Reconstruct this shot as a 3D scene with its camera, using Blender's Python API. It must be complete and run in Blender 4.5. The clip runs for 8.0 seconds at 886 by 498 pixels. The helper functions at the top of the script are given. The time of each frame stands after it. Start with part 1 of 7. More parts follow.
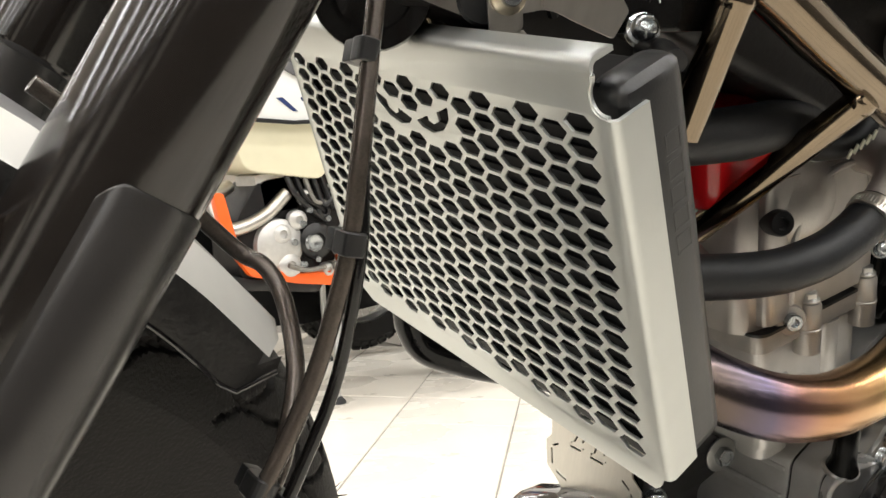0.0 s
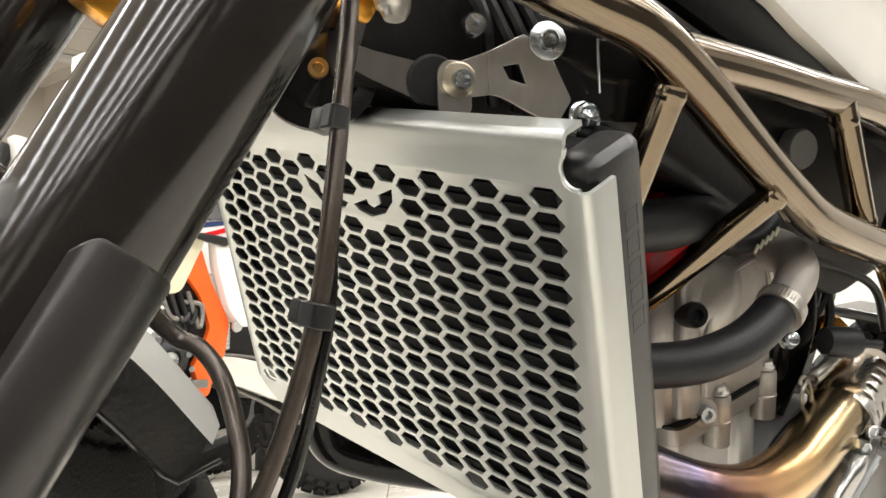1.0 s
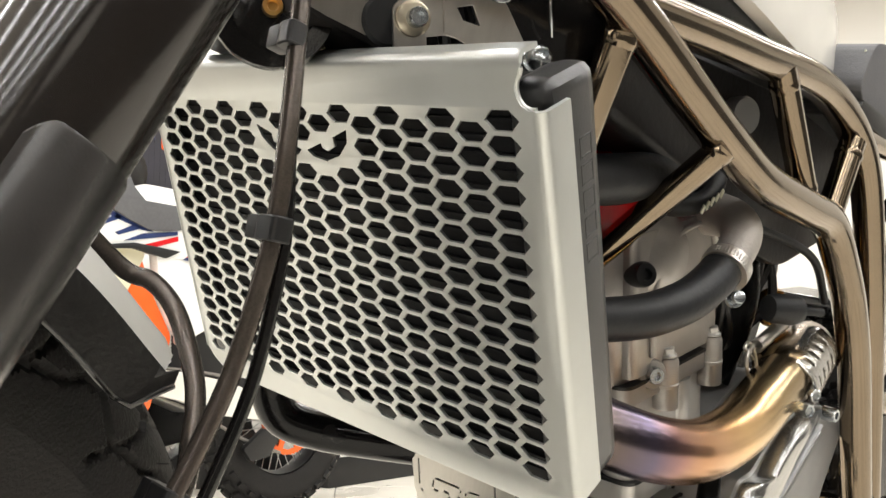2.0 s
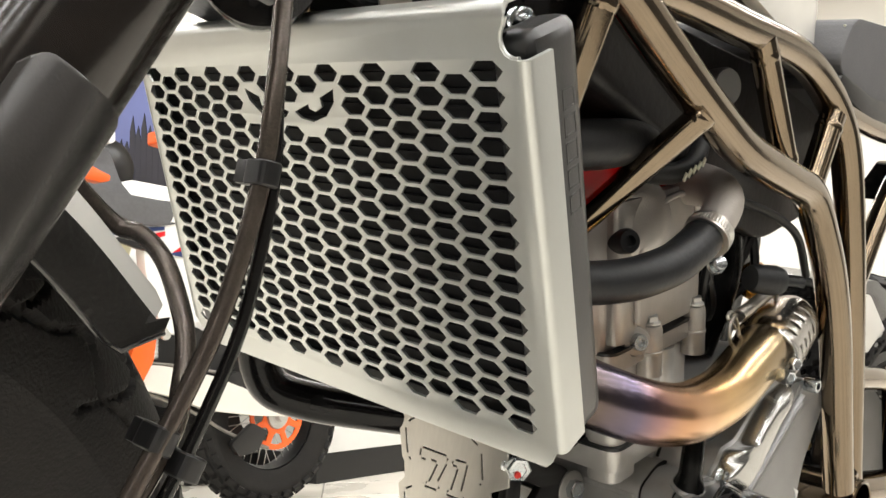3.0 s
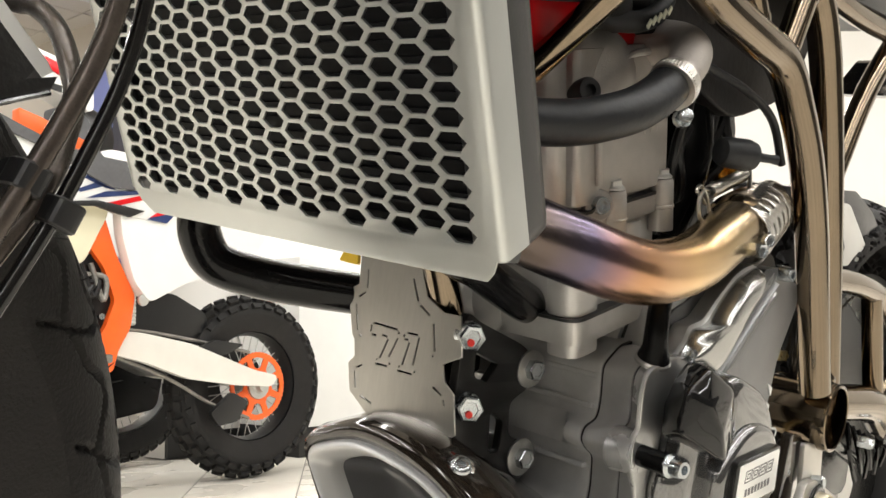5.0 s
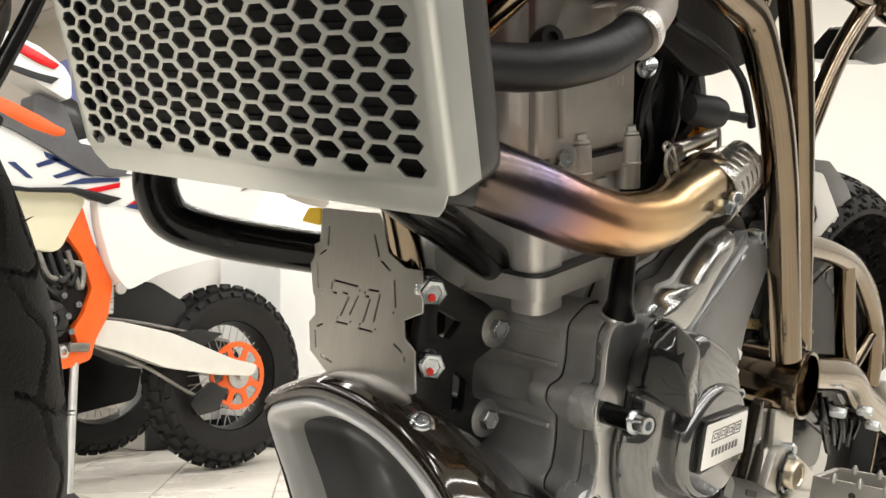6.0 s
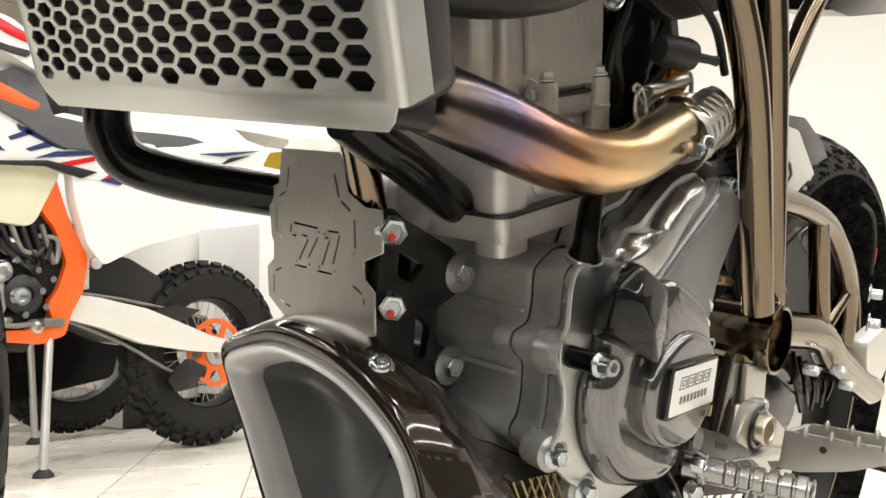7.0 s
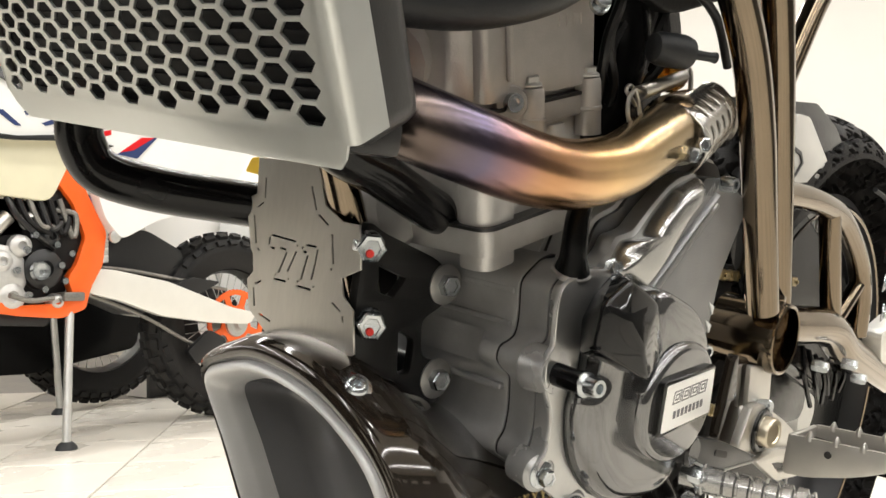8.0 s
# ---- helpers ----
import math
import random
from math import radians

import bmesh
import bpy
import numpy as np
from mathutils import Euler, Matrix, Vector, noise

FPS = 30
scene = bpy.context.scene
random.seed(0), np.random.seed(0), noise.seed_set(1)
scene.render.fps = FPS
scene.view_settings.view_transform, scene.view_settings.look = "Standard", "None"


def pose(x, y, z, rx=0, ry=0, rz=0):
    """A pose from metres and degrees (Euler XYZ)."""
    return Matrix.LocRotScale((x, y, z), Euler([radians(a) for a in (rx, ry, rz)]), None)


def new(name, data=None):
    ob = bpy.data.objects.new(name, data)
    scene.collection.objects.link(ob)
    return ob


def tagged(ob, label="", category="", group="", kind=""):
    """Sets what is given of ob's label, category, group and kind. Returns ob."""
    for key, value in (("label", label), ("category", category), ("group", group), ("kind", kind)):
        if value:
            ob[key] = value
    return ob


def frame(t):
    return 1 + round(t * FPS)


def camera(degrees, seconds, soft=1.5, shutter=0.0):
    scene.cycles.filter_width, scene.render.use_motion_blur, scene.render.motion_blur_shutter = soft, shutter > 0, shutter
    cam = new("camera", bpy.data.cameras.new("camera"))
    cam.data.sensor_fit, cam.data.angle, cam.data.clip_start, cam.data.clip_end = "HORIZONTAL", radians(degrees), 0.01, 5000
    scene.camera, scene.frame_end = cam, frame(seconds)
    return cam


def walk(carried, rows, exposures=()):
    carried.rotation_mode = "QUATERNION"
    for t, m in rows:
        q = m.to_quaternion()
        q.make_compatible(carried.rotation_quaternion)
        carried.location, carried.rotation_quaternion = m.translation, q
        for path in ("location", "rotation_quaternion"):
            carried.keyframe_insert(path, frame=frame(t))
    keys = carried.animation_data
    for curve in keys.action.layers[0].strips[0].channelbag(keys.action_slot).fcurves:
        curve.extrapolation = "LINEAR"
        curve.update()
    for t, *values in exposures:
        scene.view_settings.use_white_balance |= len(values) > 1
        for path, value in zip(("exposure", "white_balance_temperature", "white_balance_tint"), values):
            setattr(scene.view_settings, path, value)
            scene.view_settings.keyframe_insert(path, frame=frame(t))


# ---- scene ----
K = 1.1          # plan units to metres
LEAN_SIDE = 11.85  # the motorcycle leans on its side stand

# camera and walk
cam = camera(49.45, 8.0)
PATH = [
    (0.0, -0.2715, -0.5519, 0.6437, -36.072, -3.000, -0.000),
    (0.5, -0.2964, -0.5237, 0.6368, -41.072, 1.261, 0.150),
    (1.0, -0.2991, -0.5159, 0.6253, -45.013, 4.286, 0.112),
    (1.5, -0.2994, -0.5093, 0.6024, -47.269, 5.333, -0.030),
    (3.0, -0.3045, -0.5143, 0.5656, -49.136, 5.696, -0.575),
    (3.5, -0.2963, -0.5103, 0.5468, -49.176, 5.486, -0.621),
    (4.0, -0.2790, -0.5049, 0.5221, -49.258, 5.385, -0.586),
    (4.5, -0.2651, -0.5019, 0.5013, -49.433, 5.306, -0.527),
    (6.0, -0.2339, -0.5044, 0.4612, -50.610, 4.978, -0.669),
    (6.5, -0.2223, -0.5031, 0.4479, -51.093, 4.640, -0.656),
    (7.0, -0.2110, -0.5022, 0.4363, -51.580, 4.010, -0.647),
    (7.5, -0.1958, -0.5026, 0.4474, -51.798, 2.964, -0.728),
    (8.0, -0.1800, -0.5112, 0.4679, -49.981, 1.723, -0.937),
]


def cam_pose(x, y, z, yaw, pitch, roll):
    return pose(x, y, z, 0, 0, yaw) @ pose(0, 0, 0, 90 + pitch, 0, 0) @ pose(0, 0, 0, 0, 0, roll)


walk(cam, [(t, cam_pose(*p)) for t, *p in PATH], [(0.0, -0.30), (0.5, -0.12), (1.0, -0.11), (3.0, -0.13), (4.5, -0.19), (6.0, -0.34), (8.0, -0.32)])

# world and lights: an indoor showroom with warm-white ceiling lamps
world = bpy.data.worlds.new("world")
scene.world = world
world.use_nodes = True
world.node_tree.nodes["Background"].inputs[0].default_value = (1.0, 0.95, 0.89, 1)
world.node_tree.nodes["Background"].inputs[1].default_value = 0.04


def area(name, x, y, z, sx, sy, watts, color=(1.0, 0.99, 0.975)):
    lamp = bpy.data.lights.new(name, "AREA")
    lamp.shape, lamp.size, lamp.size_y, lamp.energy, lamp.color = "RECTANGLE", sx, sy, watts, color
    ob = new(name, lamp)
    ob.matrix_world = pose(x, y, z)
    return ob


CEILING = 2.75
LAMPS = [(-0.8, -3.4), (-0.8, -2.2), (-0.8, -1.2), (-0.8, -0.3), (-0.3, 1.0), (-0.3, 2.3)]
for lx, ly in LAMPS:
    area("ceiling_lamp_light", lx, ly, CEILING - 0.07, 10.0, 0.1, 150 if ly > 2 else 95)

# unseen fill lights added to brighten the deeper bay
area("bay_fill_light", -1.2, 5.2, CEILING - 0.07, 8.0, 0.1, 80)
area("bay_fill_light", -1.2, 7.0, CEILING - 0.07, 8.0, 0.1, 80)

# ---------------------------------------------------------------- materials


def mat(name, color, rough=0.5, metal=0.0, var=0.12, scale=40.0, bump=0.0, bscale=400.0, coat=0.0, stretch=None, rvar=0.12, spec=0.5):
    m = bpy.data.materials.new(name)
    m.use_nodes = True
    nt = m.node_tree
    b = nt.nodes["Principled BSDF"]
    tc = nt.nodes.new("ShaderNodeTexCoord")
    mp = nt.nodes.new("ShaderNodeMapping")
    nt.links.new(tc.outputs["Object"], mp.inputs[0])
    if stretch:
        mp.inputs["Scale"].default_value = stretch
    n1 = nt.nodes.new("ShaderNodeTexNoise")
    n1.inputs["Scale"].default_value, n1.inputs["Detail"].default_value = scale, 6
    n2 = nt.nodes.new("ShaderNodeTexNoise")
    n2.inputs["Scale"].default_value, n2.inputs["Detail"].default_value = scale / 7, 3
    for n in (n1, n2):
        nt.links.new(mp.outputs[0], n.inputs["Vector"])
    add = nt.nodes.new("ShaderNodeMath")
    add.operation = "ADD"
    nt.links.new(n1.outputs[0], add.inputs[0])
    nt.links.new(n2.outputs[0], add.inputs[1])
    ramp = nt.nodes.new("ShaderNodeMapRange")
    ramp.inputs["From Min"].default_value, ramp.inputs["From Max"].default_value = 0.6, 1.4
    ramp.inputs["To Min"].default_value, ramp.inputs["To Max"].default_value = 1 - var, 1 + var
    nt.links.new(add.outputs[0], ramp.inputs["Value"])
    mul = nt.nodes.new("ShaderNodeVectorMath")
    mul.operation = "SCALE"
    mul.inputs[0].default_value = color
    nt.links.new(ramp.outputs[0], mul.inputs["Scale"])
    nt.links.new(mul.outputs[0], b.inputs["Base Color"])
    rr = nt.nodes.new("ShaderNodeMapRange")
    rr.inputs["From Min"].default_value, rr.inputs["From Max"].default_value = 0.6, 1.4
    rr.inputs["To Min"].default_value = max(0.02, rough * (1 - rvar))
    rr.inputs["To Max"].default_value = min(1.0, rough * (1 + rvar))
    nt.links.new(add.outputs[0], rr.inputs["Value"])
    nt.links.new(rr.outputs[0], b.inputs["Roughness"])
    b.inputs["Metallic"].default_value = metal
    b.inputs["Coat Weight"].default_value = coat
    b.inputs["Coat Roughness"].default_value = 0.06
    b.inputs["Specular IOR Level"].default_value = spec
    if bump:
        n3 = nt.nodes.new("ShaderNodeTexNoise")
        n3.inputs["Scale"].default_value, n3.inputs["Detail"].default_value = bscale, 4
        nt.links.new(mp.outputs[0], n3.inputs["Vector"])
        bp = nt.nodes.new("ShaderNodeBump")
        bp.inputs["Strength"].default_value, bp.inputs["Distance"].default_value = bump, 0.0015
        nt.links.new(n3.outputs[0], bp.inputs["Height"])
        nt.links.new(bp.outputs[0], b.inputs["Normal"])
    return m


GUARD = mat("brushed_guard_aluminium", (0.555, 0.57, 0.55), 0.40, 0.85, 0.05, 60, 0.05, 500, rvar=0.1)
STEEL = mat("brushed_stainless_steel", (0.55, 0.53, 0.49), 0.32, 1.0, 0.12, 60, 0.06, 300, stretch=(1, 6, 1))
PLATE = mat("etched_plate_steel", (0.74, 0.715, 0.66), 0.33, 0.95, 0.06, 90, 0.006, 500, stretch=(1, 5, 1))
ELBOW = mat("matte_cast_alloy", (0.40, 0.37, 0.34), 0.55, 0.45, 0.2, 50, 0.25, 350)
SHIELD = mat("bright_pierced_steel", (0.46, 0.45, 0.43), 0.24, 1.0, 0.12, 60, 0.03, 300)
ZINC = mat("zinc_bolt", (0.52, 0.55, 0.57), 0.25, 1.0, 0.18, 200)
CAST = mat("cast_grey_engine_metal", (0.49, 0.49, 0.485), 0.34, 0.45, 0.16, 60, 0.09, 700)
CASE_SKIN = mat("smooth_grey_engine_paint", (0.45, 0.45, 0.445), 0.28, 0.5, 0.12, 30, 0.05, 500)
ALLOY = mat("bright_machined_alloy", (0.50, 0.50, 0.49), 0.32, 0.9, 0.10, 90)
WEDGE = mat("gloss_black_facets", (0.008, 0.008, 0.008), 0.05, 0.0, 0.12, 30, 0.015, 150, spec=0.3)
BADGE = mat("satin_silver_badge", (0.86, 0.86, 0.84), 0.32, 0.6, 0.05, 60)
BADGEMARK = mat("grey_badge_print", (0.16, 0.16, 0.165), 0.5, 0.3, 0.2, 80)
PALEBRASS = mat("pale_brass_pin", (0.62, 0.56, 0.44), 0.28, 0.95, 0.1, 60)
HEAD = mat("grey_cast_head", (0.43, 0.41, 0.385), 0.36, 0.6, 0.18, 50, 0.16, 700)
BARREL = mat("cast_aluminium_barrel", (0.58, 0.57, 0.55), 0.38, 0.55, 0.14, 60, 0.16, 700)
POLISHED = mat("polished_engine_cover", (0.42, 0.42, 0.41), 0.24, 0.9, 0.12, 40, 0.03, 300)
STATOR = mat("gloss_grey_cover", (0.21, 0.21, 0.21), 0.09, 0.85, 0.08, 30, 0.012, 120)
GLOSSBLACK = mat("gloss_black_paint", (0.012, 0.011, 0.011), 0.12, 0.0, 0.2, 30, coat=0.6)
BLACK = mat("black_plastic", (0.009, 0.009, 0.0093), 0.36, 0.0, 0.2, 60, 0.06, 900)
SATIN = mat("satin_black_anodised", (0.006, 0.0056, 0.0053), 0.10, 0.0, 0.2, 60, 0.03, 900)
SLEEVE = mat("satin_black_fork_sleeve", (0.023, 0.0215, 0.0205), 0.24, 0.0, 0.2, 40, 0.05, 900, rvar=0.2, spec=0.55)
FORK = mat("gloss_black_fork_tube", (0.010, 0.0078, 0.0066), 0.12, 0.0, 0.25, 40, 0.02, 260, rvar=0.35, spec=0.65)
RUBBER = mat("black_rubber_hose", (0.013, 0.0138, 0.015), 0.5, 0.0, 0.4, 45, 0.25, 220, spec=0.4)
TYRE = mat("dark_tyre_rubber", (0.014, 0.0132, 0.0126), 0.55, 0.0, 0.4, 60, 0.4, 400, spec=0.25)
FRONTTYRE = mat("matt_tread_rubber", (0.0135, 0.0122, 0.0115), 0.6, 0.0, 0.45, 45, 0.5, 500, spec=0.22)
TYRE_CUT = mat("groove_rubber", (0.010, 0.0095, 0.009), 0.75, 0.0, 0.25, 70, 0.2, 500)
COWL = mat("dark_bronze_gloss_cowl", (0.030, 0.023, 0.017), 0.1, 0.35, 0.15, 25, coat=0.8)
COWL_IN = mat("grey_scoop_lining", (0.20, 0.20, 0.205), 0.26, 0.4, 0.4, 9, 0.06, 50)
HOSE = mat("soft_gloss_hose_rubber", (0.007, 0.0068, 0.0068), 0.14, 0.0, 0.3, 50, 0.05, 160, spec=0.26)
MOUNTBLACK = mat("satin_black_mount", (0.011, 0.0108, 0.0105), 0.34, 0.0, 0.25, 60, 0.06, 600, spec=0.3)
MUDSILVER = mat("silver_mudguard_paint", (0.80, 0.79, 0.75), 0.3, 0.0, 0.10, 30, 0.02, 300, coat=0.3)
PANELGREY = mat("dark_rough_cast_panel", (0.27, 0.27, 0.27), 0.42, 0.5, 0.15, 60, 0.25, 700)
WASHER = mat("dull_zinc_washer", (0.40, 0.40, 0.385), 0.42, 0.9, 0.15, 150, 0.05, 600)
LIP = mat("silver_scoop_lip", (0.62, 0.62, 0.61), 0.40, 0.4, 0.10, 30)
FRAME = mat("bronze_clear_coated_tube", (0.205, 0.16, 0.11), 0.13, 1.0, 0.10, 30, 0.02, 300, coat=0.3)
GOLD = mat("gold_anodised", (0.75, 0.36, 0.05), 0.25, 0.9, 0.1, 60)
BRASS = mat("brass", (0.65, 0.40, 0.14), 0.3, 1.0, 0.1, 80)
ORANGE = mat("orange_powder_coat", (0.9, 0.13, 0.012), 0.4, 0.0, 0.08, 40, coat=0.2)
RED = mat("red_plastic", (0.62, 0.008, 0.012), 0.25, 0.0, 0.12, 40, coat=0.3)
WHITE = mat("white_plastic", (0.8, 0.8, 0.78), 0.35, 0.0, 0.03, 20)
CREAM = mat("cream_clear_tank", (0.72, 0.68, 0.5), 0.4, 0.0, 0.05, 20)
YELLOW = mat("yellow_plastic", (0.85, 0.55, 0.02), 0.4)
BLUE = mat("navy_graphic", (0.012, 0.03, 0.12), 0.4, 0.0, 0.1, 40)
SILVER = mat("silver_paint", (0.80, 0.79, 0.75), 0.25, 0.25, 0.05, 30, coat=0.4)
GREYPAINT = mat("grey_seat_fabric", (0.10, 0.10, 0.105), 0.7, 0.0, 0.2, 80, 0.2, 600)
CHAIN = mat("gold_chain", (0.42, 0.33, 0.17), 0.35, 1.0, 0.2, 200)
PALE = mat("pale_swingarm_alloy", (0.82, 0.80, 0.74), 0.35, 0.35, 0.05, 20)
PEG = mat("satin_cast_steel", (0.58, 0.56, 0.52), 0.38, 0.9, 0.10, 60, 0.05, 500)
DARK = mat("dark_void_metal", (0.012, 0.0112, 0.011), 0.4, 0.0, 0.35, 50, 0.2, 200, spec=0.22)
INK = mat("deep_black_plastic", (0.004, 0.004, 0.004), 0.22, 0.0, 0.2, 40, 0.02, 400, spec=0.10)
FIN = mat("radiator_fins", (0.008, 0.008, 0.009), 0.5, 0.0, 0.3, 80, spec=0.15)
MARK = mat("dark_opening_fill", (0.03, 0.028, 0.025), 0.6, 0.3, 0.2, 80)
REDDOT = mat("red_paint_mark", (0.8, 0.03, 0.02), 0.5)
LEAF = mat("pale_print", (0.62, 0.62, 0.50), 0.5)
WALLP = mat("white_wall_paint", (0.82, 0.80, 0.76), 0.7, 0.0, 0.03, 3, 0.05, 120)
SMOKED = mat("smoked_gloss_plastic", (0.03, 0.03, 0.031), 0.16, 0.0, 0.1, 40)
GREYPLASTIC = mat("grey_plastic", (0.2, 0.2, 0.2), 0.35, 0.0, 0.1, 40)
CARBON = mat("black_woven_plastic", (0.014, 0.013, 0.012), 0.34, 0.0, 0.5, 500, 0.5, 260)
BAYWALL = mat("beige_bay_wall", (0.60, 0.55, 0.48), 0.7, 0.0, 0.04, 3, 0.05, 120)
BLOCKER = mat("dark_blocker_surface", (0.055, 0.052, 0.05), 0.6, 0.0, 0.08, 3, 0.05, 120)
GREYWALL = mat("grey_wall_paint", (0.065, 0.062, 0.06), 0.7, 0.0, 0.05, 3, 0.05, 120)
CEIL = mat("ceiling_panel", (0.70, 0.66, 0.6), 0.8, 0.0, 0.04, 3, 0.1, 100)
TILE = mat("cream_floor_tile", (0.74, 0.70, 0.62), 0.28, 0.0, 0.10, 5, 0.02, 60)
GROUT = mat("grey_grout", (0.30, 0.28, 0.25), 0.8, 0.0, 0.2, 40)
BRAID = mat("braided_hose", (0.075, 0.062, 0.052), 0.22, 0.55, 0.35, 1100, 0.10, 1500)
CHAINDARK = mat("dull_steel_chain", (0.22, 0.21, 0.19), 0.45, 0.7, 0.4, 150)
GALV = mat("galvanised_stand", (0.55, 0.55, 0.53), 0.4, 0.8, 0.1, 40)
POSTER = mat("blue_poster_sky", (0.16, 0.19, 0.42), 0.6, 0.0, 0.5, 1.2)
POSTERD = mat("dark_poster_landscape", (0.03, 0.03, 0.045), 0.6, 0.0, 0.5, 4)

# heat-tinted header pipe: blue, violet and straw bands run along the pipe
PIPE = mat("heat_tinted_steel", (0.5, 0.4, 0.28), 0.24, 1.0, 0.06, 40, 0.03, 300)
nt = PIPE.node_tree
tc = nt.nodes.new("ShaderNodeTexCoord")
sp = nt.nodes.new("ShaderNodeSeparateXYZ")
nz = nt.nodes.new("ShaderNodeTexNoise")
nz.inputs["Scale"].default_value = 14
ad = nt.nodes.new("ShaderNodeMath")
ad.operation = "MULTIPLY_ADD"
ad.inputs[1].default_value = 0.05
rp = nt.nodes.new("ShaderNodeMapRange")
rp.inputs["From Min"].default_value, rp.inputs["From Max"].default_value = 0.13 * K, 0.40 * K
cr = nt.nodes.new("ShaderNodeValToRGB")
cols = [(0.0, (0.13, 0.105, 0.085)), (0.11, (0.12, 0.095, 0.085)), (0.19, (0.14, 0.12, 0.175)), (0.26, (0.33, 0.185, 0.17)),
        (0.35, (0.52, 0.28, 0.14)), (0.56, (0.70, 0.45, 0.20)), (0.78, (0.48, 0.36, 0.20)), (1.0, (0.24, 0.18, 0.12))]
while len(cr.color_ramp.elements) < len(cols):
    cr.color_ramp.elements.new(0.5)
for e, (p, c) in zip(cr.color_ramp.elements, cols):
    e.position, e.color = p, (*c, 1)
nt.links.new(tc.outputs["Object"], sp.inputs[0])
nt.links.new(tc.outputs["Object"], nz.inputs["Vector"])
nt.links.new(nz.outputs[0], ad.inputs[0])
nt.links.new(sp.outputs["X"], ad.inputs[2])
nt.links.new(ad.outputs[0], rp.inputs["Value"])
nt.links.new(rp.outputs[0], cr.inputs[0])
nt.links.new(cr.outputs[0], nt.nodes["Principled BSDF"].inputs["Base Color"])

# ---------------------------------------------------------------- mesh helpers


def part(name, bm, material, parent=None, label="", smooth=True):
    """Link a bmesh as one mesh object; plan units become metres."""
    bmesh.ops.scale(bm, vec=(K, K, K), verts=bm.verts)
    bmesh.ops.recalc_face_normals(bm, faces=bm.faces)
    me = bpy.data.meshes.new(name)
    bm.to_mesh(me)
    bm.free()
    me.materials.append(material)
    if smooth:
        for p in me.polygons:
            p.use_smooth = True
        me.set_sharp_from_angle(angle=radians(38))
    ob = new(name, me)
    if parent is not None:
        ob.parent = parent
    if label:
        ob["label"] = label
    return ob


def empty(name, m=None):
    ob = new(name)
    ob.empty_display_size = 0.05
    if m is not None:
        ob.matrix_world = m
    return ob


def basis(d):
    d = Vector(d).normalized()
    a = Vector((0, 0, 1)) if abs(d.z) < 0.9 else Vector((1, 0, 0))
    u = d.cross(a).normalized()
    return u, d.cross(u).normalized(), d


def smooth_path(pts, n=6):
    """Catmull-Rom through the given points."""
    pts = [Vector(p) for p in pts]
    ext = [2 * pts[0] - pts[1]] + pts + [2 * pts[-1] - pts[-2]]
    out = []
    for i in range(1, len(ext) - 2):
        p0, p1, p2, p3 = ext[i - 1:i + 3]
        for k in range(n):
            t = k / n
            out.append(0.5 * (2 * p1 + (p2 - p0) * t + (2 * p0 - 5 * p1 + 4 * p2 - p3) * t * t + (3 * p1 - p0 - 3 * p2 + p3) * t ** 3))
    out.append(pts[-1])
    return out


def tube(bm, pts, r, seg=14, n=6, caps=True, radii=None, flat=1.0):
    """Sweep a round section along a smooth path."""
    path = smooth_path(pts, n) if n > 1 else [Vector(p) for p in pts]
    m = len(path)
    u = None
    rings = []
    for i, p in enumerate(path):
        d = (path[min(i + 1, m - 1)] - path[max(i - 1, 0)]).normalized()
        if u is None:
            u = basis(d)[0]
        u = (u - d * u.dot(d)).normalized()
        v = d.cross(u)
        rr = r
        if radii:
            f = i / (m - 1) * (len(radii) - 1)
            a = min(int(f), len(radii) - 2)
            rr = radii[a] + (radii[a + 1] - radii[a]) * (f - a)
        rings.append([bm.verts.new(p + rr * (math.cos(k * math.tau / seg) * u + flat * math.sin(k * math.tau / seg) * v)) for k in range(seg)])
    for a, b in zip(rings, rings[1:]):
        for k in range(seg):
            bm.faces.new((a[k], a[(k + 1) % seg], b[(k + 1) % seg], b[k]))
    if caps:
        bm.faces.new(rings[0][::-1])
        bm.faces.new(rings[-1])
    return bm


def pipe(pts, r, **kw):
    return tube(bmesh.new(), pts, r, **kw)


def lathe(bm, origin, axis, profile, seg=24):
    """Turn a profile of (distance along the axis, radius) round the axis; a radius of 0 closes the end."""
    u, v, d = basis(axis)
    o = Vector(origin)
    rings = []
    for h, r in profile:
        if r <= 1e-6:
            rings.append([bm.verts.new(o + d * h)])
        else:
            rings.append([bm.verts.new(o + d * h + r * (math.cos(k * math.tau / seg) * u + math.sin(k * math.tau / seg) * v)) for k in range(seg)])
    for a, b in zip(rings, rings[1:]):
        if len(a) == 1 and len(b) == 1:
            continue
        for k in range(seg):
            if len(a) == 1:
                bm.faces.new((a[0], b[k], b[(k + 1) % seg]))
            elif len(b) == 1:
                bm.faces.new((a[k], a[(k + 1) % seg], b[0]))
            else:
                bm.faces.new((a[k], a[(k + 1) % seg], b[(k + 1) % seg], b[k]))
    return bm


def cyl(bm, p0, p1, r, seg=20, ch=None):
    """A rod with chamfered ends."""
    p0, p1 = Vector(p0), Vector(p1)
    h = (p1 - p0).length
    c = min(r * 0.18, h * 0.2) if ch is None else ch
    return lathe(bm, p0, p1 - p0, [(0, 0), (0, r - c), (c, r), (h - c, r), (h, r - c), (h, 0)], seg)


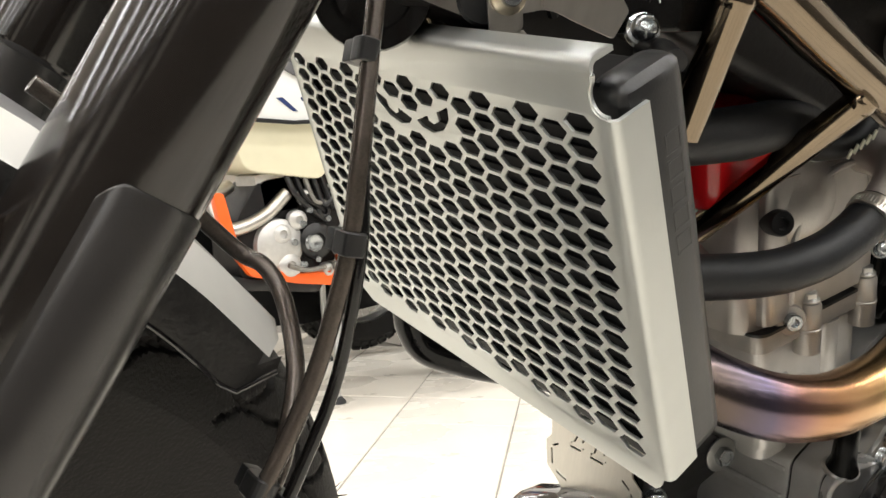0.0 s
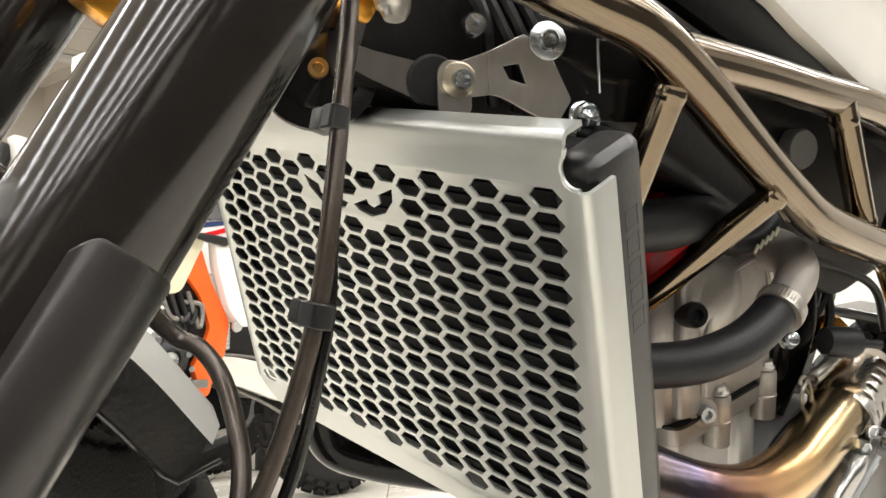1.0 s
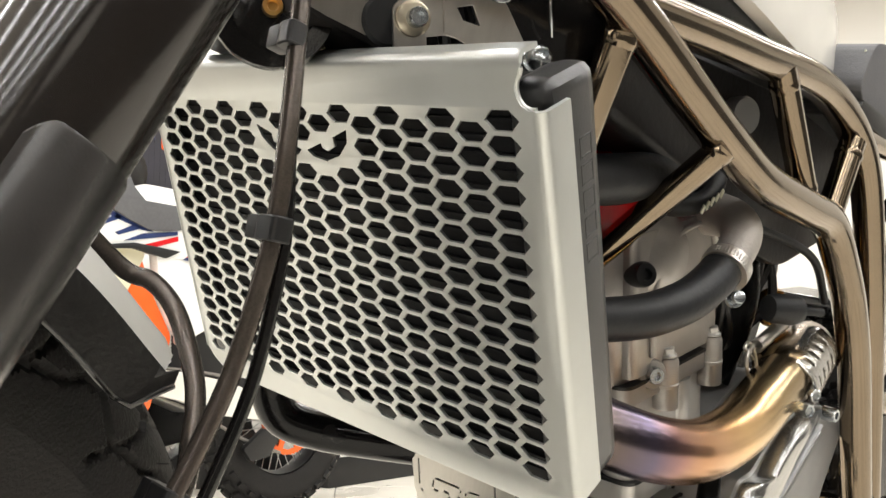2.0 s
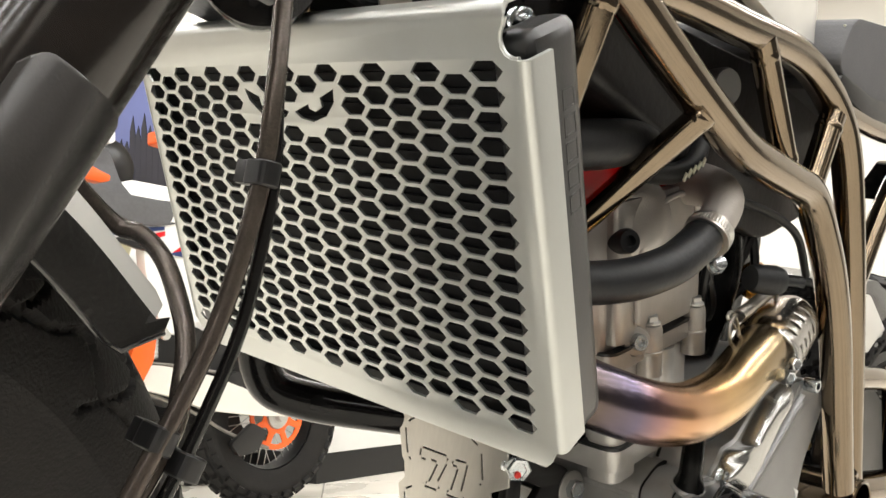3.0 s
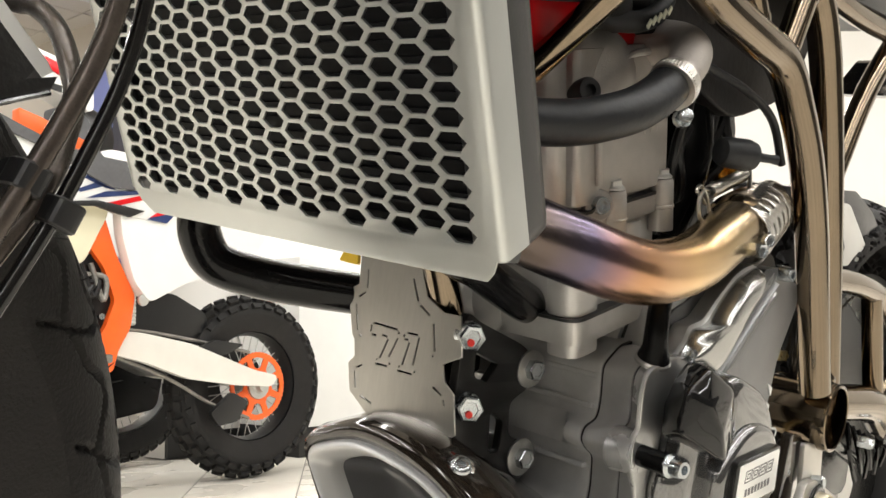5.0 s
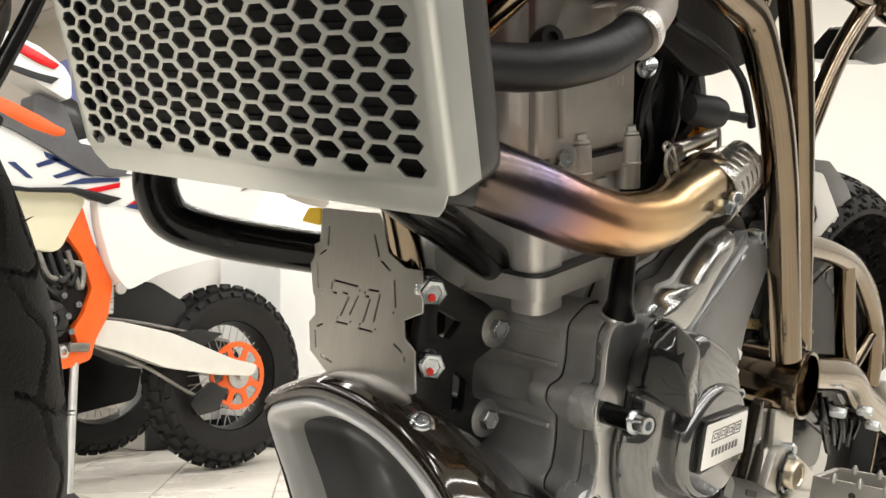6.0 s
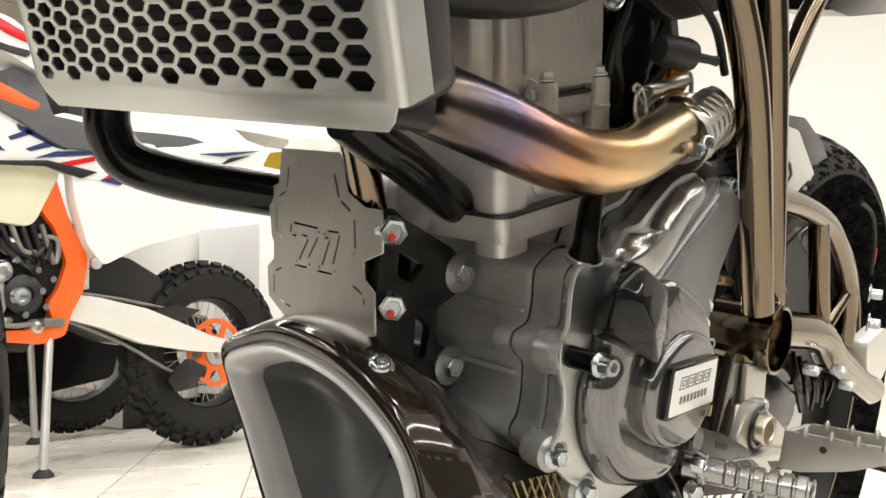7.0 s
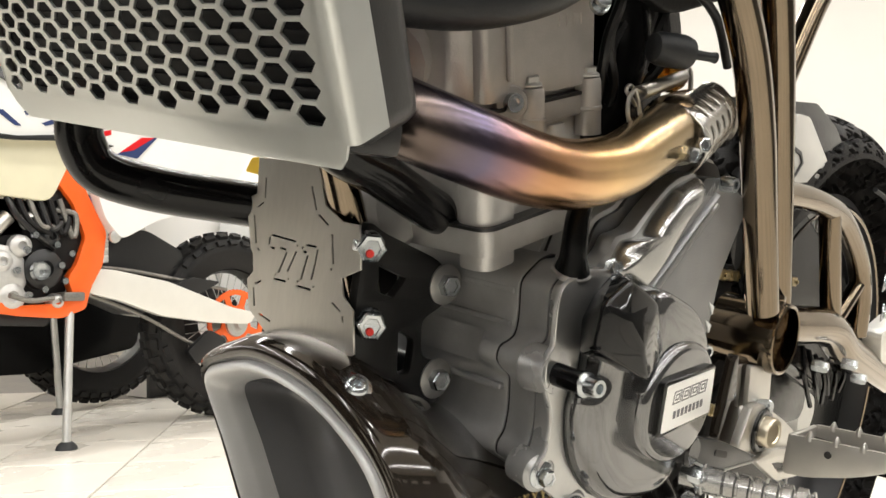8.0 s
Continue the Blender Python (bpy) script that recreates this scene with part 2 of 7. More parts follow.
def prism(bm, outline, lo, hi, axis="y", bevel=0.003, seg=2, taper=0.0):
    """Extrude an outline between two planes and round its edges. Outline in the two other axes, in xyz order."""
    k = "xyz".index(axis)

    def at(a, b, h):
        q = [a, b]
        q.insert(k, h)
        return Vector(q)

    cx = sum(a for a, b in outline) / len(outline)
    cy = sum(b for a, b in outline) / len(outline)
    lo_v = [bm.verts.new(at(cx + (a - cx) * (1 - taper), cy + (b - cy) * (1 - taper), lo)) for a, b in outline]
    hi_v = [bm.verts.new(at(a, b, hi)) for a, b in outline]
    n = len(outline)
    faces = [bm.faces.new(lo_v), bm.faces.new(hi_v[::-1])]
    for i in range(n):
        faces.append(bm.faces.new((lo_v[i], hi_v[i], hi_v[(i + 1) % n], lo_v[(i + 1) % n])))
    bmesh.ops.recalc_face_normals(bm, faces=faces)
    if bevel:
        edges = list({e for f in faces for e in f.edges})
        bmesh.ops.bevel(bm, geom=edges, offset=bevel, segments=seg, profile=0.6, affect="EDGES", clamp_overlap=True)
    return bm


def box(bm, c, size, m=None, bevel=0.002, seg=2):
    sx, sy, sz = (v / 2 for v in size)
    t = bmesh.new()
    prism(t, [(-sx, -sz), (sx, -sz), (sx, sz), (-sx, sz)], -sy, sy, "y", bevel, seg)
    mm = Matrix.Translation(c) @ (m if m is not None else Matrix())
    bmesh.ops.transform(t, matrix=mm, verts=t.verts)
    join(bm, t)
    return bm


def join(bm, other):
    me = bpy.data.meshes.new("tmp")
    other.to_mesh(me)
    other.free()
    bm.from_mesh(me)
    bpy.data.meshes.remove(me)
    return bm


def round_outline(pts, n=4):
    """Close a smooth curve through the points of an outline."""
    m = len(pts)
    out = []
    for i in range(m):
        p0, p1, p2, p3 = (Vector((*pts[(i + d) % m], 0)) for d in (-1, 0, 1, 2))
        for k in range(n):
            t = k / n
            q = 0.5 * (2 * p1 + (p2 - p0) * t + (2 * p0 - 5 * p1 + 4 * p2 - p3) * t * t + (3 * p1 - p0 - 3 * p2 + p3) * t ** 3)
            out.append((q.x, q.y))
    return out


def arc_corner(pts, r, n=4):
    """Round the corners of a polygon."""
    out = []
    m = len(pts)
    for i in range(m):
        p = Vector(pts[i])
        a, b = Vector(pts[i - 1]) - p, Vector(pts[(i + 1) % m]) - p
        k = min(r, a.length * 0.45, b.length * 0.45)
        pa, pb = p + a.normalized() * k, p + b.normalized() * k
        for j in range(n + 1):
            t = j / n
            q = pa * (1 - t) ** 2 + 2 * p * t * (1 - t) + pb * t * t
            out.append((q.x, q.y))
    return out


def sheet(outline, holes, thick, bevel=0.0003):
    """A flat plate with holes, in its own xy plane, as a bmesh."""
    cu = bpy.data.curves.new("tmp", "CURVE")
    cu.dimensions, cu.fill_mode = "2D", "BOTH"
    cu.extrude, cu.bevel_depth, cu.bevel_resolution = thick / 2 - bevel, bevel, 1
    for ring in [outline] + holes:
        s = cu.splines.new("POLY")
        s.points.add(len(ring) - 1)
        for p, (x, y) in zip(s.points, ring):
            p.co = (x, y, 0, 1)
        s.use_cyclic_u = True
    ob = bpy.data.objects.new("tmp", cu)
    scene.collection.objects.link(ob)
    me = bpy.data.meshes.new_from_object(ob.evaluated_get(bpy.context.evaluated_depsgraph_get()))
    bm = bmesh.new()
    bm.from_mesh(me)
    bpy.data.objects.remove(ob)
    bpy.data.meshes.remove(me)
    bpy.data.curves.remove(cu)
    bmesh.ops.remove_doubles(bm, verts=bm.verts, dist=1e-6)
    return bm


def moved(bm, m):
    bmesh.ops.transform(bm, matrix=m, verts=bm.verts)
    return bm


def frame_of(o, u, v, w):
    return Matrix.Translation(o) @ Matrix((u, v, w)).transposed().to_4x4()


def loft(rows, closed=True):
    bm = bmesh.new()
    vs = [[bm.verts.new(p) for p in r] for r in rows]
    n = len(rows[0])
    for a, b in zip(vs, vs[1:]):
        for k in range(n if closed else n - 1):
            bm.faces.new((a[k], a[(k + 1) % n], b[(k + 1) % n], b[k]))
    return bm


def hexbolt(name, p, d, af, parent, flange=0.0, h=None, material=None, label="", socket=False, washer=0.0):
    """A bolt head at p that points along d; af across the flats."""
    bm = bmesh.new()
    u, v, d = basis(d)
    h = h or af * 0.62
    z = 0.0
    if washer:
        lathe(bm, p, d, [(0, 0), (0, washer), (af * 0.13, washer), (af * 0.15, washer * 0.97), (af * 0.15, 0)], 24)
        z = af * 0.15
    if flange:
        lathe(bm, Vector(p) + d * z, d, [(0, 0), (0, flange), (af * 0.1, flange), (af * 0.28, af * 0.5), (af * 0.28, 0)], 24)
        z += af * 0.2
    if socket:
        r = af / 2
        lathe(bm, Vector(p) + d * z, d, [(0, 0), (0, r), (h * 0.75, r), (h, r * 0.85), (h, r * 0.5), (h * 0.5, r * 0.48), (h * 0.5, 0)], 20)
    else:
        r = af / 2 / math.cos(math.pi / 6)
        lathe(bm, Vector(p) + d * z, d, [(0, 0), (0, r), (h * 0.85, r), (h, r * 0.86), (h * 0.97, r * 0.6), (h * 0.9, r * 0.55), (h * 0.9, 0)], 6)
    return part(name, bm, material or ZINC, parent, label)


# ---------------------------------------------------------------- the room
ROOM = (-6.5, 5.6, -4.6, 2.95)   # x from, to; y from, to, in metres


def slab(name, lo, hi, material):
    bm = bmesh.new()
    x0, y0, z0 = (v / K for v in lo)
    x1, y1, z1 = (v / K for v in hi)
    prism(bm, [(x0, z0), (x1, z0), (x1, z1), (x0, z1)], y0, y1, "y", 0)
    return tagged(part(name, bm, material, None, "", False), kind="structure")


x0, x1, y0, y1 = ROOM
BAY = 8.2      # the room runs deeper beside the partition
floor = slab("floor", (x0 - 0.2, y0 - 0.2, -0.15), (x1 + 0.2, BAY + 0.2, -0.004), GROUT)
tagged(floor, "cream ceramic floor tiles with grey joints", "floor")
tagged(slab("wall_north", (2.05, y1, 0), (x1 + 0.2, y1 + 0.15, CEILING), WALLP), "plain white painted showroom partition", "wall")
tagged(slab("wall_bay", (3.25, y1 + 0.15, 0), (3.40, BAY, CEILING), BAYWALL), "beige painted bay wall with a poster", "wall")
tagged(slab("wall_far", (x0 - 0.2, BAY, 0), (3.40, BAY + 0.15, CEILING), BAYWALL), "plain beige painted far wall", "wall")
tagged(slab("wall_south", (x0 - 0.2, y0 - 0.15, 0), (x1 + 0.2, y0, CEILING), GREYWALL), "plain grey painted showroom wall", "wall")
tagged(slab("wall_west", (x0 - 0.15, y0, 0), (x0, BAY, CEILING), GREYWALL), "plain grey painted showroom wall", "wall")
tagged(slab("wall_east", (x1, y0, 0), (x1 + 0.15, y1, CEILING), WALLP), "plain white painted showroom wall", "wall")
# ceiling of square panels with open joints below a plain slab
cb = bmesh.new()
prism(cb, [((x0 - 0.2) / K, (y0 - 0.2) / K), ((x1 + 0.2) / K, (y0 - 0.2) / K), ((x1 + 0.2) / K, (BAY + 0.2) / K), ((x0 - 0.2) / K, (BAY + 0.2) / K)], (CEILING + 0.02) / K, (CEILING + 0.15) / K, "z", 0)
for i in range(int((x1 - x0) / 1.2) + 1):
    for j in range(int((BAY - y0) / 0.6) + 1):
        px, py = x0 + i * 1.2, y0 + j * 0.6
        if px > 3.3 and py > y1 + 0.1:
            continue
        a, b, c, d = (v / K for v in (px + 0.008, py + 0.008, min(px + 1.192, x1 + 0.1), min(py + 0.592, BAY + 0.1)))
        vs = [cb.verts.new((u, v, h)) for h in (CEILING / K, (CEILING + 0.02) / K) for u, v in ((a, b), (c, b), (c, d), (a, d))]
        cb.faces.new(vs[:4])
        for q in range(4):
            cb.faces.new((vs[q], vs[(q + 1) % 4], vs[4 + (q + 1) % 4], vs[4 + q]))
tagged(part("ceiling", cb, CEIL, None, "", False), "pale panelled showroom ceiling", "ceiling", kind="structure")
tagged(slab("baseboard", (2.05, y1 - 0.02, 0), (x1, y1, 0.1), BLACK), "black skirting along the white wall", "baseboard")

# unseen low wall added behind the camera so glossy parts reflect dark
tagged(slab("reflection_blocker", (-3.8, -1.80, 0), (3.2, -1.66, 0.95), BLOCKER), "unseen low dark wall added to darken reflections", "wall")
# unseen white panels, added only to put bright bands into reflections
for k in range(5):
    tagged(slab("reflection_panel", (-6.0 + k * 2.1, y0, 0.3), (-4.9 + k * 2.1, y0 + 0.04, 2.3), WALLP), "unseen white panel added for reflections in the metal", "wall")
for k in range(3):
    tagged(slab("reflection_panel", (x0, -4.0 + k * 2.2, 0.3), (x0 + 0.04, -2.9 + k * 2.2, 2.3), WALLP), "unseen white panel added for reflections in the metal", "wall")

# ---------------------------------------------------------------- the motorcycle
bike = tagged(empty("motorcycle", pose(0, 0, 0, LEAN_SIDE, 0, 0)),
              "bronze tube-framed scrambler motorcycle leaning on its stand", "motorcycle")

GU, GV, GN = Vector((-0.1023, -0.9948, -0.0011)), Vector((-0.4479, 0.0451, 0.8929)), Vector((-0.8882, 0.0918, -0.4502))
GM = frame_of((-0.0134, -0.1299, 0.6516), GU, GV, GN + 0.233 * GU)


def hexbm(p):
    """A small screw head as a bare mesh."""
    return lathe(bmesh.new(), p, (-0.6, -0.75, 0.3), [(0, 0), (0, 0.0052), (0.003, 0.0052), (0.003, 0.0038), (0.008, 0.0038), (0.0085, 0.003), (0.0085, 0)], 12)


def build_guard():
    g = part("radiator_guard", guard_sheet(), GUARD, bike, "brushed aluminium radiator guard with hexagonal cut-outs")
    # folded side and top edges
    for name, p, q, w in (("side_fold", (0.0165, 0.0035), (0.0000, -0.160), 0.0145), ("side_fold", (-0.3045, -0.158), (-0.2705, 0.0200), 0.0145), ("top_fold", (-0.2705, 0.0200), (0.0135, 0.0200), 0.009)):
        bm = bmesh.new()
        bend(bm, p, q, w)
        part(name, moved(bm, GM), GUARD, g)
    part("notch_lip", moved(tube(bmesh.new(), [(u, v, -0.0008) for u, v in NOTCH], 0.0011, seg=10, n=4), GM), GUARD, g, "bright cut edge of the notch")
    return g


def lattice(i, j):
    """Centre of the cut-out in column i from the near side and row j from the top."""
    s, t = i / 16, j / 16
    a = Vector((0, 0)).lerp(Vector((-0.2612, 0.0002)), s)
    b = Vector((-0.0168, -0.1512)).lerp(Vector((-0.2885, -0.1535)), s)
    return a.lerp(b, t)


NOTCH = [(0.0165, 0.0035), (0.0135, 0.0037), (0.0108, 0.0052), (0.0092, 0.0078), (0.0088, 0.0110), (0.0098, 0.0140), (0.0116, 0.0164), (0.0124, 0.0186)]


def guard_sheet():
    outline = [(0.0135, 0.0200), (-0.2705, 0.0200), (-0.3045, -0.158), (-0.3000, -0.1650), (-0.2880, -0.1725), (-0.0075, -0.1695), (-0.0035, -0.166),
               (0.0000, -0.160)] + NOTCH
    holes = []
    hw, hh = 0.0089, 0.00405
    for i in range(17):
        for k in range(17 if i % 2 == 0 else 16):
            j = k + (0.5 if i % 2 else 0)
            if (i in (6, 10) and j in (1, 2)) or (i in (7, 9) and j in (1.5, 2.5)) or (i == 8 and j == 2):
                continue
            c = lattice(i, j)
            holes.append([(c.x + a * hw, c.y + b * hh) for a, b in ((1, 0), (0.5, 1), (-0.5, 1), (-1, 0), (-0.5, -1), (0.5, -1))])
    eye = [(-0.0948, -0.0066), (-0.1069, -0.0108), (-0.1069, -0.0149), (-0.1127, -0.0173), (-0.1166, -0.0161), (-0.117, -0.0137),
           (-0.1297, -0.0177), (-0.1255, -0.0208), (-0.1158, -0.0224), (-0.1049, -0.0195), (-0.0969, -0.0132)]
    holes.append(eye)
    holes.append([(-0.2635 - u, v) for u, v in eye][::-1])
    return moved(sheet(outline, holes, 0.0015, 0.0002), GM)


def bend(bm, p, q, width, r=0.0045, th=0.002):
    """Fold a strip back from the edge p to q of the sheet."""
    p, q = Vector((*p, 0)), Vector((*q, 0))
    d = (q - p).normalized()
    out = Vector((d.y, -d.x, 0))
    if out.dot((p + q) / 2 - Vector((-0.14, -0.08, 0))) < 0:
        out = -out
    prof = []
    for rr in (r, r - th):
        row = [(rr * math.sin(a), rr * math.cos(a) - r + th / 2) for a in (i * math.pi / 2 / 6 for i in range(7))]
        row.append((rr, -r + th / 2 - width))
        prof.append(row)
    ring = prof[0] + prof[1][::-1]
    ends = []
    for e in (p, q):
        ends.append([bm.verts.new(e + out * a + Vector((0, 0, b))) for a, b in ring])
    n = len(ring)
    for k in range(n):
        bm.faces.new((ends[0][k], ends[0][(k + 1) % n], ends[1][(k + 1) % n], ends[1][k]))
    m = len(prof[0])
    for e in ends:
        for k in range(m - 1):
            bm.faces.new((e[k], e[k + 1], e[n - 2 - k], e[n - 1 - k]))


build_guard()


def gbox(u0, u1, v0, v1, w0, w1, bevel=0.004, shear=0.11):
    """A box in the guard's own axes, sheared as the guard is."""
    bm = bmesh.new()
    prism(bm, [(u0 + shear * v0, v0), (u1 + shear * v0, v0), (u1 + shear * v1, v1), (u0 + shear * v1, v1)], w0, w1, "z", bevel, 3)
    return moved(bm, GM)


radiator = part("radiator", gbox(-0.275, 0.000, -0.171, 0.007, -0.042, -0.0105, 0.003), FIN, bike, "black radiator core behind the guard")
for i in range(26):
    v = -0.160 + i * 0.0068
    part("cooling_tube", gbox(-0.268, 0.004, v, v + 0.0014, -0.0106, -0.0090, 0, 0.11), FIN, radiator, "", False)
tank = part("side_tank", gbox(-0.004, 0.0185, -0.1665, 0.012, -0.0430, -0.0065, 0.0085), BLACK, radiator, "black plastic radiator end tank with raised lettering")
part("side_tank", gbox(-0.292, -0.272, -0.1665, 0.012, -0.0455, -0.0065, 0.006), BLACK, radiator)

# raised lettering on the tank's side, worn past reading: plain bars
for v, h in ((-0.014, 0.0085), (-0.0245, 0.0085), (-0.035, 0.0085), (-0.0455, 0.0085), (-0.056, 0.0085)):
    for w0, w1, va, vb in ((-0.0350, -0.0338, v - h, v), (-0.0265, -0.0253, v - h, v), (-0.0338, -0.0265, v - 0.0012, v), (-0.0338, -0.0265, v - h, v - h + 0.0012)):
        part("raised_bar", gbox(0.0178, 0.01868, va, vb, w0, w1, 0.0003, 0.11), BLACK, tank, "", False)


# ---- front fork, wheel and mudguard
FD = Vector((-0.5, 0.0, -1.0)).normalized()      # down the fork


def fork(x, y, step, guarded=False, FD=FD):
    """A fork leg through (x, y, 0.678): an outer tube down to the height step, a slimmer sleeve below."""
    f = empty("front_fork")
    f.parent = bike
    f["label"] = "gloss black front fork leg"
    FD = Vector(FD).normalized()
    top = Vector((x, y, 0.678)) - FD * (0.20 / -FD.z)
    L1 = (0.878 - step) / -FD.z
    if guarded:
        part("outer_tube", lathe(bmesh.new(), top, FD, [(0, 0), (0, 0.0261), (L1 + 0.32, 0.0261), (L1 + 0.322, 0.025), (L1 + 0.322, 0)], 96), FORK, f, "gloss black fork tube with long reflections")
        # a plastic guard wraps the outer half of the lower tube
        e1 = Vector((-0.36, -0.93, 0.0))
        e1 = (e1 - FD * e1.dot(FD)).normalized()
        e2 = FD.cross(e1)
        if e2.x < 0:
            e2 = -e2
        rows = []
        for k in range(49):
            a = radians(-9 + 3.4 * k)
            near = max(0.0, 1 - (math.degrees(a) + 9) / 14)
            far_side = max(0.0, (math.degrees(a) - 60) / 50)
            drop = L1 + 0.007 * near ** 2.0 + 0.006 * min(far_side, 1.5) ** 2
            d = e1 * math.cos(a) + e2 * math.sin(a)
            rows.append([top + FD * (drop + h) + d * r for h, r in ((0.0004, 0.0263), (0, 0.0268), (0.0010, 0.0273), (0.30, 0.0272), (0.30, 0.0263))])
        part("fork_guard", loft(rows, True), SLEEVE, f, "satin black plastic guard on the lower tube")
    else:
        part("outer_tube", lathe(bmesh.new(), top, FD, [(0, 0), (0, 0.0261), (L1 - 0.004, 0.0261), (L1 - 0.001, 0.0257), (L1, 0.0252), (L1, 0)], 64), FORK, f, "gloss black fork tube with long reflections")
        part("fork_sleeve", lathe(bmesh.new(), top + FD * (L1 - 0.001), FD, [(0, 0), (0, 0.0254), (0.30, 0.0252), (0.31, 0.0)], 64), SLEEVE, f, "satin black lower fork sleeve")
    return f


fork(-0.1263, -0.0850, 0.622, True)
fork(-0.117, 0.12, 0.640)


def grooved(c, R, w, half, near, depth, wide, limit, na=840, nt=112):
    """The crown of a tyre about the y axis; near(angle round, angle across, its size in degrees) is the distance to the next groove."""
    verts, faces = [], []
    for i in range(na):
        a = i * math.tau / na
        for j in range(nt + 1):
            t = math.pi * (j / nt) - math.pi / 2
            td = abs(math.degrees(t))
            d = depth * min(1.0, max(0.0, 1 - near(a, t, td) / wide) * 1.6) if td < limit else 0.0
            rr = R - half + math.cos(t) * (half - d)
            verts.append((c[0] + rr * math.sin(a), c[1] + math.sin(t) * (w / 2 - d), c[2] + rr * math.cos(a)))
    m = nt + 1
    for i in range(na):
        b = ((i + 1) % na) * m
        for j in range(nt):
            faces.append((i * m + j, i * m + j + 1, b + j + 1, b + j))
    me = bpy.data.meshes.new("tmp")
    me.from_pydata(verts, [], faces)
    bm = bmesh.new()
    bm.from_mesh(me)
    bpy.data.meshes.remove(me)
    return bm


def wheel_tyre(name, c, R, w, parent, blocks, label, rim_mat, pattern=0, sec=0.10, high=0.014, carcass=None, net=False):
    """A tyre with tread blocks, a rim, spokes and a hub; the axle runs along y."""
    wh = empty(name)
    wh.parent = parent
    wh["label"] = label
    cx, cy, cz = c
    prof = []
    for k in range(25):
        a = math.pi * (k / 24) - math.pi / 2
        prof.append((math.sin(a) * w / 2, R - sec / 2 + math.cos(a) * sec / 2))
    prof = [(-w * 0.36, R - sec)] + prof + [(w * 0.36, R - sec)]
    if net:
        def near(a, t, td):
            n = 42
            x, y = a * n / math.tau, t / radians(25)
            zig = x + 0.5 * (math.floor(y) % 2) + 0.16 * math.sin(math.tau * y)
            along = abs(zig % 1.0 - 0.5) * math.tau * R / n
            across = abs((y + 0.16 * math.sin(math.tau * x * 2)) % 1.0 - 0.5) * radians(25) * w / 2
            return min(along, across)

        part("tyre", grooved(c, R, w, sec / 2, near, 0.0085, 0.0048, 82, 900, 110), FRONTTYRE, wh)
    else:
        part("tyre", lathe(bmesh.new(), c, (0, 1, 0), prof, 72), carcass or TYRE, wh)
        bm = bmesh.new()
        rng = random.Random(5)
        for k in range(blocks):
            a = k * math.tau / blocks
            for lane, (y, ang, bw, bl) in enumerate(((0.0, 0, 0.20, 0.6), (0.27, 32, 0.2, 0.7), (-0.27, 32, 0.2, 0.7), (0.43, 62, 0.16, 0.6), (-0.43, 62, 0.16, 0.6))):
                b = a + (math.pi / blocks if lane in (1, 2) else 0)
                tilt = math.copysign(radians(ang), y) if y else 0
                rr = R - sec / 2 + math.cos(tilt) * sec / 2
                yy = math.sin(tilt) * w / 2
                size = (math.tau * R / blocks * bl, w * bw, high)
                m = Matrix.Translation(c) @ Matrix.Rotation(b, 4, "Y") @ Matrix.Translation((0, yy, rr)) @ Matrix.Rotation(-tilt, 4, "X") @ Matrix.Rotation(rng.uniform(-0.15, 0.15) + pattern * (0.5 if y > 0 else -0.5), 4, "Z")
                t = bmesh.new()
                bmesh.ops.create_cube(t, size=1.0)
                bmesh.ops.scale(t, vec=size, verts=t.verts)
                for v in t.verts:
                    if v.co.z > 0:
                        v.co.x *= 0.86
                        v.co.y *= 0.86
                moved(t, m)
                join(bm, t)
        tagged(part("tread", bm, TYRE, wh, "", False), kind="stuff")
    rim = part("rim", lathe(bmesh.new(), c, (0, 1, 0), [(-w * 0.3, R - sec + 0.004), (-w * 0.33, R - sec - 0.004), (-w * 0.2, R - sec - 0.008), (0, R - sec - 0.014), (w * 0.2, R - sec - 0.008), (w * 0.33, R - sec - 0.004), (w * 0.3, R - sec + 0.004)], 64), rim_mat, wh)
    part("hub", lathe(bmesh.new(), c, (0, 1, 0), [(-0.05, 0), (-0.05, 0.022), (-0.03, 0.03), (0.03, 0.03), (0.05, 0.022), (0.05, 0)], 24), GALV, wh)
    bm = bmesh.new()
    for k in range(36):
        a = k * math.tau / 36
        b = a + (0.35 if k % 2 else -0.35)
        s = 1 if k % 4 < 2 else -1
        tube(bm, [(cx + 0.03 * math.sin(b), cy + s * 0.03, cz + 0.03 * math.cos(b)), (cx + (R - sec - 0.01) * math.sin(a), cy, cz + (R - sec - 0.01) * math.cos(a))], 0.0016, seg=5, n=1)
    tagged(part("spokes", bm, GALV, wh), kind="stuff")
    return wh


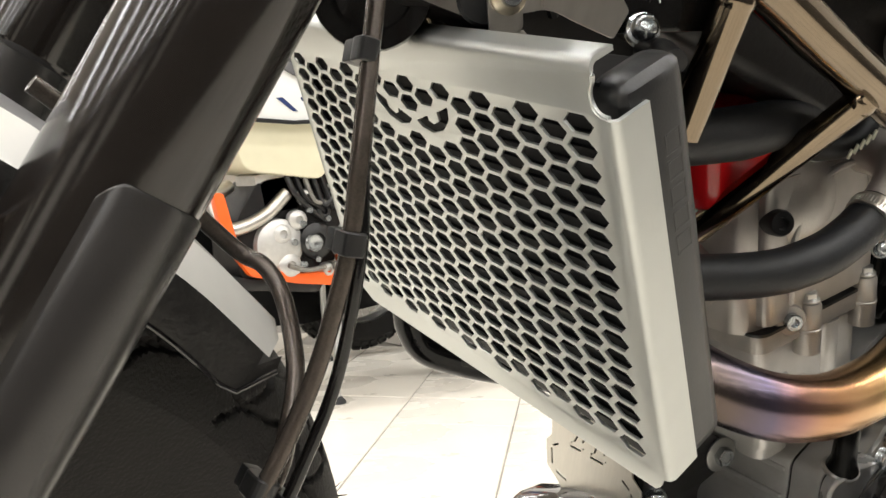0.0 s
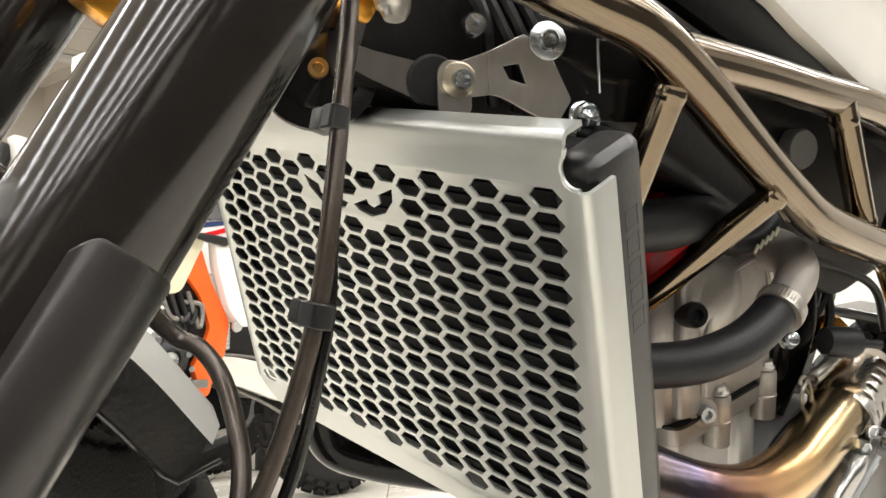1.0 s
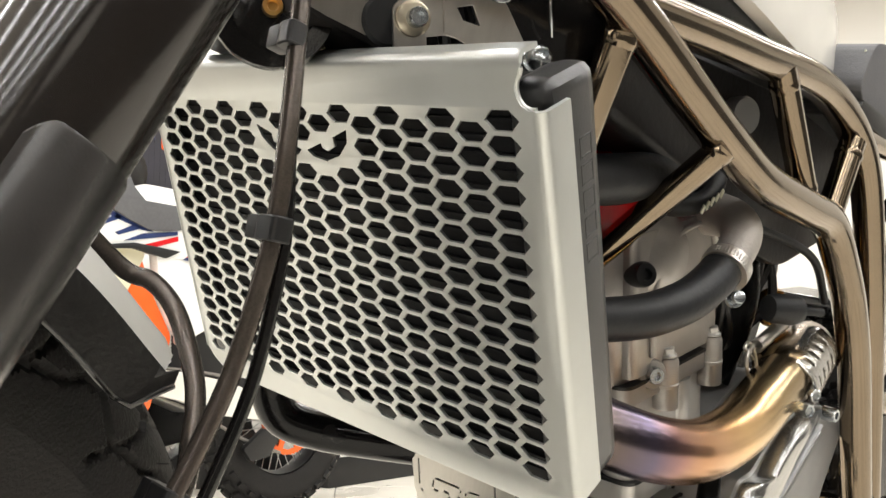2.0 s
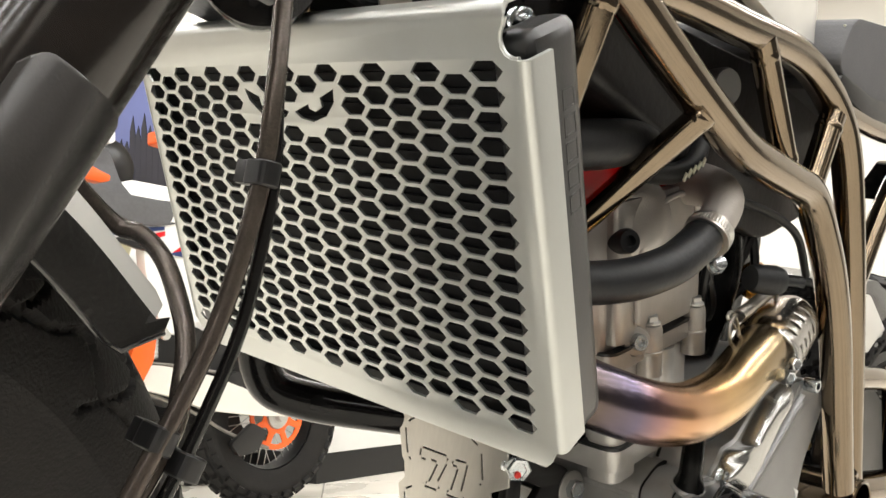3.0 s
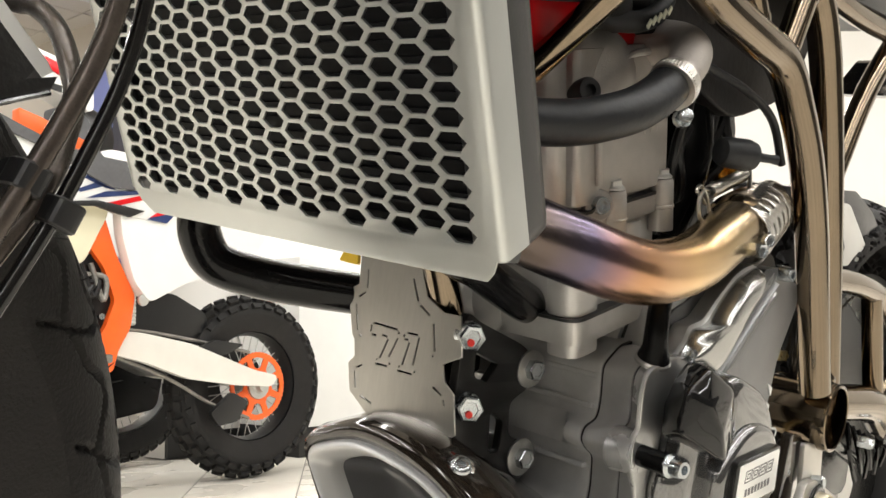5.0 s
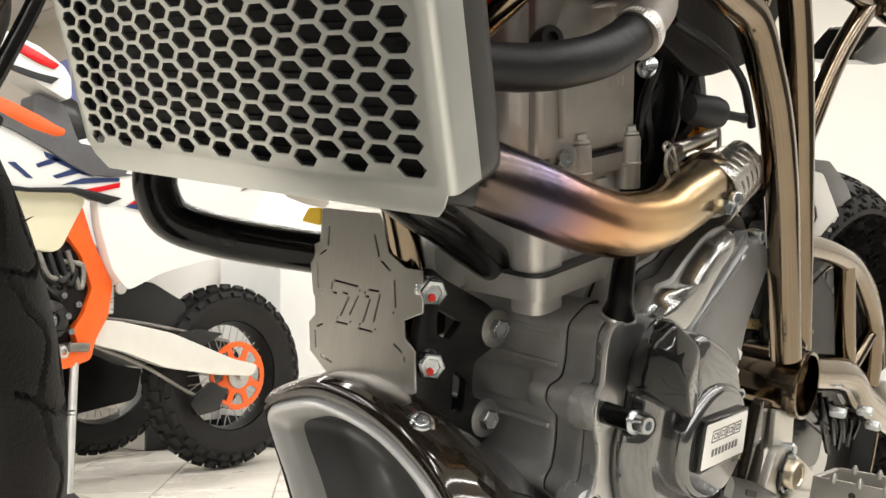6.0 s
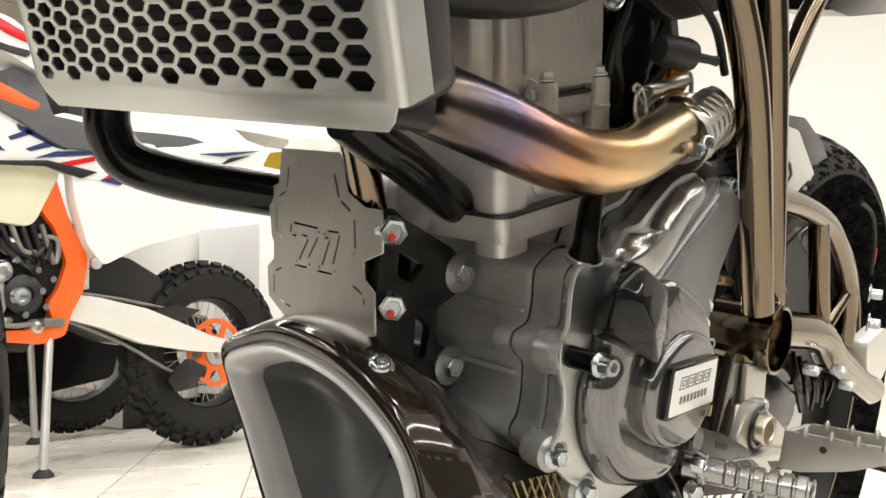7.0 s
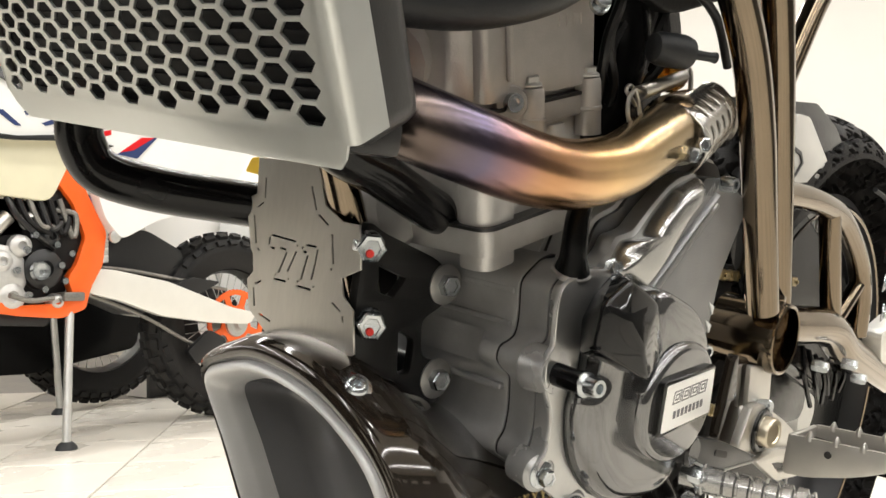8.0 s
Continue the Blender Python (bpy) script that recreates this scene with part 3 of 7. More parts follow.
def road_tyre(c, R, w, parent, label):
    """A dual-sport tyre: a round crown of broad blocks parted by narrow wandering grooves."""
    wh = empty("front_wheel")
    wh.parent = parent
    wh["label"] = label
    pitch = 26

    def near(a, t, td):
        ph = a * pitch + (math.pi if t > 0 else 0)
        best = 9.0
        for t0, amp in ((15, 4.5), (41, 7.0), (66, 6.0)):
            best = min(best, abs(td - t0 - amp * math.sin(ph) - 0.35 * amp * math.sin(2 * ph + 0.8)) * 0.00105)
        if td > 15:
            bent = ph + 0.9 * math.sin(radians(td * 5.0)) + td * 0.03
            best = min(best, abs((bent / math.tau) % 1.0 - 0.5) * math.tau * R / pitch)
        return best

    bm = grooved(c, R + 0.0045, w + 0.008, 0.0645, near, 0.0036, 0.0023, 85)
    part("tyre", bm, FRONTTYRE, wh, "black rubber tread with narrow wavy grooves")
    for s in (-1, 1):
        part("sidewall", lathe(bmesh.new(), c, (0, s, 0), [(w * 0.30, R * 0.60), (w * 0.42, R * 0.66), (w * 0.5, R - 0.075), (w * 0.5 + 0.004, R - 0.06)], 96), FRONTTYRE, wh)
    part("rim", lathe(bmesh.new(), c, (0, 1, 0), [(-w * 0.28, R * 0.62), (-w * 0.30, R * 0.58), (0, R * 0.54), (w * 0.30, R * 0.58), (w * 0.28, R * 0.62)], 64), BLACK, wh)
    part("hub", lathe(bmesh.new(), c, (0, 1, 0), [(-0.06, 0), (-0.06, 0.03), (0.06, 0.03), (0.06, 0)], 24), BLACK, wh)
    # thin moulding hairs along the shoulder
    rngh = random.Random(11)
    bm = bmesh.new()
    for k in range(150):
        a, t = rngh.uniform(0, math.tau), radians(rngh.uniform(-70, 70))
        rr = R - 0.06 + math.cos(t) * 0.0645
        p = Vector((c[0] + rr * math.sin(a), c[1] + math.sin(t) * (w / 2 + 0.004), c[2] + rr * math.cos(a)))
        d = Vector((math.sin(a) * math.cos(t), math.sin(t), math.cos(a) * math.cos(t)))
        lathe(bm, p - d * 0.001, d + Vector((rngh.uniform(-0.5, 0.5), rngh.uniform(-0.5, 0.5), rngh.uniform(-0.5, 0.5))), [(0, 0), (0, 0.0005), (rngh.uniform(0.003, 0.007), 0.0003), (0.007, 0)], 4)
    tagged(part("moulding_hair", bm, TYRE, wh), kind="stuff")
    return wh


front = road_tyre((0, 0, 0), 0.3055, 0.113, bike, "black dual-sport front tyre with wavy grooves")
STEER = Matrix.Translation((-0.262, 0, 0.313)) @ Matrix.Rotation(0.28, 4, "Z")
STEER_M = STEER.copy()
STEER_M.translation *= K
front.matrix_local = STEER_M


def build_mudguard():
    """The tail of the front mudguard: a silver crown with a black flank, bent round the tyre."""
    mg = empty("front_mudguard")
    mg.parent = bike
    mg["label"] = "silver and black front mudguard over the tyre"
    edge = smooth_path([(-0.42, 0, 0.660), (-0.34, 0, 0.672), (-0.26, 0, 0.665), (-0.19, 0, 0.638), (-0.12, 0, 0.5925), (-0.0755, 0, 0.5525)], 8)
    rows_c, rows_f, rows_t = [], [], []
    for i, q in enumerate(edge):
        d = (edge[min(i + 1, len(edge) - 1)] - edge[max(i - 1, 0)]).normalized()
        n = Vector((d.z, 0, -d.x))
        if n.z > 0:
            n = -n
        left = len(edge) - 1 - i
        deep = 0.030 if left > 3 else (0.030, 0.030, 0.028, 0.022)[3 - left] if left else 0.0125
        slide = -d * (0.0 if left else 0.004)
        rows_t.append([q + Vector((0, y, 0)) - n * u for y, u in ((0.075, -0.012), (0.06, 0.003), (0.02, 0.008), (-0.01, 0.006), (-0.0335, 0.0036))])
        rows_c.append([q - n * 0.0035 + Vector((0, -0.034, 0)), q + n * 0.002 + Vector((0, -0.046, 0)), q + n * 0.0105 + Vector((0, -0.056, 0)) + slide])
        rows_f.append([q + n * 0.0103 + Vector((0, -0.0565, 0)) + slide, q + n * (deep * 0.55) + Vector((0, -0.059, 0)) + slide * 0.5, q + n * deep + Vector((0, -0.060, 0))])
    for rows, name, material, label in ((rows_t, "crown", GREYPLASTIC, "grey mudguard crown"), (rows_c, "bevel", MUDSILVER, "silver mudguard edge"), (rows_f, "flank", CARBON, "black woven-look mudguard flank")):
        bm = loft(rows, False)
        bmesh.ops.recalc_face_normals(bm, faces=bm.faces)
        bmesh.ops.solidify(bm, geom=bm.faces, thickness=0.0018)
        part(name, bm, material, mg, label)
    part("edge_bead", tube(bmesh.new(), [r[-1] for r in rows_f], 0.0011, seg=8, n=1), GLOSSBLACK, mg, "shiny rolled lower edge")


build_mudguard()

# ---- cables down the fork, held by gold clamps under the yoke
for p, size in (((-0.105, 0.030, 0.7030), (0.020, 0.016, 0.018)), ((-0.046, -0.050, 0.7140), (0.016, 0.012, 0.012))):
    part("hose_clamp", box(bmesh.new(), p, size, Matrix.Rotation(0.45, 4, "Y"), 0.003), GOLD, bike, "gold anodised hose clamp")
part("brake_hose", pipe([(-0.055, -0.055, 0.740), (-0.066, -0.075, 0.700), (-0.074, -0.088, 0.665), (-0.080, -0.098, 0.630), (-0.082, -0.1, 0.600),
                         (-0.089, -0.1, 0.562), (-0.098, -0.1, 0.536), (-0.110, -0.1, 0.510), (-0.130, -0.1, 0.470), (-0.155, -0.105, 0.43)], 0.0033, seg=16), BRAID, bike, "dark braided brake hose")
part("speed_sensor_cable", pipe([(-0.073, -0.088, 0.668), (-0.077, -0.096, 0.630), (-0.077, -0.1, 0.600), (-0.081, -0.1, 0.557), (-0.091, -0.1, 0.525), (-0.103, -0.1, 0.497), (-0.122, -0.1, 0.46)], 0.0024, seg=12), SATIN, bike, "thin black cable")
part("looped_cable", pipe([(-0.160, 0.005, 0.640), (-0.120, 0.0, 0.612), (-0.0813, -0.007, 0.5787), (-0.0736, -0.02, 0.5743), (-0.0719, -0.035, 0.5666), (-0.0734, -0.05, 0.5539), (-0.0783, -0.065, 0.5422), (-0.0876, -0.08, 0.5297), (-0.0985, -0.092, 0.514), (-0.125, -0.1, 0.478)], 0.0037, seg=16), BRAID, bike, "dark cable looping under the mudguard")


def cable_tie(p, d, a, b):
    t = empty("cable_tie")
    t.parent = bike
    t["label"] = "black plastic cable tie"
    u, v, d = basis(d)
    m = frame_of(p, u, v, d)
    bm = bmesh.new()
    prism(bm, arc_corner([(-a, -b), (a, -b), (a, b), (-a, b)], min(a, b) * 0.7), -0.0042, 0.0042, "z", 0.001, 1)
    part("strap", moved(bm, m), BLACK, t)
    bm = box(bmesh.new(), (a + 0.002, 0, 0), (0.006, 0.007, 0.008), None, 0.001)
    part("lock", moved(bm, m), BLACK, t)


cable_tie((-0.0815, -0.0995, 0.6035), (0.1, 0.05, 1), 0.0056, 0.0044)
cable_tie((-0.106, -0.097, 0.517), (0.4, 0, 1), 0.0062, 0.0050)
cable_tie((-0.096, -0.099, 0.508), (0.4, 0, 1), 0.006, 0.005)
cable_tie((-0.0755, -0.087, 0.667), (0.2, 0.2, 1), 0.0042, 0.0040)

# ---- horn, steering stop and brackets above the guard
horn = empty("horn")
horn.parent = bike
horn["label"] = "round black horn with a brass screw"
hd = Vector((-0.6, -0.8, 0.1))
part("body", lathe(bmesh.new(), (-0.030, -0.012, 0.690), hd, [(-0.02, 0), (-0.02, 0.022), (0.0, 0.026), (0.004, 0.0255), (0.004, 0.018), (0.0, 0.0165), (0.002, 0.008), (0.002, 0)], 36), SATIN, horn)
part("screw", lathe(bmesh.new(), Vector((-0.030, -0.012, 0.690)) + hd.normalized() * 0.002, hd, [(0, 0), (0, 0.0045), (0.003, 0.0042), (0.003, 0.0025), (0.0015, 0.002), (0.0015, 0)], 16), BRASS, horn)
part("steering_damper_clamp", box(bmesh.new(), (-0.050, -0.045, 0.728), (0.035, 0.02, 0.012), Matrix.Rotation(0.5, 4, "Z"), 0.003), GOLD, bike, "gold anodised clamp")
part("clamp_lever", pipe([(-0.045, -0.062, 0.724), (-0.040, -0.066, 0.714), (-0.040, -0.068, 0.708)], 0.006, radii=[0.006, 0.007, 0.004]), STEEL, bike)



def strap(pts, w, th, name, material, label, parent=bike):
    """A bent steel strap: points on its middle line, broad in z."""
    bm = bmesh.new()
    path = [Vector(p) for p in pts]
    rows = []
    for i, p in enumerate(path):
        d = (path[min(i + 1, len(path) - 1)] - path[max(i - 1, 0)])
        nrm = Vector((d.y, -d.x, 0)).normalized()
        ww = w[i] if isinstance(w, (list, tuple)) else w
        rows.append([bm.verts.new(p + nrm * s * th / 2 + Vector((0, 0, zz * ww / 2))) for s, zz in ((1, 1), (1, -1), (-1, -1), (-1, 1))])
    for a, b in zip(rows, rows[1:]):
        for k in range(4):
            bm.faces.new((a[k], a[(k + 1) % 4], b[(k + 1) % 4], b[k]))
    bm.faces.new(rows[0])
    bm.faces.new(rows[-1])
    bmesh.ops.recalc_face_normals(bm, faces=bm.faces)
    bmesh.ops.bevel(bm, geom=list(bm.edges), offset=0.0006, segments=1, affect="EDGES")
    return part(name, bm, material, parent, label)


SUPU, SUPV, SUPN = Vector((0.86, -0.42, 0.28)).normalized(), Vector((-0.2, 0.18, 0.96)).normalized(), Vector((-0.46, -0.88, 0.07)).normalized()
SUPM = frame_of((0.0285, -0.0685, 0.700), SUPU, SUPV, SUPN)
bm = sheet(arc_corner([(-0.0235, 0.0078), (-0.0091, 0.0110), (0.0055, 0.0160), (0.0120, 0.0125), (0.0180, 0.0029), (0.0239, -0.0133), (0.0160, -0.0231), (0.0016, -0.0141), (-0.0066, -0.0084), (-0.0115, -0.0067), (-0.0230, -0.0068)], 0.0012),
           [arc_corner([(-0.0055, 0.0043), (0.0022, 0.0046), (0.0046, -0.0050), (-0.0032, -0.0018)], 0.0005)], 0.0022, 0.0002)
plate_top = part("support_plate", moved(bm, SUPM), STEEL, bike, "stainless steel bracket plate with a square opening", False)
part("bend_line", tube(bmesh.new(), [SUPM @ Vector((-0.0105, 0.0098, 0.0012)), SUPM @ Vector((-0.0122, -0.0060, 0.0012))], 0.0007, seg=8, n=1), STEEL, plate_top)
rows = [[(-0.0290, -0.0352, 0.7005), (-0.0290, -0.0352, 0.6905)], [(-0.0230, -0.0384, 0.6995), (-0.0225, -0.0386, 0.6880)], [(-0.0080, -0.0462, 0.6985), (-0.0075, -0.0464, 0.6838)], [(-0.0036, -0.0490, 0.6996), (-0.0046, -0.0485, 0.6832)]]
bm = loft(rows, False)
bmesh.ops.solidify(bm, geom=bm.faces, thickness=0.0022)
part("support_strap", bm, STEEL, bike, "bent stainless radiator support strap")
gd_tab = Vector((-0.45, -0.89, 0.0)).normalized()
part("grommet", lathe(bmesh.new(), (-0.0010, -0.0515, 0.6915), gd_tab, [(-0.004, 0), (-0.004, 0.0100), (-0.001, 0.0112), (0.002, 0.0100), (0.002, 0)], 28), RUBBER, bike, "black rubber grommet")
TABM = frame_of((0.0050, -0.0588, 0.6900), Vector((0.89, -0.45, 0)).normalized(), Vector((0, 0, 1)), gd_tab)
bm = sheet(arc_corner([(-0.0088, 0.0060), (-0.0060, 0.0104), (0.0000, 0.0108), (0.0048, 0.0085), (0.0082, -0.0090), (-0.0050, -0.0135)], 0.003), [], 0.0022, 0.0002)
tab = part("guard_tab", moved(bm, TABM), STEEL, bike, "bent stainless tab that holds the guard", False)
bm = loft([[TABM @ Vector((-0.0050, -0.0132, 0)), TABM @ Vector((0.0084, -0.0088, 0))], [TABM @ Vector((-0.0040, -0.0150, 0.0012)), TABM @ Vector((0.0100, -0.0105, 0.0012))], [TABM @ Vector((-0.0030, -0.0170, 0.0090)), TABM @ Vector((0.0160, -0.0125, 0.0090))]], False)
bmesh.ops.solidify(bm, geom=bm.faces, thickness=0.002)
part("tab_foot", bm, STEEL, tab)
part("spacer", lathe(bmesh.new(), (0.0048, -0.0590, 0.6932), gd_tab, [(0, 0), (0, 0.0074), (0.0028, 0.0074), (0.0034, 0.0066), (0.0034, 0)], 28), PALEBRASS, bike, "cream plated spacer")
hexbolt("bolt", (0.0040, -0.0622, 0.6934), gd_tab, 0.0084, bike, 0, 0.0055, ZINC, "zinc button-head bolt", True)
hexbolt("bolt", (0.0385, -0.0745, 0.7161), (-0.5, -0.85, 0.1), 0.0090, bike, 0, 0.0035, ZINC, "zinc button-head bolt", True, 0.0082)
hexbolt("bolt", (0.0121, -0.0560, 0.7167), (-0.5, -0.85, 0.1), 0.0100, bike, 0, 0.0050, ZINC, "zinc button-head bolt", True)
part("bolt", lathe(bmesh.new(), (0.0560, -0.0870, 0.6875), (-0.5, -0.8, 0.35), [(-0.004, 0), (-0.004, 0.0072), (0.0, 0.0072), (0.0005, 0.0058), (0.0040, 0.0054), (0.0060, 0.0040), (0.0065, 0.0026), (0.0045, 0.0024), (0.0045, 0)], 28), ZINC, bike, "zinc dome-head bolt")
hexbolt("bolt", (0.030, -0.020, 0.726), (-0.5, -0.8, 0.1), 0.012, bike, 0, 0.005, ZINC, "zinc bolt", True)
part("lug", pipe([(0.056, -0.085, 0.681), (0.060, -0.095, 0.679), (0.050, -0.112, 0.676)], 0.0055, radii=[0.004, 0.006, 0.005]), BLACK, bike)
# dark mass of harness and airbox in the headstock
bm = box(bmesh.new(), (0.085, 0.03, 0.715), (0.22, 0.13, 0.09), Matrix.Rotation(0.15, 4, "Y"), 0.01)
part("airbox", bm, DARK, bike, "black airbox and wiring behind the headstock")
bm = box(bmesh.new(), (-0.01, 0.045, 0.725), (0.06, 0.10, 0.05), Matrix.Rotation(0.3, 4, "Z"), 0.006)
part("regulator", bm, DARK, bike, "black finned regulator")
for i in range(5):
    box_bm = box(bmesh.new(), (-0.040 + 0.012 * i, -0.008 + 0.003 * i, 0.725), (0.004, 0.012, 0.045), Matrix.Rotation(0.3, 4, "Z"), 0.001)
    part("fin", box_bm, SATIN, bike)
bm = sheet(arc_corner([(-0.03, -0.02), (0.03, -0.03), (0.045, 0.0), (0.02, 0.025), (-0.02, 0.02)], 0.006), [], 0.003)
part("frame_gusset", moved(bm, frame_of((0.066, -0.082, 0.712), Vector((0.9, -0.3, 0.3)).normalized(), Vector((-0.28, 0.1, 0.95)).normalized(), Vector((-0.3, -0.95, 0.0)).normalized())), SATIN, bike, "black frame gusset plate")
part("thin_wire", pipe([(0.052, -0.09, 0.722), (0.057, -0.09, 0.706), (0.062, -0.088, 0.699)], 0.0006, seg=6), ZINC, bike)

rngl = random.Random(21)
for k in range(7):
    a = rngl.uniform(-0.006, 0.006)
    part("loom_wire", pipe([(0.010 + 0.012 * k, -0.040, 0.745), (0.022 + 0.012 * k + a, -0.052 + a, 0.722), (0.036 + 0.011 * k, -0.050 - a, 0.705 + a), (0.052 + 0.010 * k + a, -0.040, 0.690)], 0.0030, seg=8), BLACK, bike, "black wire of the main loom")
part("loom_wire", pipe([(0.075, -0.078, 0.730), (0.079, -0.083, 0.715), (0.076, -0.084, 0.702), (0.070, -0.080, 0.692)], 0.0026, seg=8), BLACK, bike, "black wire of the main loom")

# ---- the tube frame
RA = 0.0118


def rail(name, pts, r, label="bronze lacquered steel frame tube", n=6, parent=bike):
    return part(name, pipe(pts, r, seg=20, n=n), FRAME, parent, label)


def weld(p, d, r):
    """A lumpy collar of weld where a brace meets a rail."""
    bm = lathe(bmesh.new(), p, d, [(-0.0030, r * 0.99), (-0.0016, r + 0.0003), (0.0, r + 0.0006), (0.0016, r + 0.0003), (0.0030, r * 0.99)], 32)
    rngb = random.Random(7)
    for v in bm.verts:
        v.co += Vector((rngb.uniform(-1, 1), rngb.uniform(-1, 1), rngb.uniform(-1, 1))) * 0.00018
    return part("weld", bm, FRAME, bike)


def brace(a, b, r, ends=(0.011, 0.011)):
    """A short straight tube welded in at its ends."""
    rail("brace_tube", [a, b], r, n=1)
    a, b = Vector(a), Vector(b)
    d = (b - a).normalized()
    weld(a + d * ends[0], d, r)
    if ends[1]:
        weld(b - d * ends[1], d, r)


rail("lower_frame_rail", [(-0.03, -0.095, 0.735), (0.02, -0.104, 0.729), (0.055, -0.108, 0.7255), (0.098, -0.108, 0.713), (0.148, -0.108, 0.694), (0.201, -0.108, 0.675), (0.25, -0.108, 0.661), (0.316, -0.108, 0.653),
                             (0.359, -0.108, 0.647), (0.395, -0.108, 0.621), (0.425, -0.108, 0.591), (0.453, -0.108, 0.55), (0.476, -0.108, 0.506), (0.515, -0.108, 0.43)], RA)
rail("upper_frame_rail", [(0.095, -0.10, 0.723), (0.173, -0.10, 0.727), (0.231, -0.10, 0.729), (0.313, -0.10, 0.732), (0.365, -0.10, 0.725), (0.412, -0.10, 0.706), (0.445, -0.10, 0.674), (0.48, -0.10, 0.614), (0.51, -0.10, 0.55), (0.562, -0.10, 0.43)], RA * 0.95)
brace((0.262, -0.103, 0.728), (0.326, -0.104, 0.657), 0.0085)
brace((0.392, -0.103, 0.705), (0.362, -0.105, 0.645), 0.0088)
brace((0.187, -0.1135, 0.6715), (0.1675, -0.0430, 0.5890), 0.0076, (0.0045, 0))
brace((0.0885, -0.1075, 0.714), (0.0915, -0.087, 0.645), 0.0082, (0.0105, 0))
rail("rear_brace_tube", [(0.50, -0.10, 0.592), (0.545, -0.10, 0.665), (0.62, -0.10, 0.74)], 0.0085, n=4)
rail("seat_rail", [(0.40, -0.10, 0.712), (0.50, -0.10, 0.712), (0.62, -0.10, 0.72)], 0.0085)
rail("right_lower_rail", [(-0.03, 0.095, 0.735), (0.098, 0.108, 0.713), (0.25, 0.108, 0.661), (0.359, 0.108, 0.647), (0.425, 0.108, 0.591), (0.476, 0.108, 0.506), (0.515, 0.108, 0.43)], RA)
rail("right_upper_rail", [(0.095, 0.10, 0.723), (0.313, 0.10, 0.732), (0.412, 0.10, 0.706), (0.48, 0.10, 0.614), (0.562, 0.10, 0.43)], RA)
rail("down_tube", [(-0.01, 0.0, 0.70), (0.10, 0.0, 0.60), (0.168, 0.0, 0.52), (0.194, -0.003, 0.47), (0.215, -0.004, 0.42), (0.238, -0.004, 0.36)], 0.0095, "bronze front down tube")
part("round_cap", lathe(bmesh.new(), (0.273, -0.080, 0.701), (-0.3, -1, 0), [(-0.01, 0), (-0.01, 0.0115), (0, 0.012), (0.002, 0.011), (0.002, 0)], 28), GREYPLASTIC, bike, "grey round rubber cap")

pivot = part("swingarm_pivot", lathe(bmesh.new(), (0.545, -0.118, 0.408), (0, 1, 0), [(0, 0.0240), (-0.0006, 0.0250), (0, 0.0265), (0.003, 0.0270), (0.05, 0.0265), (0.05, 0.0), (0.048, 0.0240), (0, 0.0240)], 48), FRAME, bike, "open bronze pivot tube")
weld((0.545, -0.100, 0.437), (0.2, 0, 1), RA)

# ---- engine
engine = empty("engine")
engine.parent = bike
engine["label"] = "grey liquid-cooled single-cylinder engine"
REAR = [(0.36, 0.305), (0.43, 0.31), (0.46, 0.34), (0.46, 0.42), (0.44, 0.470), (0.36, 0.470), (0.30, 0.462)]
SHORT = [(0.34, 0.312), (0.380, 0.320), (0.404, 0.342), (0.412, 0.380), (0.402, 0.408), (0.362, 0.438), (0.30, 0.460)]
INNER = [(0.2855, 0.459), (0.2690, 0.447), (0.2725, 0.4256), (0.2715, 0.4150), (0.2580, 0.4105), (0.2565, 0.4030), (0.2640, 0.3965), (0.2725, 0.3925), (0.2760, 0.3730), (0.2750, 0.3600), (0.2695, 0.3550), (0.2700, 0.3480), (0.2960, 0.3330), (0.3300, 0.3150)]
MIDDLE = [(0.2770, 0.4590), (0.2625, 0.4480), (0.2630, 0.4380), (0.2665, 0.4190), (0.2545, 0.4145), (0.2505, 0.4064), (0.2560, 0.3975), (0.2626, 0.3930), (0.2660, 0.3730), (0.2655, 0.3620), (0.2610, 0.3560), (0.2625, 0.3480), (0.2850, 0.3340), (0.3250, 0.3150)]
COVER = [(0.2720, 0.4590), (0.2500, 0.4520), (0.2480, 0.4400), (0.2505, 0.4200), (0.2475, 0.4165), (0.2460, 0.4064), (0.2490, 0.3965), (0.2565, 0.3870), (0.2600, 0.3740), (0.2590, 0.3620), (0.2530, 0.3560), (0.2545, 0.3460), (0.2780, 0.3320), (0.3200, 0.3140)]


def stack(rows, bevel=0.0):
    """Join outlines at successive depths into a closed body."""
    bm = bmesh.new()
    rings = [[bm.verts.new((a, y, b)) for a, b in arc_corner(pts, 0.005, 3)] for y, pts in rows]
    n = len(rings[0])
    for a, b in zip(rings, rings[1:]):
        for k in range(n):
            bm.faces.new((a[k], a[(k + 1) % n], b[(k + 1) % n], b[k]))
    caps = [bm.faces.new(rings[0][::-1]), bm.faces.new(rings[-1])]
    if bevel:
        bmesh.ops.recalc_face_normals(bm, faces=bm.faces)
        bmesh.ops.bevel(bm, geom=[e for f in caps for e in f.edges], offset=bevel, segments=2, profile=0.6, affect="EDGES", clamp_overlap=True)
    return bm


def shifted(pts, d):
    """The same front edge, d further forward."""
    return [(a - d, b) for a, b in pts]


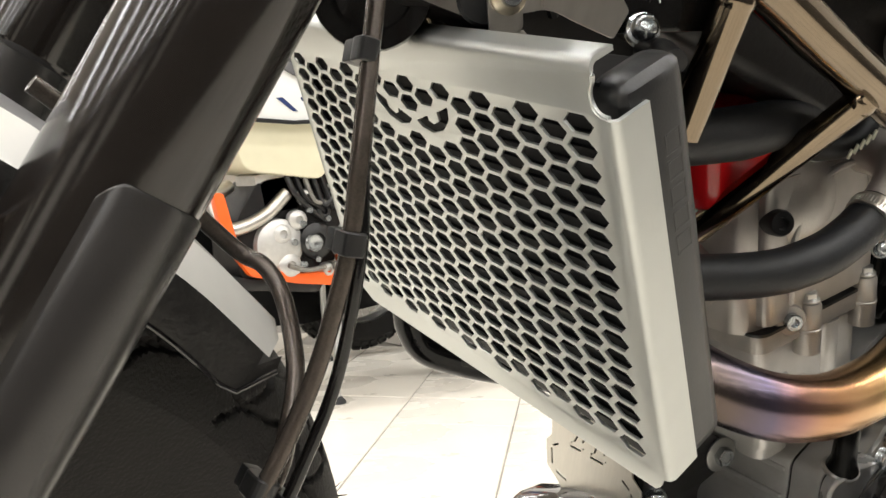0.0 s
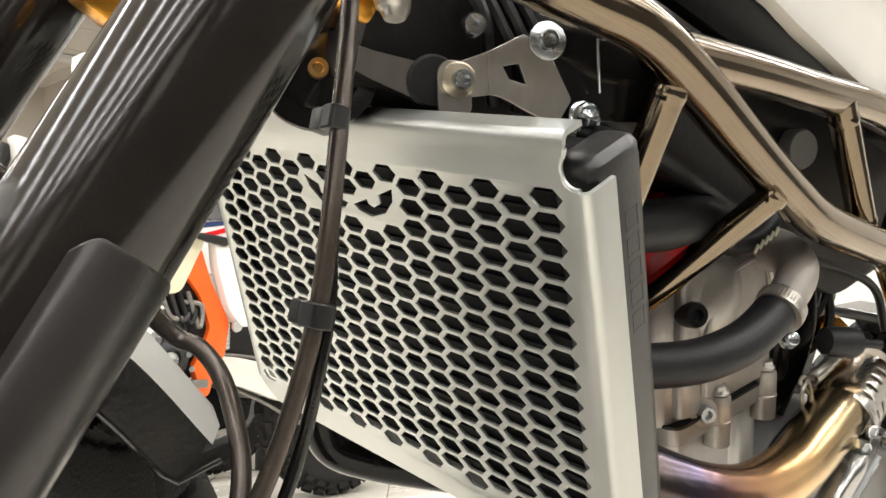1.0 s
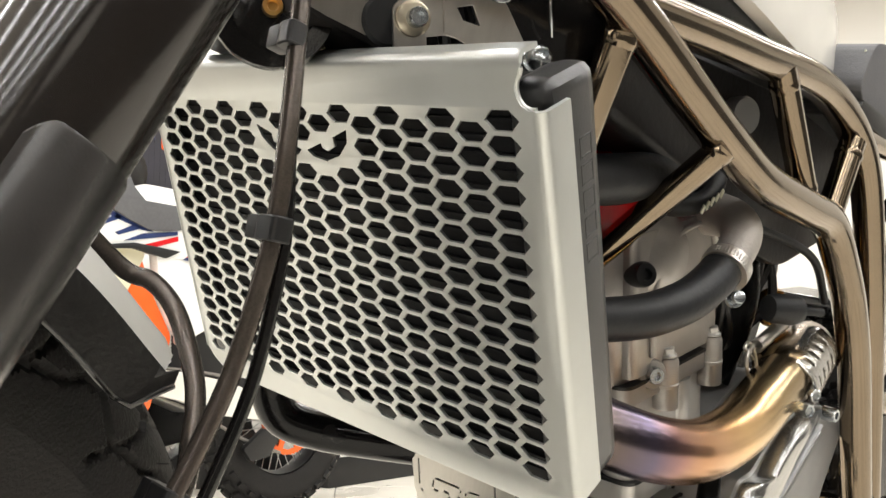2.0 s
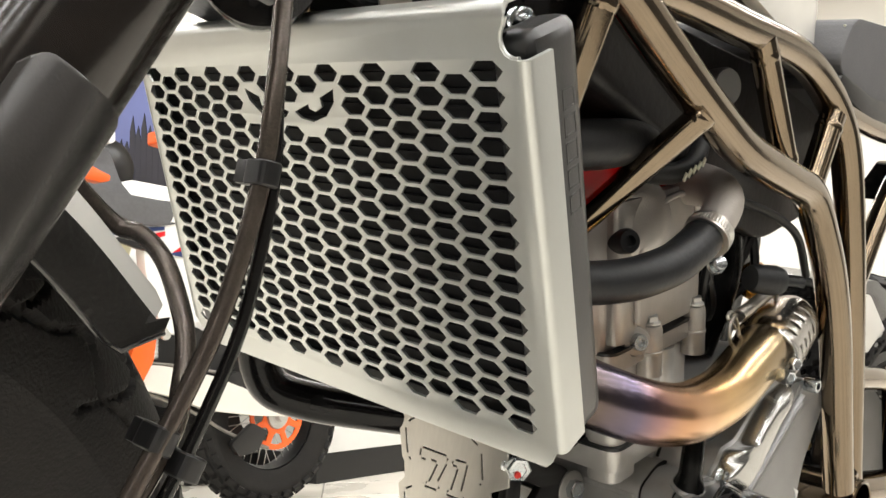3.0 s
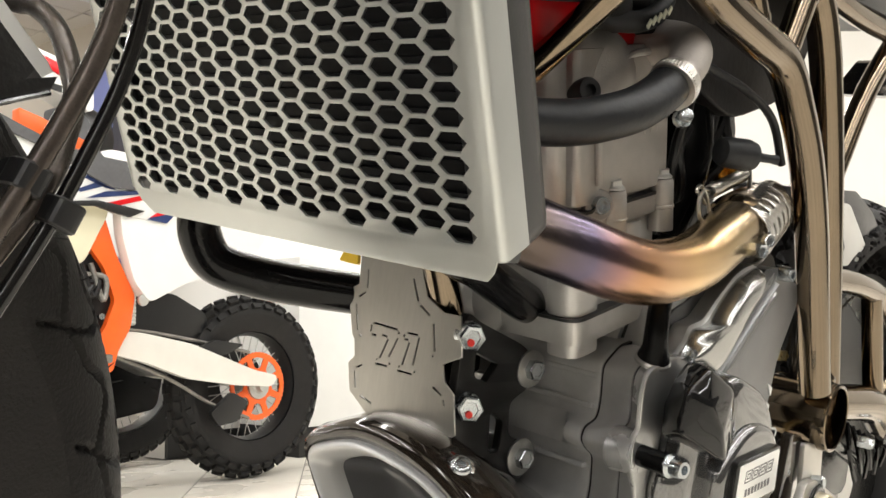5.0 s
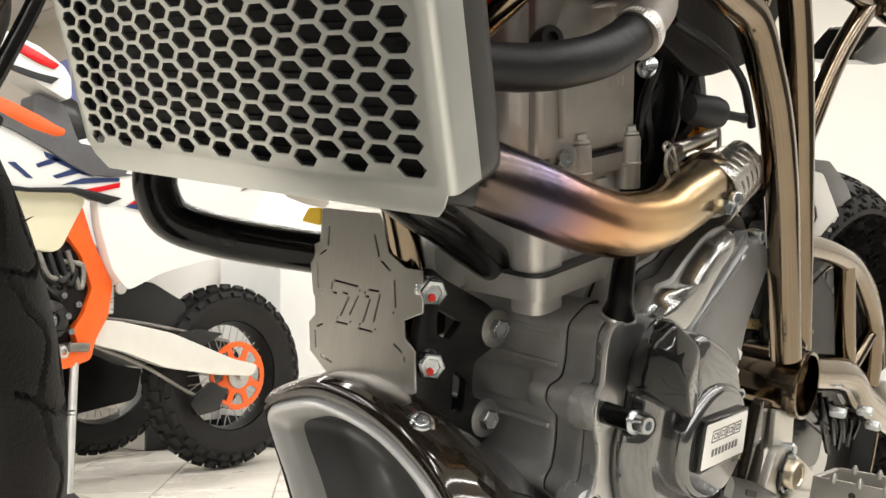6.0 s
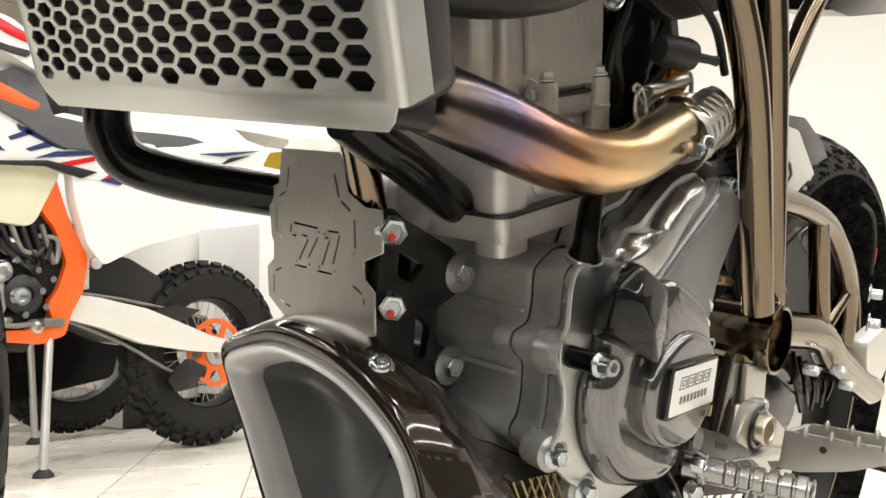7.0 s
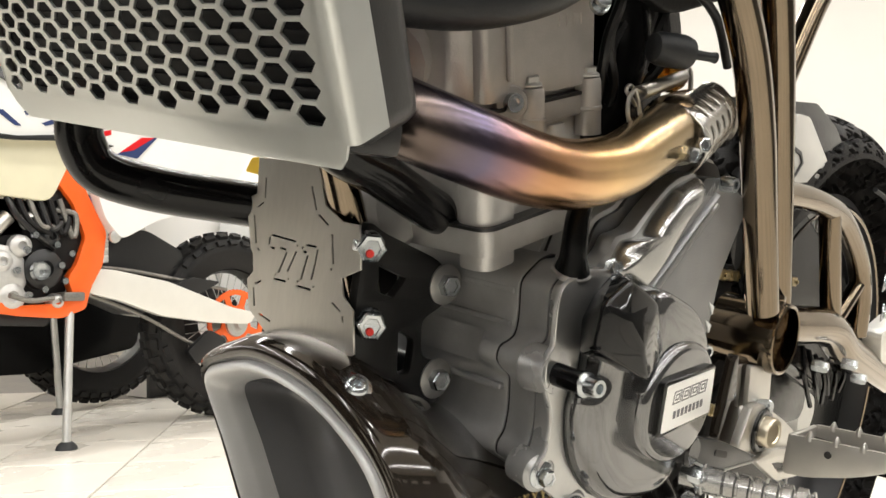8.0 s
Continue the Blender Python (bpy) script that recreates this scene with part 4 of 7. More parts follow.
FLAT = [(a if not 3 < k < 7 else 0.272, b) for k, (a, b) in enumerate(INNER)]
part("crankcase", stack([(0.075, FLAT + REAR), (-0.045, FLAT + REAR), (-0.054, INNER + REAR), (-0.0655, INNER + REAR)], 0.0012), CAST, engine, "grey cast crankcase with a bulging rib")
part("case_seam", stack([(-0.0652, shifted(INNER, -0.0012) + REAR), (-0.0675, shifted(INNER, -0.0012) + REAR)]), BLACK, engine)
part("case_half", stack([(-0.0672, shifted(INNER, 0.0005) + SHORT), (-0.072, shifted(INNER, 0.0005) + SHORT), (-0.0845, shifted(MIDDLE, -0.002) + SHORT), (-0.0905, MIDDLE + SHORT)], 0.0012), CAST, engine)
part("case_seam", stack([(-0.0902, shifted(MIDDLE, -0.0014) + SHORT), (-0.0925, shifted(MIDDLE, -0.0014) + SHORT)]), BLACK, engine)
part("side_cover", stack([(-0.092, shifted(MIDDLE, 0.0012) + SHORT), (-0.097, shifted(MIDDLE, 0.0016) + SHORT), (-0.1035, COVER + SHORT), (-0.1055, COVER + SHORT)], 0.0012), CASE_SKIN, engine, "smooth grey side cover with a bright edge")
part("cover_edge", stack([(-0.1054, shifted(COVER, -0.0008) + SHORT), (-0.1060, shifted(COVER, -0.0012) + SHORT)], 0.0003), ALLOY, engine, "bright machined edge")
for z, h in ((0.4400, 0.0040), (0.4215, 0.0030), (0.3850, 0.0035)):
    part("case_step", box(bmesh.new(), (0.2735, -0.018, z), (0.008, 0.090, h), None, 0.0014, 3), CAST, engine)
# gearbox top behind the cylinder, split by a gasket
TOP = [(0.300, 0.452), (0.312, 0.482), (0.335, 0.490), (0.352, 0.508), (0.372, 0.520), (0.40, 0.530), (0.455, 0.526), (0.48, 0.50), (0.47, 0.42), (0.36, 0.42)]
part("gearbox_top", prism(bmesh.new(), arc_corner([(a - 0.006, b + 0.006) for a, b in TOP], 0.006), -0.058, 0.06, "y", 0.002, 2), CAST, engine)
part("case_seam", prism(bmesh.new(), arc_corner([(a - 0.003, b + 0.003) for a, b in TOP], 0.006), -0.0605, -0.058, "y", 0), BLACK, engine)
part("gearbox_half", prism(bmesh.new(), arc_corner([(a - 0.004, b + 0.004) for a, b in TOP], 0.006), -0.082, -0.0605, "y", 0.002, 2), CAST, engine)
part("case_seam", prism(bmesh.new(), arc_corner([(a - 0.002, b + 0.001) for a, b in TOP], 0.006), -0.0840, -0.082, "y", 0), BLACK, engine)

STAT = [(0.302, 0.457), (0.286, 0.4475), (0.280, 0.436), (0.278, 0.418), (0.277, 0.403), (0.2715, 0.394), (0.2705, 0.383), (0.276, 0.364), (0.2905, 0.345), (0.322, 0.3255), (0.374, 0.321), (0.399, 0.339), (0.4107, 0.353), (0.412, 0.380), (0.404, 0.405), (0.388, 0.424), (0.362, 0.437), (0.328, 0.4456)]


def dome(pts, y0, y1, scale, name, material, label="", power=2.2, steps=10):
    """A raised pad on the cover, drawn in towards its top."""
    cx = sum(a for a, b in pts) / len(pts)
    cz = sum(b for a, b in pts) / len(pts)
    bm = bmesh.new()
    rings = []
    for k in range(steps):
        t = k / (steps - 1)
        s = 1 - (1 - scale) * t ** power
        rings.append([bm.verts.new((cx + (a - cx) * s, y0 + (y1 - y0) * math.sin(t * math.pi / 2), cz + (b - cz) * s)) for a, b in pts])
    n = len(pts)
    for r, q in zip(rings, rings[1:]):
        for k in range(n):
            bm.faces.new((r[k], r[(k + 1) % n], q[(k + 1) % n], q[k]))
    top = bm.faces.new(rings[-1])
    bmesh.ops.poke(bm, faces=[top])
    return part(name, bm, material, engine, label)


part("cover_gasket", prism(bmesh.new(), [(a - 0.0008 if a < 0.33 else a, b) for a, b in round_outline(STAT, 3)], -0.1075, -0.1060, "y", 0), BLACK, engine)
dome(round_outline(STAT, 4), -0.1072, -0.1235, 0.74, "ignition_cover", STATOR, "mirror-gloss grey ignition cover", 1.9, 14)
dome(round_outline([(0.310, 0.398), (0.311, 0.372), (0.325, 0.357), (0.352, 0.350), (0.380, 0.356), (0.396, 0.378), (0.392, 0.404), (0.372, 0.420), (0.338, 0.420)], 4), -0.120, -0.1335, 0.86, "cover_dome", STATOR, "", 3.0, 10)
# faceted wedge at the top of the cover and the rounded pad beside it
bm = bmesh.new()
for p in ((0.2650, -0.112, 0.4180), (0.2625, -0.112, 0.4350), (0.2710, -0.112, 0.4485), (0.2915, -0.112, 0.4605), (0.3335, -0.112, 0.4460), (0.3480, -0.112, 0.4140), (0.3400, -0.112, 0.400),
          (0.2725, -0.1310, 0.4600), (0.2515, -0.1300, 0.4480), (0.2520, -0.1290, 0.4250), (0.2620, -0.1400, 0.4420), (0.2950, -0.1375, 0.4480), (0.2780, -0.1425, 0.4250), (0.2925, -0.1400, 0.4065), (0.3180, -0.1330, 0.4200)):
    bm.verts.new(p)
bmesh.ops.convex_hull(bm, input=bm.verts)
bmesh.ops.dissolve_limit(bm, angle_limit=radians(4), verts=bm.verts, edges=bm.edges)
bmesh.ops.bevel(bm, geom=list(bm.edges), offset=0.0022, segments=3, profile=0.6, affect="EDGES", clamp_overlap=True)
part("cover_wedge", bm, WEDGE, engine, "faceted dark chrome wedge")
dome(round_outline([(0.318, 0.449), (0.345, 0.4475), (0.372, 0.436), (0.390, 0.418), (0.392, 0.400), (0.360, 0.395), (0.325, 0.405)], 4), -0.110, -0.1285, 0.78, "cover_pad", STATOR, "", 3.0, 10)
badge = empty("badge")
badge.parent = bike
badge["label"] = "silver maker's badge with a dark rim"
bu = Vector((0.995, 0.012, 0.085)).normalized()
bv = Vector((-0.02, 0.0, 1.0))
bw = bu.cross(bv).normalized()
bv = bw.cross(bu)
bmx = frame_of((0.3515, -0.1352, 0.3898), bu, bv, bw)
part("rim", moved(sheet(arc_corner([(-0.0325, -0.0150), (0.0315, -0.0150), (0.0315, 0.0145), (-0.0305, 0.0145)], 0.002), [], 0.005, 0.001), bmx), SATIN, badge)
part("plate", moved(sheet(arc_corner([(-0.0310, -0.0136), (0.0302, -0.0136), (0.0302, 0.0131), (-0.0292, 0.0131)], 0.0015), [], 0.0056, 0.0003), bmx), BADGE, badge, "bright satin silver plate")
for k in range(4):
    a = -0.0215 + k * 0.0108
    part("logo_bar", moved(sheet([(a, 0.0012), (a + 0.0093, 0.0012), (a + 0.0108, 0.0085), (a + 0.0015, 0.0085)], [[(a + 0.0008, 0.0018), (a + 0.0020, 0.0079), (a + 0.0100, 0.0079), (a + 0.0088, 0.0018)]], 0.0060, 0.0001), bmx), BADGEMARK, badge)
    part("logo_bar", moved(sheet([(a + 0.0030, 0.0032), (a + 0.0075, 0.0032), (a + 0.0083, 0.0066), (a + 0.0038, 0.0066)], [[(a + 0.0036, 0.0038), (a + 0.0041, 0.0060), (a + 0.0076, 0.0060), (a + 0.0070, 0.0038)]], 0.0060, 0.0001), bmx), BADGEMARK, badge)
for k in range(8):
    a = -0.0190 + k * 0.0049
    part("name_bar", moved(sheet([(a, -0.0075), (a + 0.0030, -0.0075), (a + 0.0030, -0.0032), (a, -0.0032)], [], 0.0060, 0.0001), bmx), BADGEMARK, badge)

# sprocket cover: a polished ridge, a ribbed bar and a flat dark panel
RIDGE = [(0.290, 0.452), (0.2968, 0.4584), (0.3099, 0.4680), (0.3138, 0.4762), (0.3331, 0.4805), (0.3499, 0.4951), (0.3679, 0.5087), (0.3816, 0.5152), (0.4010, 0.5195), (0.4080, 0.5110), (0.3900, 0.4980), (0.3740, 0.4800), (0.3500, 0.4520), (0.330, 0.440)]
part("cover_flange", prism(bmesh.new(), arc_corner(RIDGE, 0.004), -0.0945, -0.0840, "y", 0.0012, 2), ALLOY, engine)
dome(round_outline([(0.302, 0.452), (0.3130, 0.4640), (0.3200, 0.4740), (0.3370, 0.4780), (0.3530, 0.4930), (0.3700, 0.5060), (0.3830, 0.5120), (0.4010, 0.5170), (0.4060, 0.5110), (0.3900, 0.4980), (0.3740, 0.4800), (0.3500, 0.4520), (0.330, 0.440)], 4), -0.093, -0.1080, 0.55, "sprocket_cover", POLISHED, "polished alloy sprocket cover", 1.8, 10)
PANEL = [(0.352, 0.447), (0.4000, 0.5050), (0.4250, 0.5180), (0.4365, 0.5185), (0.4680, 0.5070), (0.4730, 0.4940), (0.4520, 0.4540), (0.4480, 0.4260), (0.4440, 0.4065), (0.400, 0.405), (0.360, 0.425)]
part("cover_panel", prism(bmesh.new(), arc_corner(PANEL, 0.004), -0.1000, -0.070, "y", 0.0015, 2), PANELGREY, engine, "flat grey panel of the sprocket cover")
# no real opening: a black patch gives the shade inside the slot
part("cover_slot_shade", prism(bmesh.new(), arc_corner([(0.394, 0.5055), (0.402, 0.5165), (0.4240, 0.5185), (0.4190, 0.5065)], 0.002), -0.1012, -0.095, "y", 0), BLACK, engine)
gd = Vector((0.0720, 0.0, 0.0600))
gp = Vector((0.0600, 0.0, -0.0720)).normalized()
ga = Vector((0.3480, -0.1005, 0.4475))
bar = part("ribbed_bar", pipe([ga + Vector((0, 0.0010, 0)), ga + gd + Vector((0, 0.0010, 0))], 0.0055, seg=12, n=1, flat=0.3), PANELGREY, engine, "finely ribbed grey bar")
for k in range(46):
    p = ga + gd * (k / 45)
    part("rib", cyl(bmesh.new(), p - gp * 0.0065 + Vector((0, 0.0002, 0.002)), p + gp * 0.0065 + Vector((0, 0.0002, 0)), 0.0011, 8), PANELGREY, bar)
part("bar_edge", pipe([ga + gp * 0.0085 + Vector((0, -0.0008, 0)), ga + gd + gp * 0.0085 + Vector((0, -0.0008, 0))], 0.0016, seg=8, n=1), ALLOY, engine)
for z in (0.4330, 0.4205):
    part("arrow_mark", prism(bmesh.new(), [(0.4400, z + 0.0035), (0.4490, z), (0.4480, z - 0.0055), (0.4450, z - 0.002)], -0.1008, -0.0995, "y", 0), WHITE, engine, "pale arrow mark", False)
hexbolt("bolt", (0.4300, -0.100, 0.5150), (-0.1, -1, 0), 0.0105, engine, 0, 0.010, ZINC, "", True)
hexbolt("bolt", (0.3520, -0.0985, 0.4800), (-0.2, -1, 0), 0.007, engine, 0.0055, 0.004, ZINC)
hexbolt("bolt", (0.3080, -0.1000, 0.4600), (-0.2, -1, 0.3), 0.006, engine, 0.005, 0.004, ZINC)
hexbolt("bolt", (0.2980, -0.1040, 0.4600), (-0.2, -1, 0.3), 0.006, engine, 0.005, 0.004, ZINC)
part("case_boss", lathe(bmesh.new(), (0.2585, -0.090, 0.4050), (-0.12, -0.99, 0.05), [(0, 0), (0, 0.0130), (0.014, 0.0122), (0.0165, 0.0112), (0.0165, 0)], 28), CASE_SKIN, engine)
part("spacer", cyl(bmesh.new(), (0.2570, -0.1050, 0.4050), (0.2530, -0.1270, 0.4052), 0.0062, 24), INK, engine, "black spacer sleeve")
hexbolt("bolt", (0.2533, -0.1262, 0.4052), (-0.25, -0.97, 0.05), 0.0105, engine, 0.0068, 0.008, ZINC, "zinc socket bolt", True)
for x, y, z in ((0.2590, -0.100, 0.3500), (0.2950, -0.102, 0.3250)):
    part("case_boss", cyl(bmesh.new(), (x + 0.006, -0.086, z), (x, y - 0.005, z), 0.0105, 24), CASE_SKIN, engine)
    hexbolt("bolt", (x, y - 0.005, z), (-0.3, -0.95, 0), 0.0085, engine, 0.0075, 0.006, ZINC)
hexbolt("bolt", (0.3945, -0.118, 0.4125), (-0.3, -0.95, 0), 0.0085, engine, 0, 0.010, ZINC, "", True)
part("sensor_collar", lathe(bmesh.new(), (0.2690, -0.0975, 0.4560), (-0.25, -0.3, 1), [(0, 0), (0, 0.0108), (0.002, 0.0108), (0.003, 0.0100), (0.003, 0)], 28), ALLOY, engine)
part("sensor_boot", pipe([(0.284, -0.094, 0.503), (0.268, -0.098, 0.490), (0.2640, -0.100, 0.477), (0.2650, -0.100, 0.466), (0.2680, -0.0985, 0.458)], 0.006, radii=[0.0052, 0.0064, 0.0068, 0.0072, 0.0098], seg=20), INK, engine, "black rubber sensor boot")

# cylinder: barrel, flanges and head lean forward
CT = Matrix.Translation((0.29, 0, 0.462)) @ Matrix.Rotation(radians(-15), 4, "Y")


def cylbox(x0, x1, y0, y1, z0, z1, bevel=0.005, r=0.01):
    bm = prism(bmesh.new(), arc_corner([(x0, y0), (x1, y0), (x1, y1), (x0, y1)], r), z0, z1, "z", bevel, 2)
    return moved(bm, CT)


part("barrel_flange", cylbox(-0.052, 0.058, -0.066, 0.06, 0.0085, 0.024, 0.002), BARREL, engine, "pale cast barrel flange")
part("barrel", cylbox(-0.045, 0.052, -0.058, 0.055, 0.010, 0.075, 0.004), BARREL, engine, "pale cast aluminium barrel")
part("barrel_rib", cylbox(-0.050, -0.020, -0.0635, -0.04, 0.000, 0.05, 0.004), BARREL, engine)
part("barrel_rib", cylbox(0.012, 0.028, -0.062, -0.04, 0.006, 0.07, 0.004), BARREL, engine)
part("head_flange", cylbox(-0.055, 0.060, -0.064, 0.06, 0.073, 0.086, 0.003), HEAD, engine)
part("cylinder_head", cylbox(-0.062, 0.062, -0.058, 0.06, 0.084, 0.175, 0.008, 0.018), HEAD, engine, "bronze-grey cast cylinder head")
part("head_pad", cylbox(-0.050, 0.053, -0.0645, -0.05, 0.090, 0.176, 0.005, 0.012), HEAD, engine, "flat cast face of the cylinder head")
part("exhaust_port", pipe([(0.235, -0.01, 0.575), (0.21, -0.015, 0.562), (0.190, -0.02, 0.552)], 0.024, radii=[0.026, 0.024, 0.022]), HEAD, engine)
part("head_arch", pipe([CT @ Vector((-0.030, -0.0655, 0.100)), CT @ Vector((-0.030, -0.0660, 0.140)), CT @ Vector((-0.012, -0.0665, 0.166)), CT @ Vector((0.014, -0.0665, 0.172)), CT @ Vector((0.036, -0.0665, 0.166)), CT @ Vector((0.046, -0.0660, 0.140))], 0.0022, seg=8), HEAD, engine)
part("head_seam", cylbox(-0.0555, 0.0605, -0.0645, 0.06, 0.0845, 0.0865, 0.0), BLACK, engine)
part("head_seam", cylbox(-0.0525, 0.0585, -0.0665, 0.06, 0.0235, 0.0255, 0.0), BLACK, engine)
part("cast_mark", lathe(bmesh.new(), CT @ Vector((-0.008, -0.0584, 0.036)), (-0.02, -1, 0), [(0, 0.0045), (0, 0.0070), (0.0008, 0.0066), (0.0008, 0.0049), (0, 0.0045)], 12), BARREL, engine, "small round casting mark")
for k in range(4):
    part("cast_letter", cylbox(0.014 + k * 0.007, 0.017 + k * 0.007, -0.0652, -0.0643, 0.124, 0.130, 0.0, 0.0005), HEAD, engine, "", False)
part("cam_cover", cylbox(-0.055, 0.055, -0.05, 0.055, 0.17, 0.20, 0.01, 0.02), HEAD, engine, "cast cam cover")
for x, z in ((0.2550, 0.5510), (0.3090, 0.5645)):
    part("stud_boss", lathe(bmesh.new(), (x + 0.0085, -0.0635, z - 0.032), (-0.26, 0, 1), [(0, 0), (0, 0.0080), (0.014, 0.0078), (0.0145, 0.0083), (0.0160, 0.0083), (0.0165, 0.0078), (0.030, 0.0076), (0.0322, 0.0068), (0.0325, 0.006), (0.0325, 0)], 28), HEAD, engine)
    hexbolt("stud_nut", (x, -0.0635, z), (-0.26, 0, 1), 0.0092, engine, 0.0066, 0.0036, GALV)
part("stud_boss", cyl(bmesh.new(), (0.253, -0.05, 0.5385), (0.2485, -0.060, 0.5393), 0.0085), HEAD, engine)
hexbolt("bolt", (0.2485, -0.060, 0.5394), (-0.4, -0.9, 0), 0.0085, engine, 0, 0.006, ZINC, "", True)
part("bolt_boss", lathe(bmesh.new(), (0.2440, -0.0560, 0.5400), (-0.5, -0.86, 0.0), [(0, 0), (0, 0.0098), (0.010, 0.0095), (0.0115, 0.0085), (0.0115, 0)], 24), HEAD, engine)
hexbolt("bolt", (0.2383, -0.0659, 0.5400), (-0.5, -0.86, 0), 0.0105, engine, 0, 0.005, ZINC, "zinc socket bolt on the head", True)
part("port_plug", lathe(bmesh.new(), (0.206, -0.066, 0.5985), (-0.45, -0.88, 0.1), [(-0.02, 0), (-0.02, 0.0075), (0.004, 0.0075), (0.006, 0.0065), (0.006, 0.0035), (0.003, 0.003), (0.003, 0)], 24), BLACK, engine, "black socket plug")
part("head_bulge", lathe(bmesh.new(), (0.232, -0.040, 0.61), (-0.3, -0.95, 0.1), [(-0.03, 0), (-0.03, 0.036), (0.012, 0.034), (0.024, 0.026), (0.028, 0.014), (0.029, 0)], 32), HEAD, engine)

# coolant hose, clamp and outlet elbow
hose = empty("coolant_hose")
hose.parent = bike
hose["label"] = "thick black rubber coolant hose with a steel clamp"
part("hose", pipe([(0.110, -0.066, 0.572), (0.135, -0.071, 0.5725), (0.157, -0.080, 0.5745), (0.171, -0.088, 0.5775), (0.183, -0.094, 0.5815), (0.203, -0.099, 0.5895), (0.221, -0.1005, 0.5995), (0.241, -0.1005, 0.6135)], 0.0119, seg=24), RUBBER, hose)
part("clamp", pipe([(0.2330, -0.1015, 0.6068), (0.2395, -0.1010, 0.6122)], 0.0140, seg=36, n=1), STEEL, hose, "stainless hose clamp")
for k in range(48):
    a = k * math.tau / 48
    u, v, d = basis(Vector((0.007, 0.0006, 0.006)))
    q = Vector((0.2363, -0.1012, 0.6095)) + 0.0139 * (math.cos(a + 2.6) * u + math.sin(a + 2.6) * v)
    part("clamp_ridge", cyl(bmesh.new(), q - d * 0.0022, q + d * 0.0022, 0.0005, 6), STEEL, hose)
part("outlet_elbow", pipe([(0.240, -0.101, 0.6125), (0.254, -0.099, 0.6255), (0.265, -0.092, 0.6345), (0.274, -0.076, 0.640), (0.279, -0.05, 0.641)], 0.012, seg=24, radii=[0.0110, 0.0116, 0.0122, 0.0132, 0.015]), ELBOW, engine, "cast water outlet elbow")
part("upper_hose", pipe([(0.075, -0.055, 0.636), (0.110, -0.066, 0.640), (0.150, -0.074, 0.6465), (0.185, -0.074, 0.6530), (0.210, -0.070, 0.6510), (0.232, -0.062, 0.644)], 0.0145, seg=24, radii=[0.0125, 0.0130, 0.0135, 0.0125, 0.0115, 0.009]), RUBBER, bike, "black moulded upper coolant hose")
part("breather_hose", pipe([(0.205, -0.060, 0.640), (0.222, -0.074, 0.640), (0.238, -0.080, 0.646), (0.250, -0.080, 0.658), (0.258, -0.075, 0.672)], 0.0062, seg=16), RUBBER, bike, "black breather hose with pale print")
for k in range(5):
    part("hose_print", box(bmesh.new(), (0.2275 + k * 0.0042, -0.0862 - k * 0.0004, 0.6400 + k * 0.0028), (0.0024, 0.0008, 0.0055), Matrix.Rotation(0.5, 4, "Y"), 0), LEAF, bike, "faded pale print", False)
bm = box(bmesh.new(), (0.150, -0.045, 0.692), (0.20, 0.07, 0.042), Matrix.Rotation(radians(14), 4, "Y"), 0.008, 3)
part("wiring_cover", bm, DARK, bike, "black wiring cover under the frame rail")
bm = box(bmesh.new(), (0.215, -0.032, 0.644), (0.13, 0.05, 0.055), Matrix.Rotation(radians(-18), 4, "Y"), 0.012, 3)
part("ignition_coil_lid", prism(bmesh.new(), arc_corner([(0.150, 0.640), (0.175, 0.663), (0.236, 0.6775), (0.276, 0.6710), (0.266, 0.655), (0.22, 0.640)], 0.006), -0.052, -0.012, "y", 0.004, 3), RED, bike, "glossy red plastic lid")
part("ignition_coil_cover", bm, RED, bike, "red plastic cover above the head")
bm = prism(bmesh.new(), arc_corner([(0.10, 0.725), (0.44, 0.728), (0.50, 0.69), (0.46, 0.640), (0.38, 0.612), (0.30, 0.628), (0.20, 0.668), (0.12, 0.69)], 0.02), -0.070, 0.07, "y", 0.012, 3)
part("throttle_body", bm, DARK, bike, "black throttle body and wiring")
part("loom_cover", prism(bmesh.new(), arc_corner([(0.376, 0.645), (0.445, 0.650), (0.470, 0.612), (0.452, 0.575), (0.440, 0.535), (0.395, 0.512), (0.338, 0.508), (0.336, 0.600)], 0.012), -0.035, 0.02, "y", 0.008, 3), INK, bike, "black intake rubber and loom cover")
rngw = random.Random(3)
for k in range(9):
    a, b, c = (rngw.uniform(-0.006, 0.006) for _ in range(3))
    part("wire", pipe([(0.352 + 0.008 * k, -0.030 + a, 0.668), (0.345 + 0.007 * k + b, -0.052 + a, 0.625), (0.338 + 0.007 * k + c, -0.056 + b, 0.590), (0.345 + 0.006 * k + a, -0.050 + c, 0.560), (0.352 + 0.005 * k, -0.04, 0.530)], 0.0034, seg=8), BLACK, bike, "black wiring loom strand")
for z in (0.5935, 0.5865):
    part("wire_tape", box(bmesh.new(), (0.364, -0.0580, z), (0.0045, 0.003, 0.0052), Matrix.Rotation(-0.9, 4, "Z"), 0.001), GREYPLASTIC, bike, "grey tape on the loom")
part("loom_clip", hexbm((0.2463, -0.1037, 0.5920)), ZINC, bike, "zinc hose screw")
part("cross_tube", pipe([(0.322, -0.075, 0.637), (0.377, -0.08, 0.6310), (0.4231, -0.08, 0.6197), (0.4514, -0.08, 0.5926)], 0.0030, seg=10), RUBBER, bike, "thin black tube")
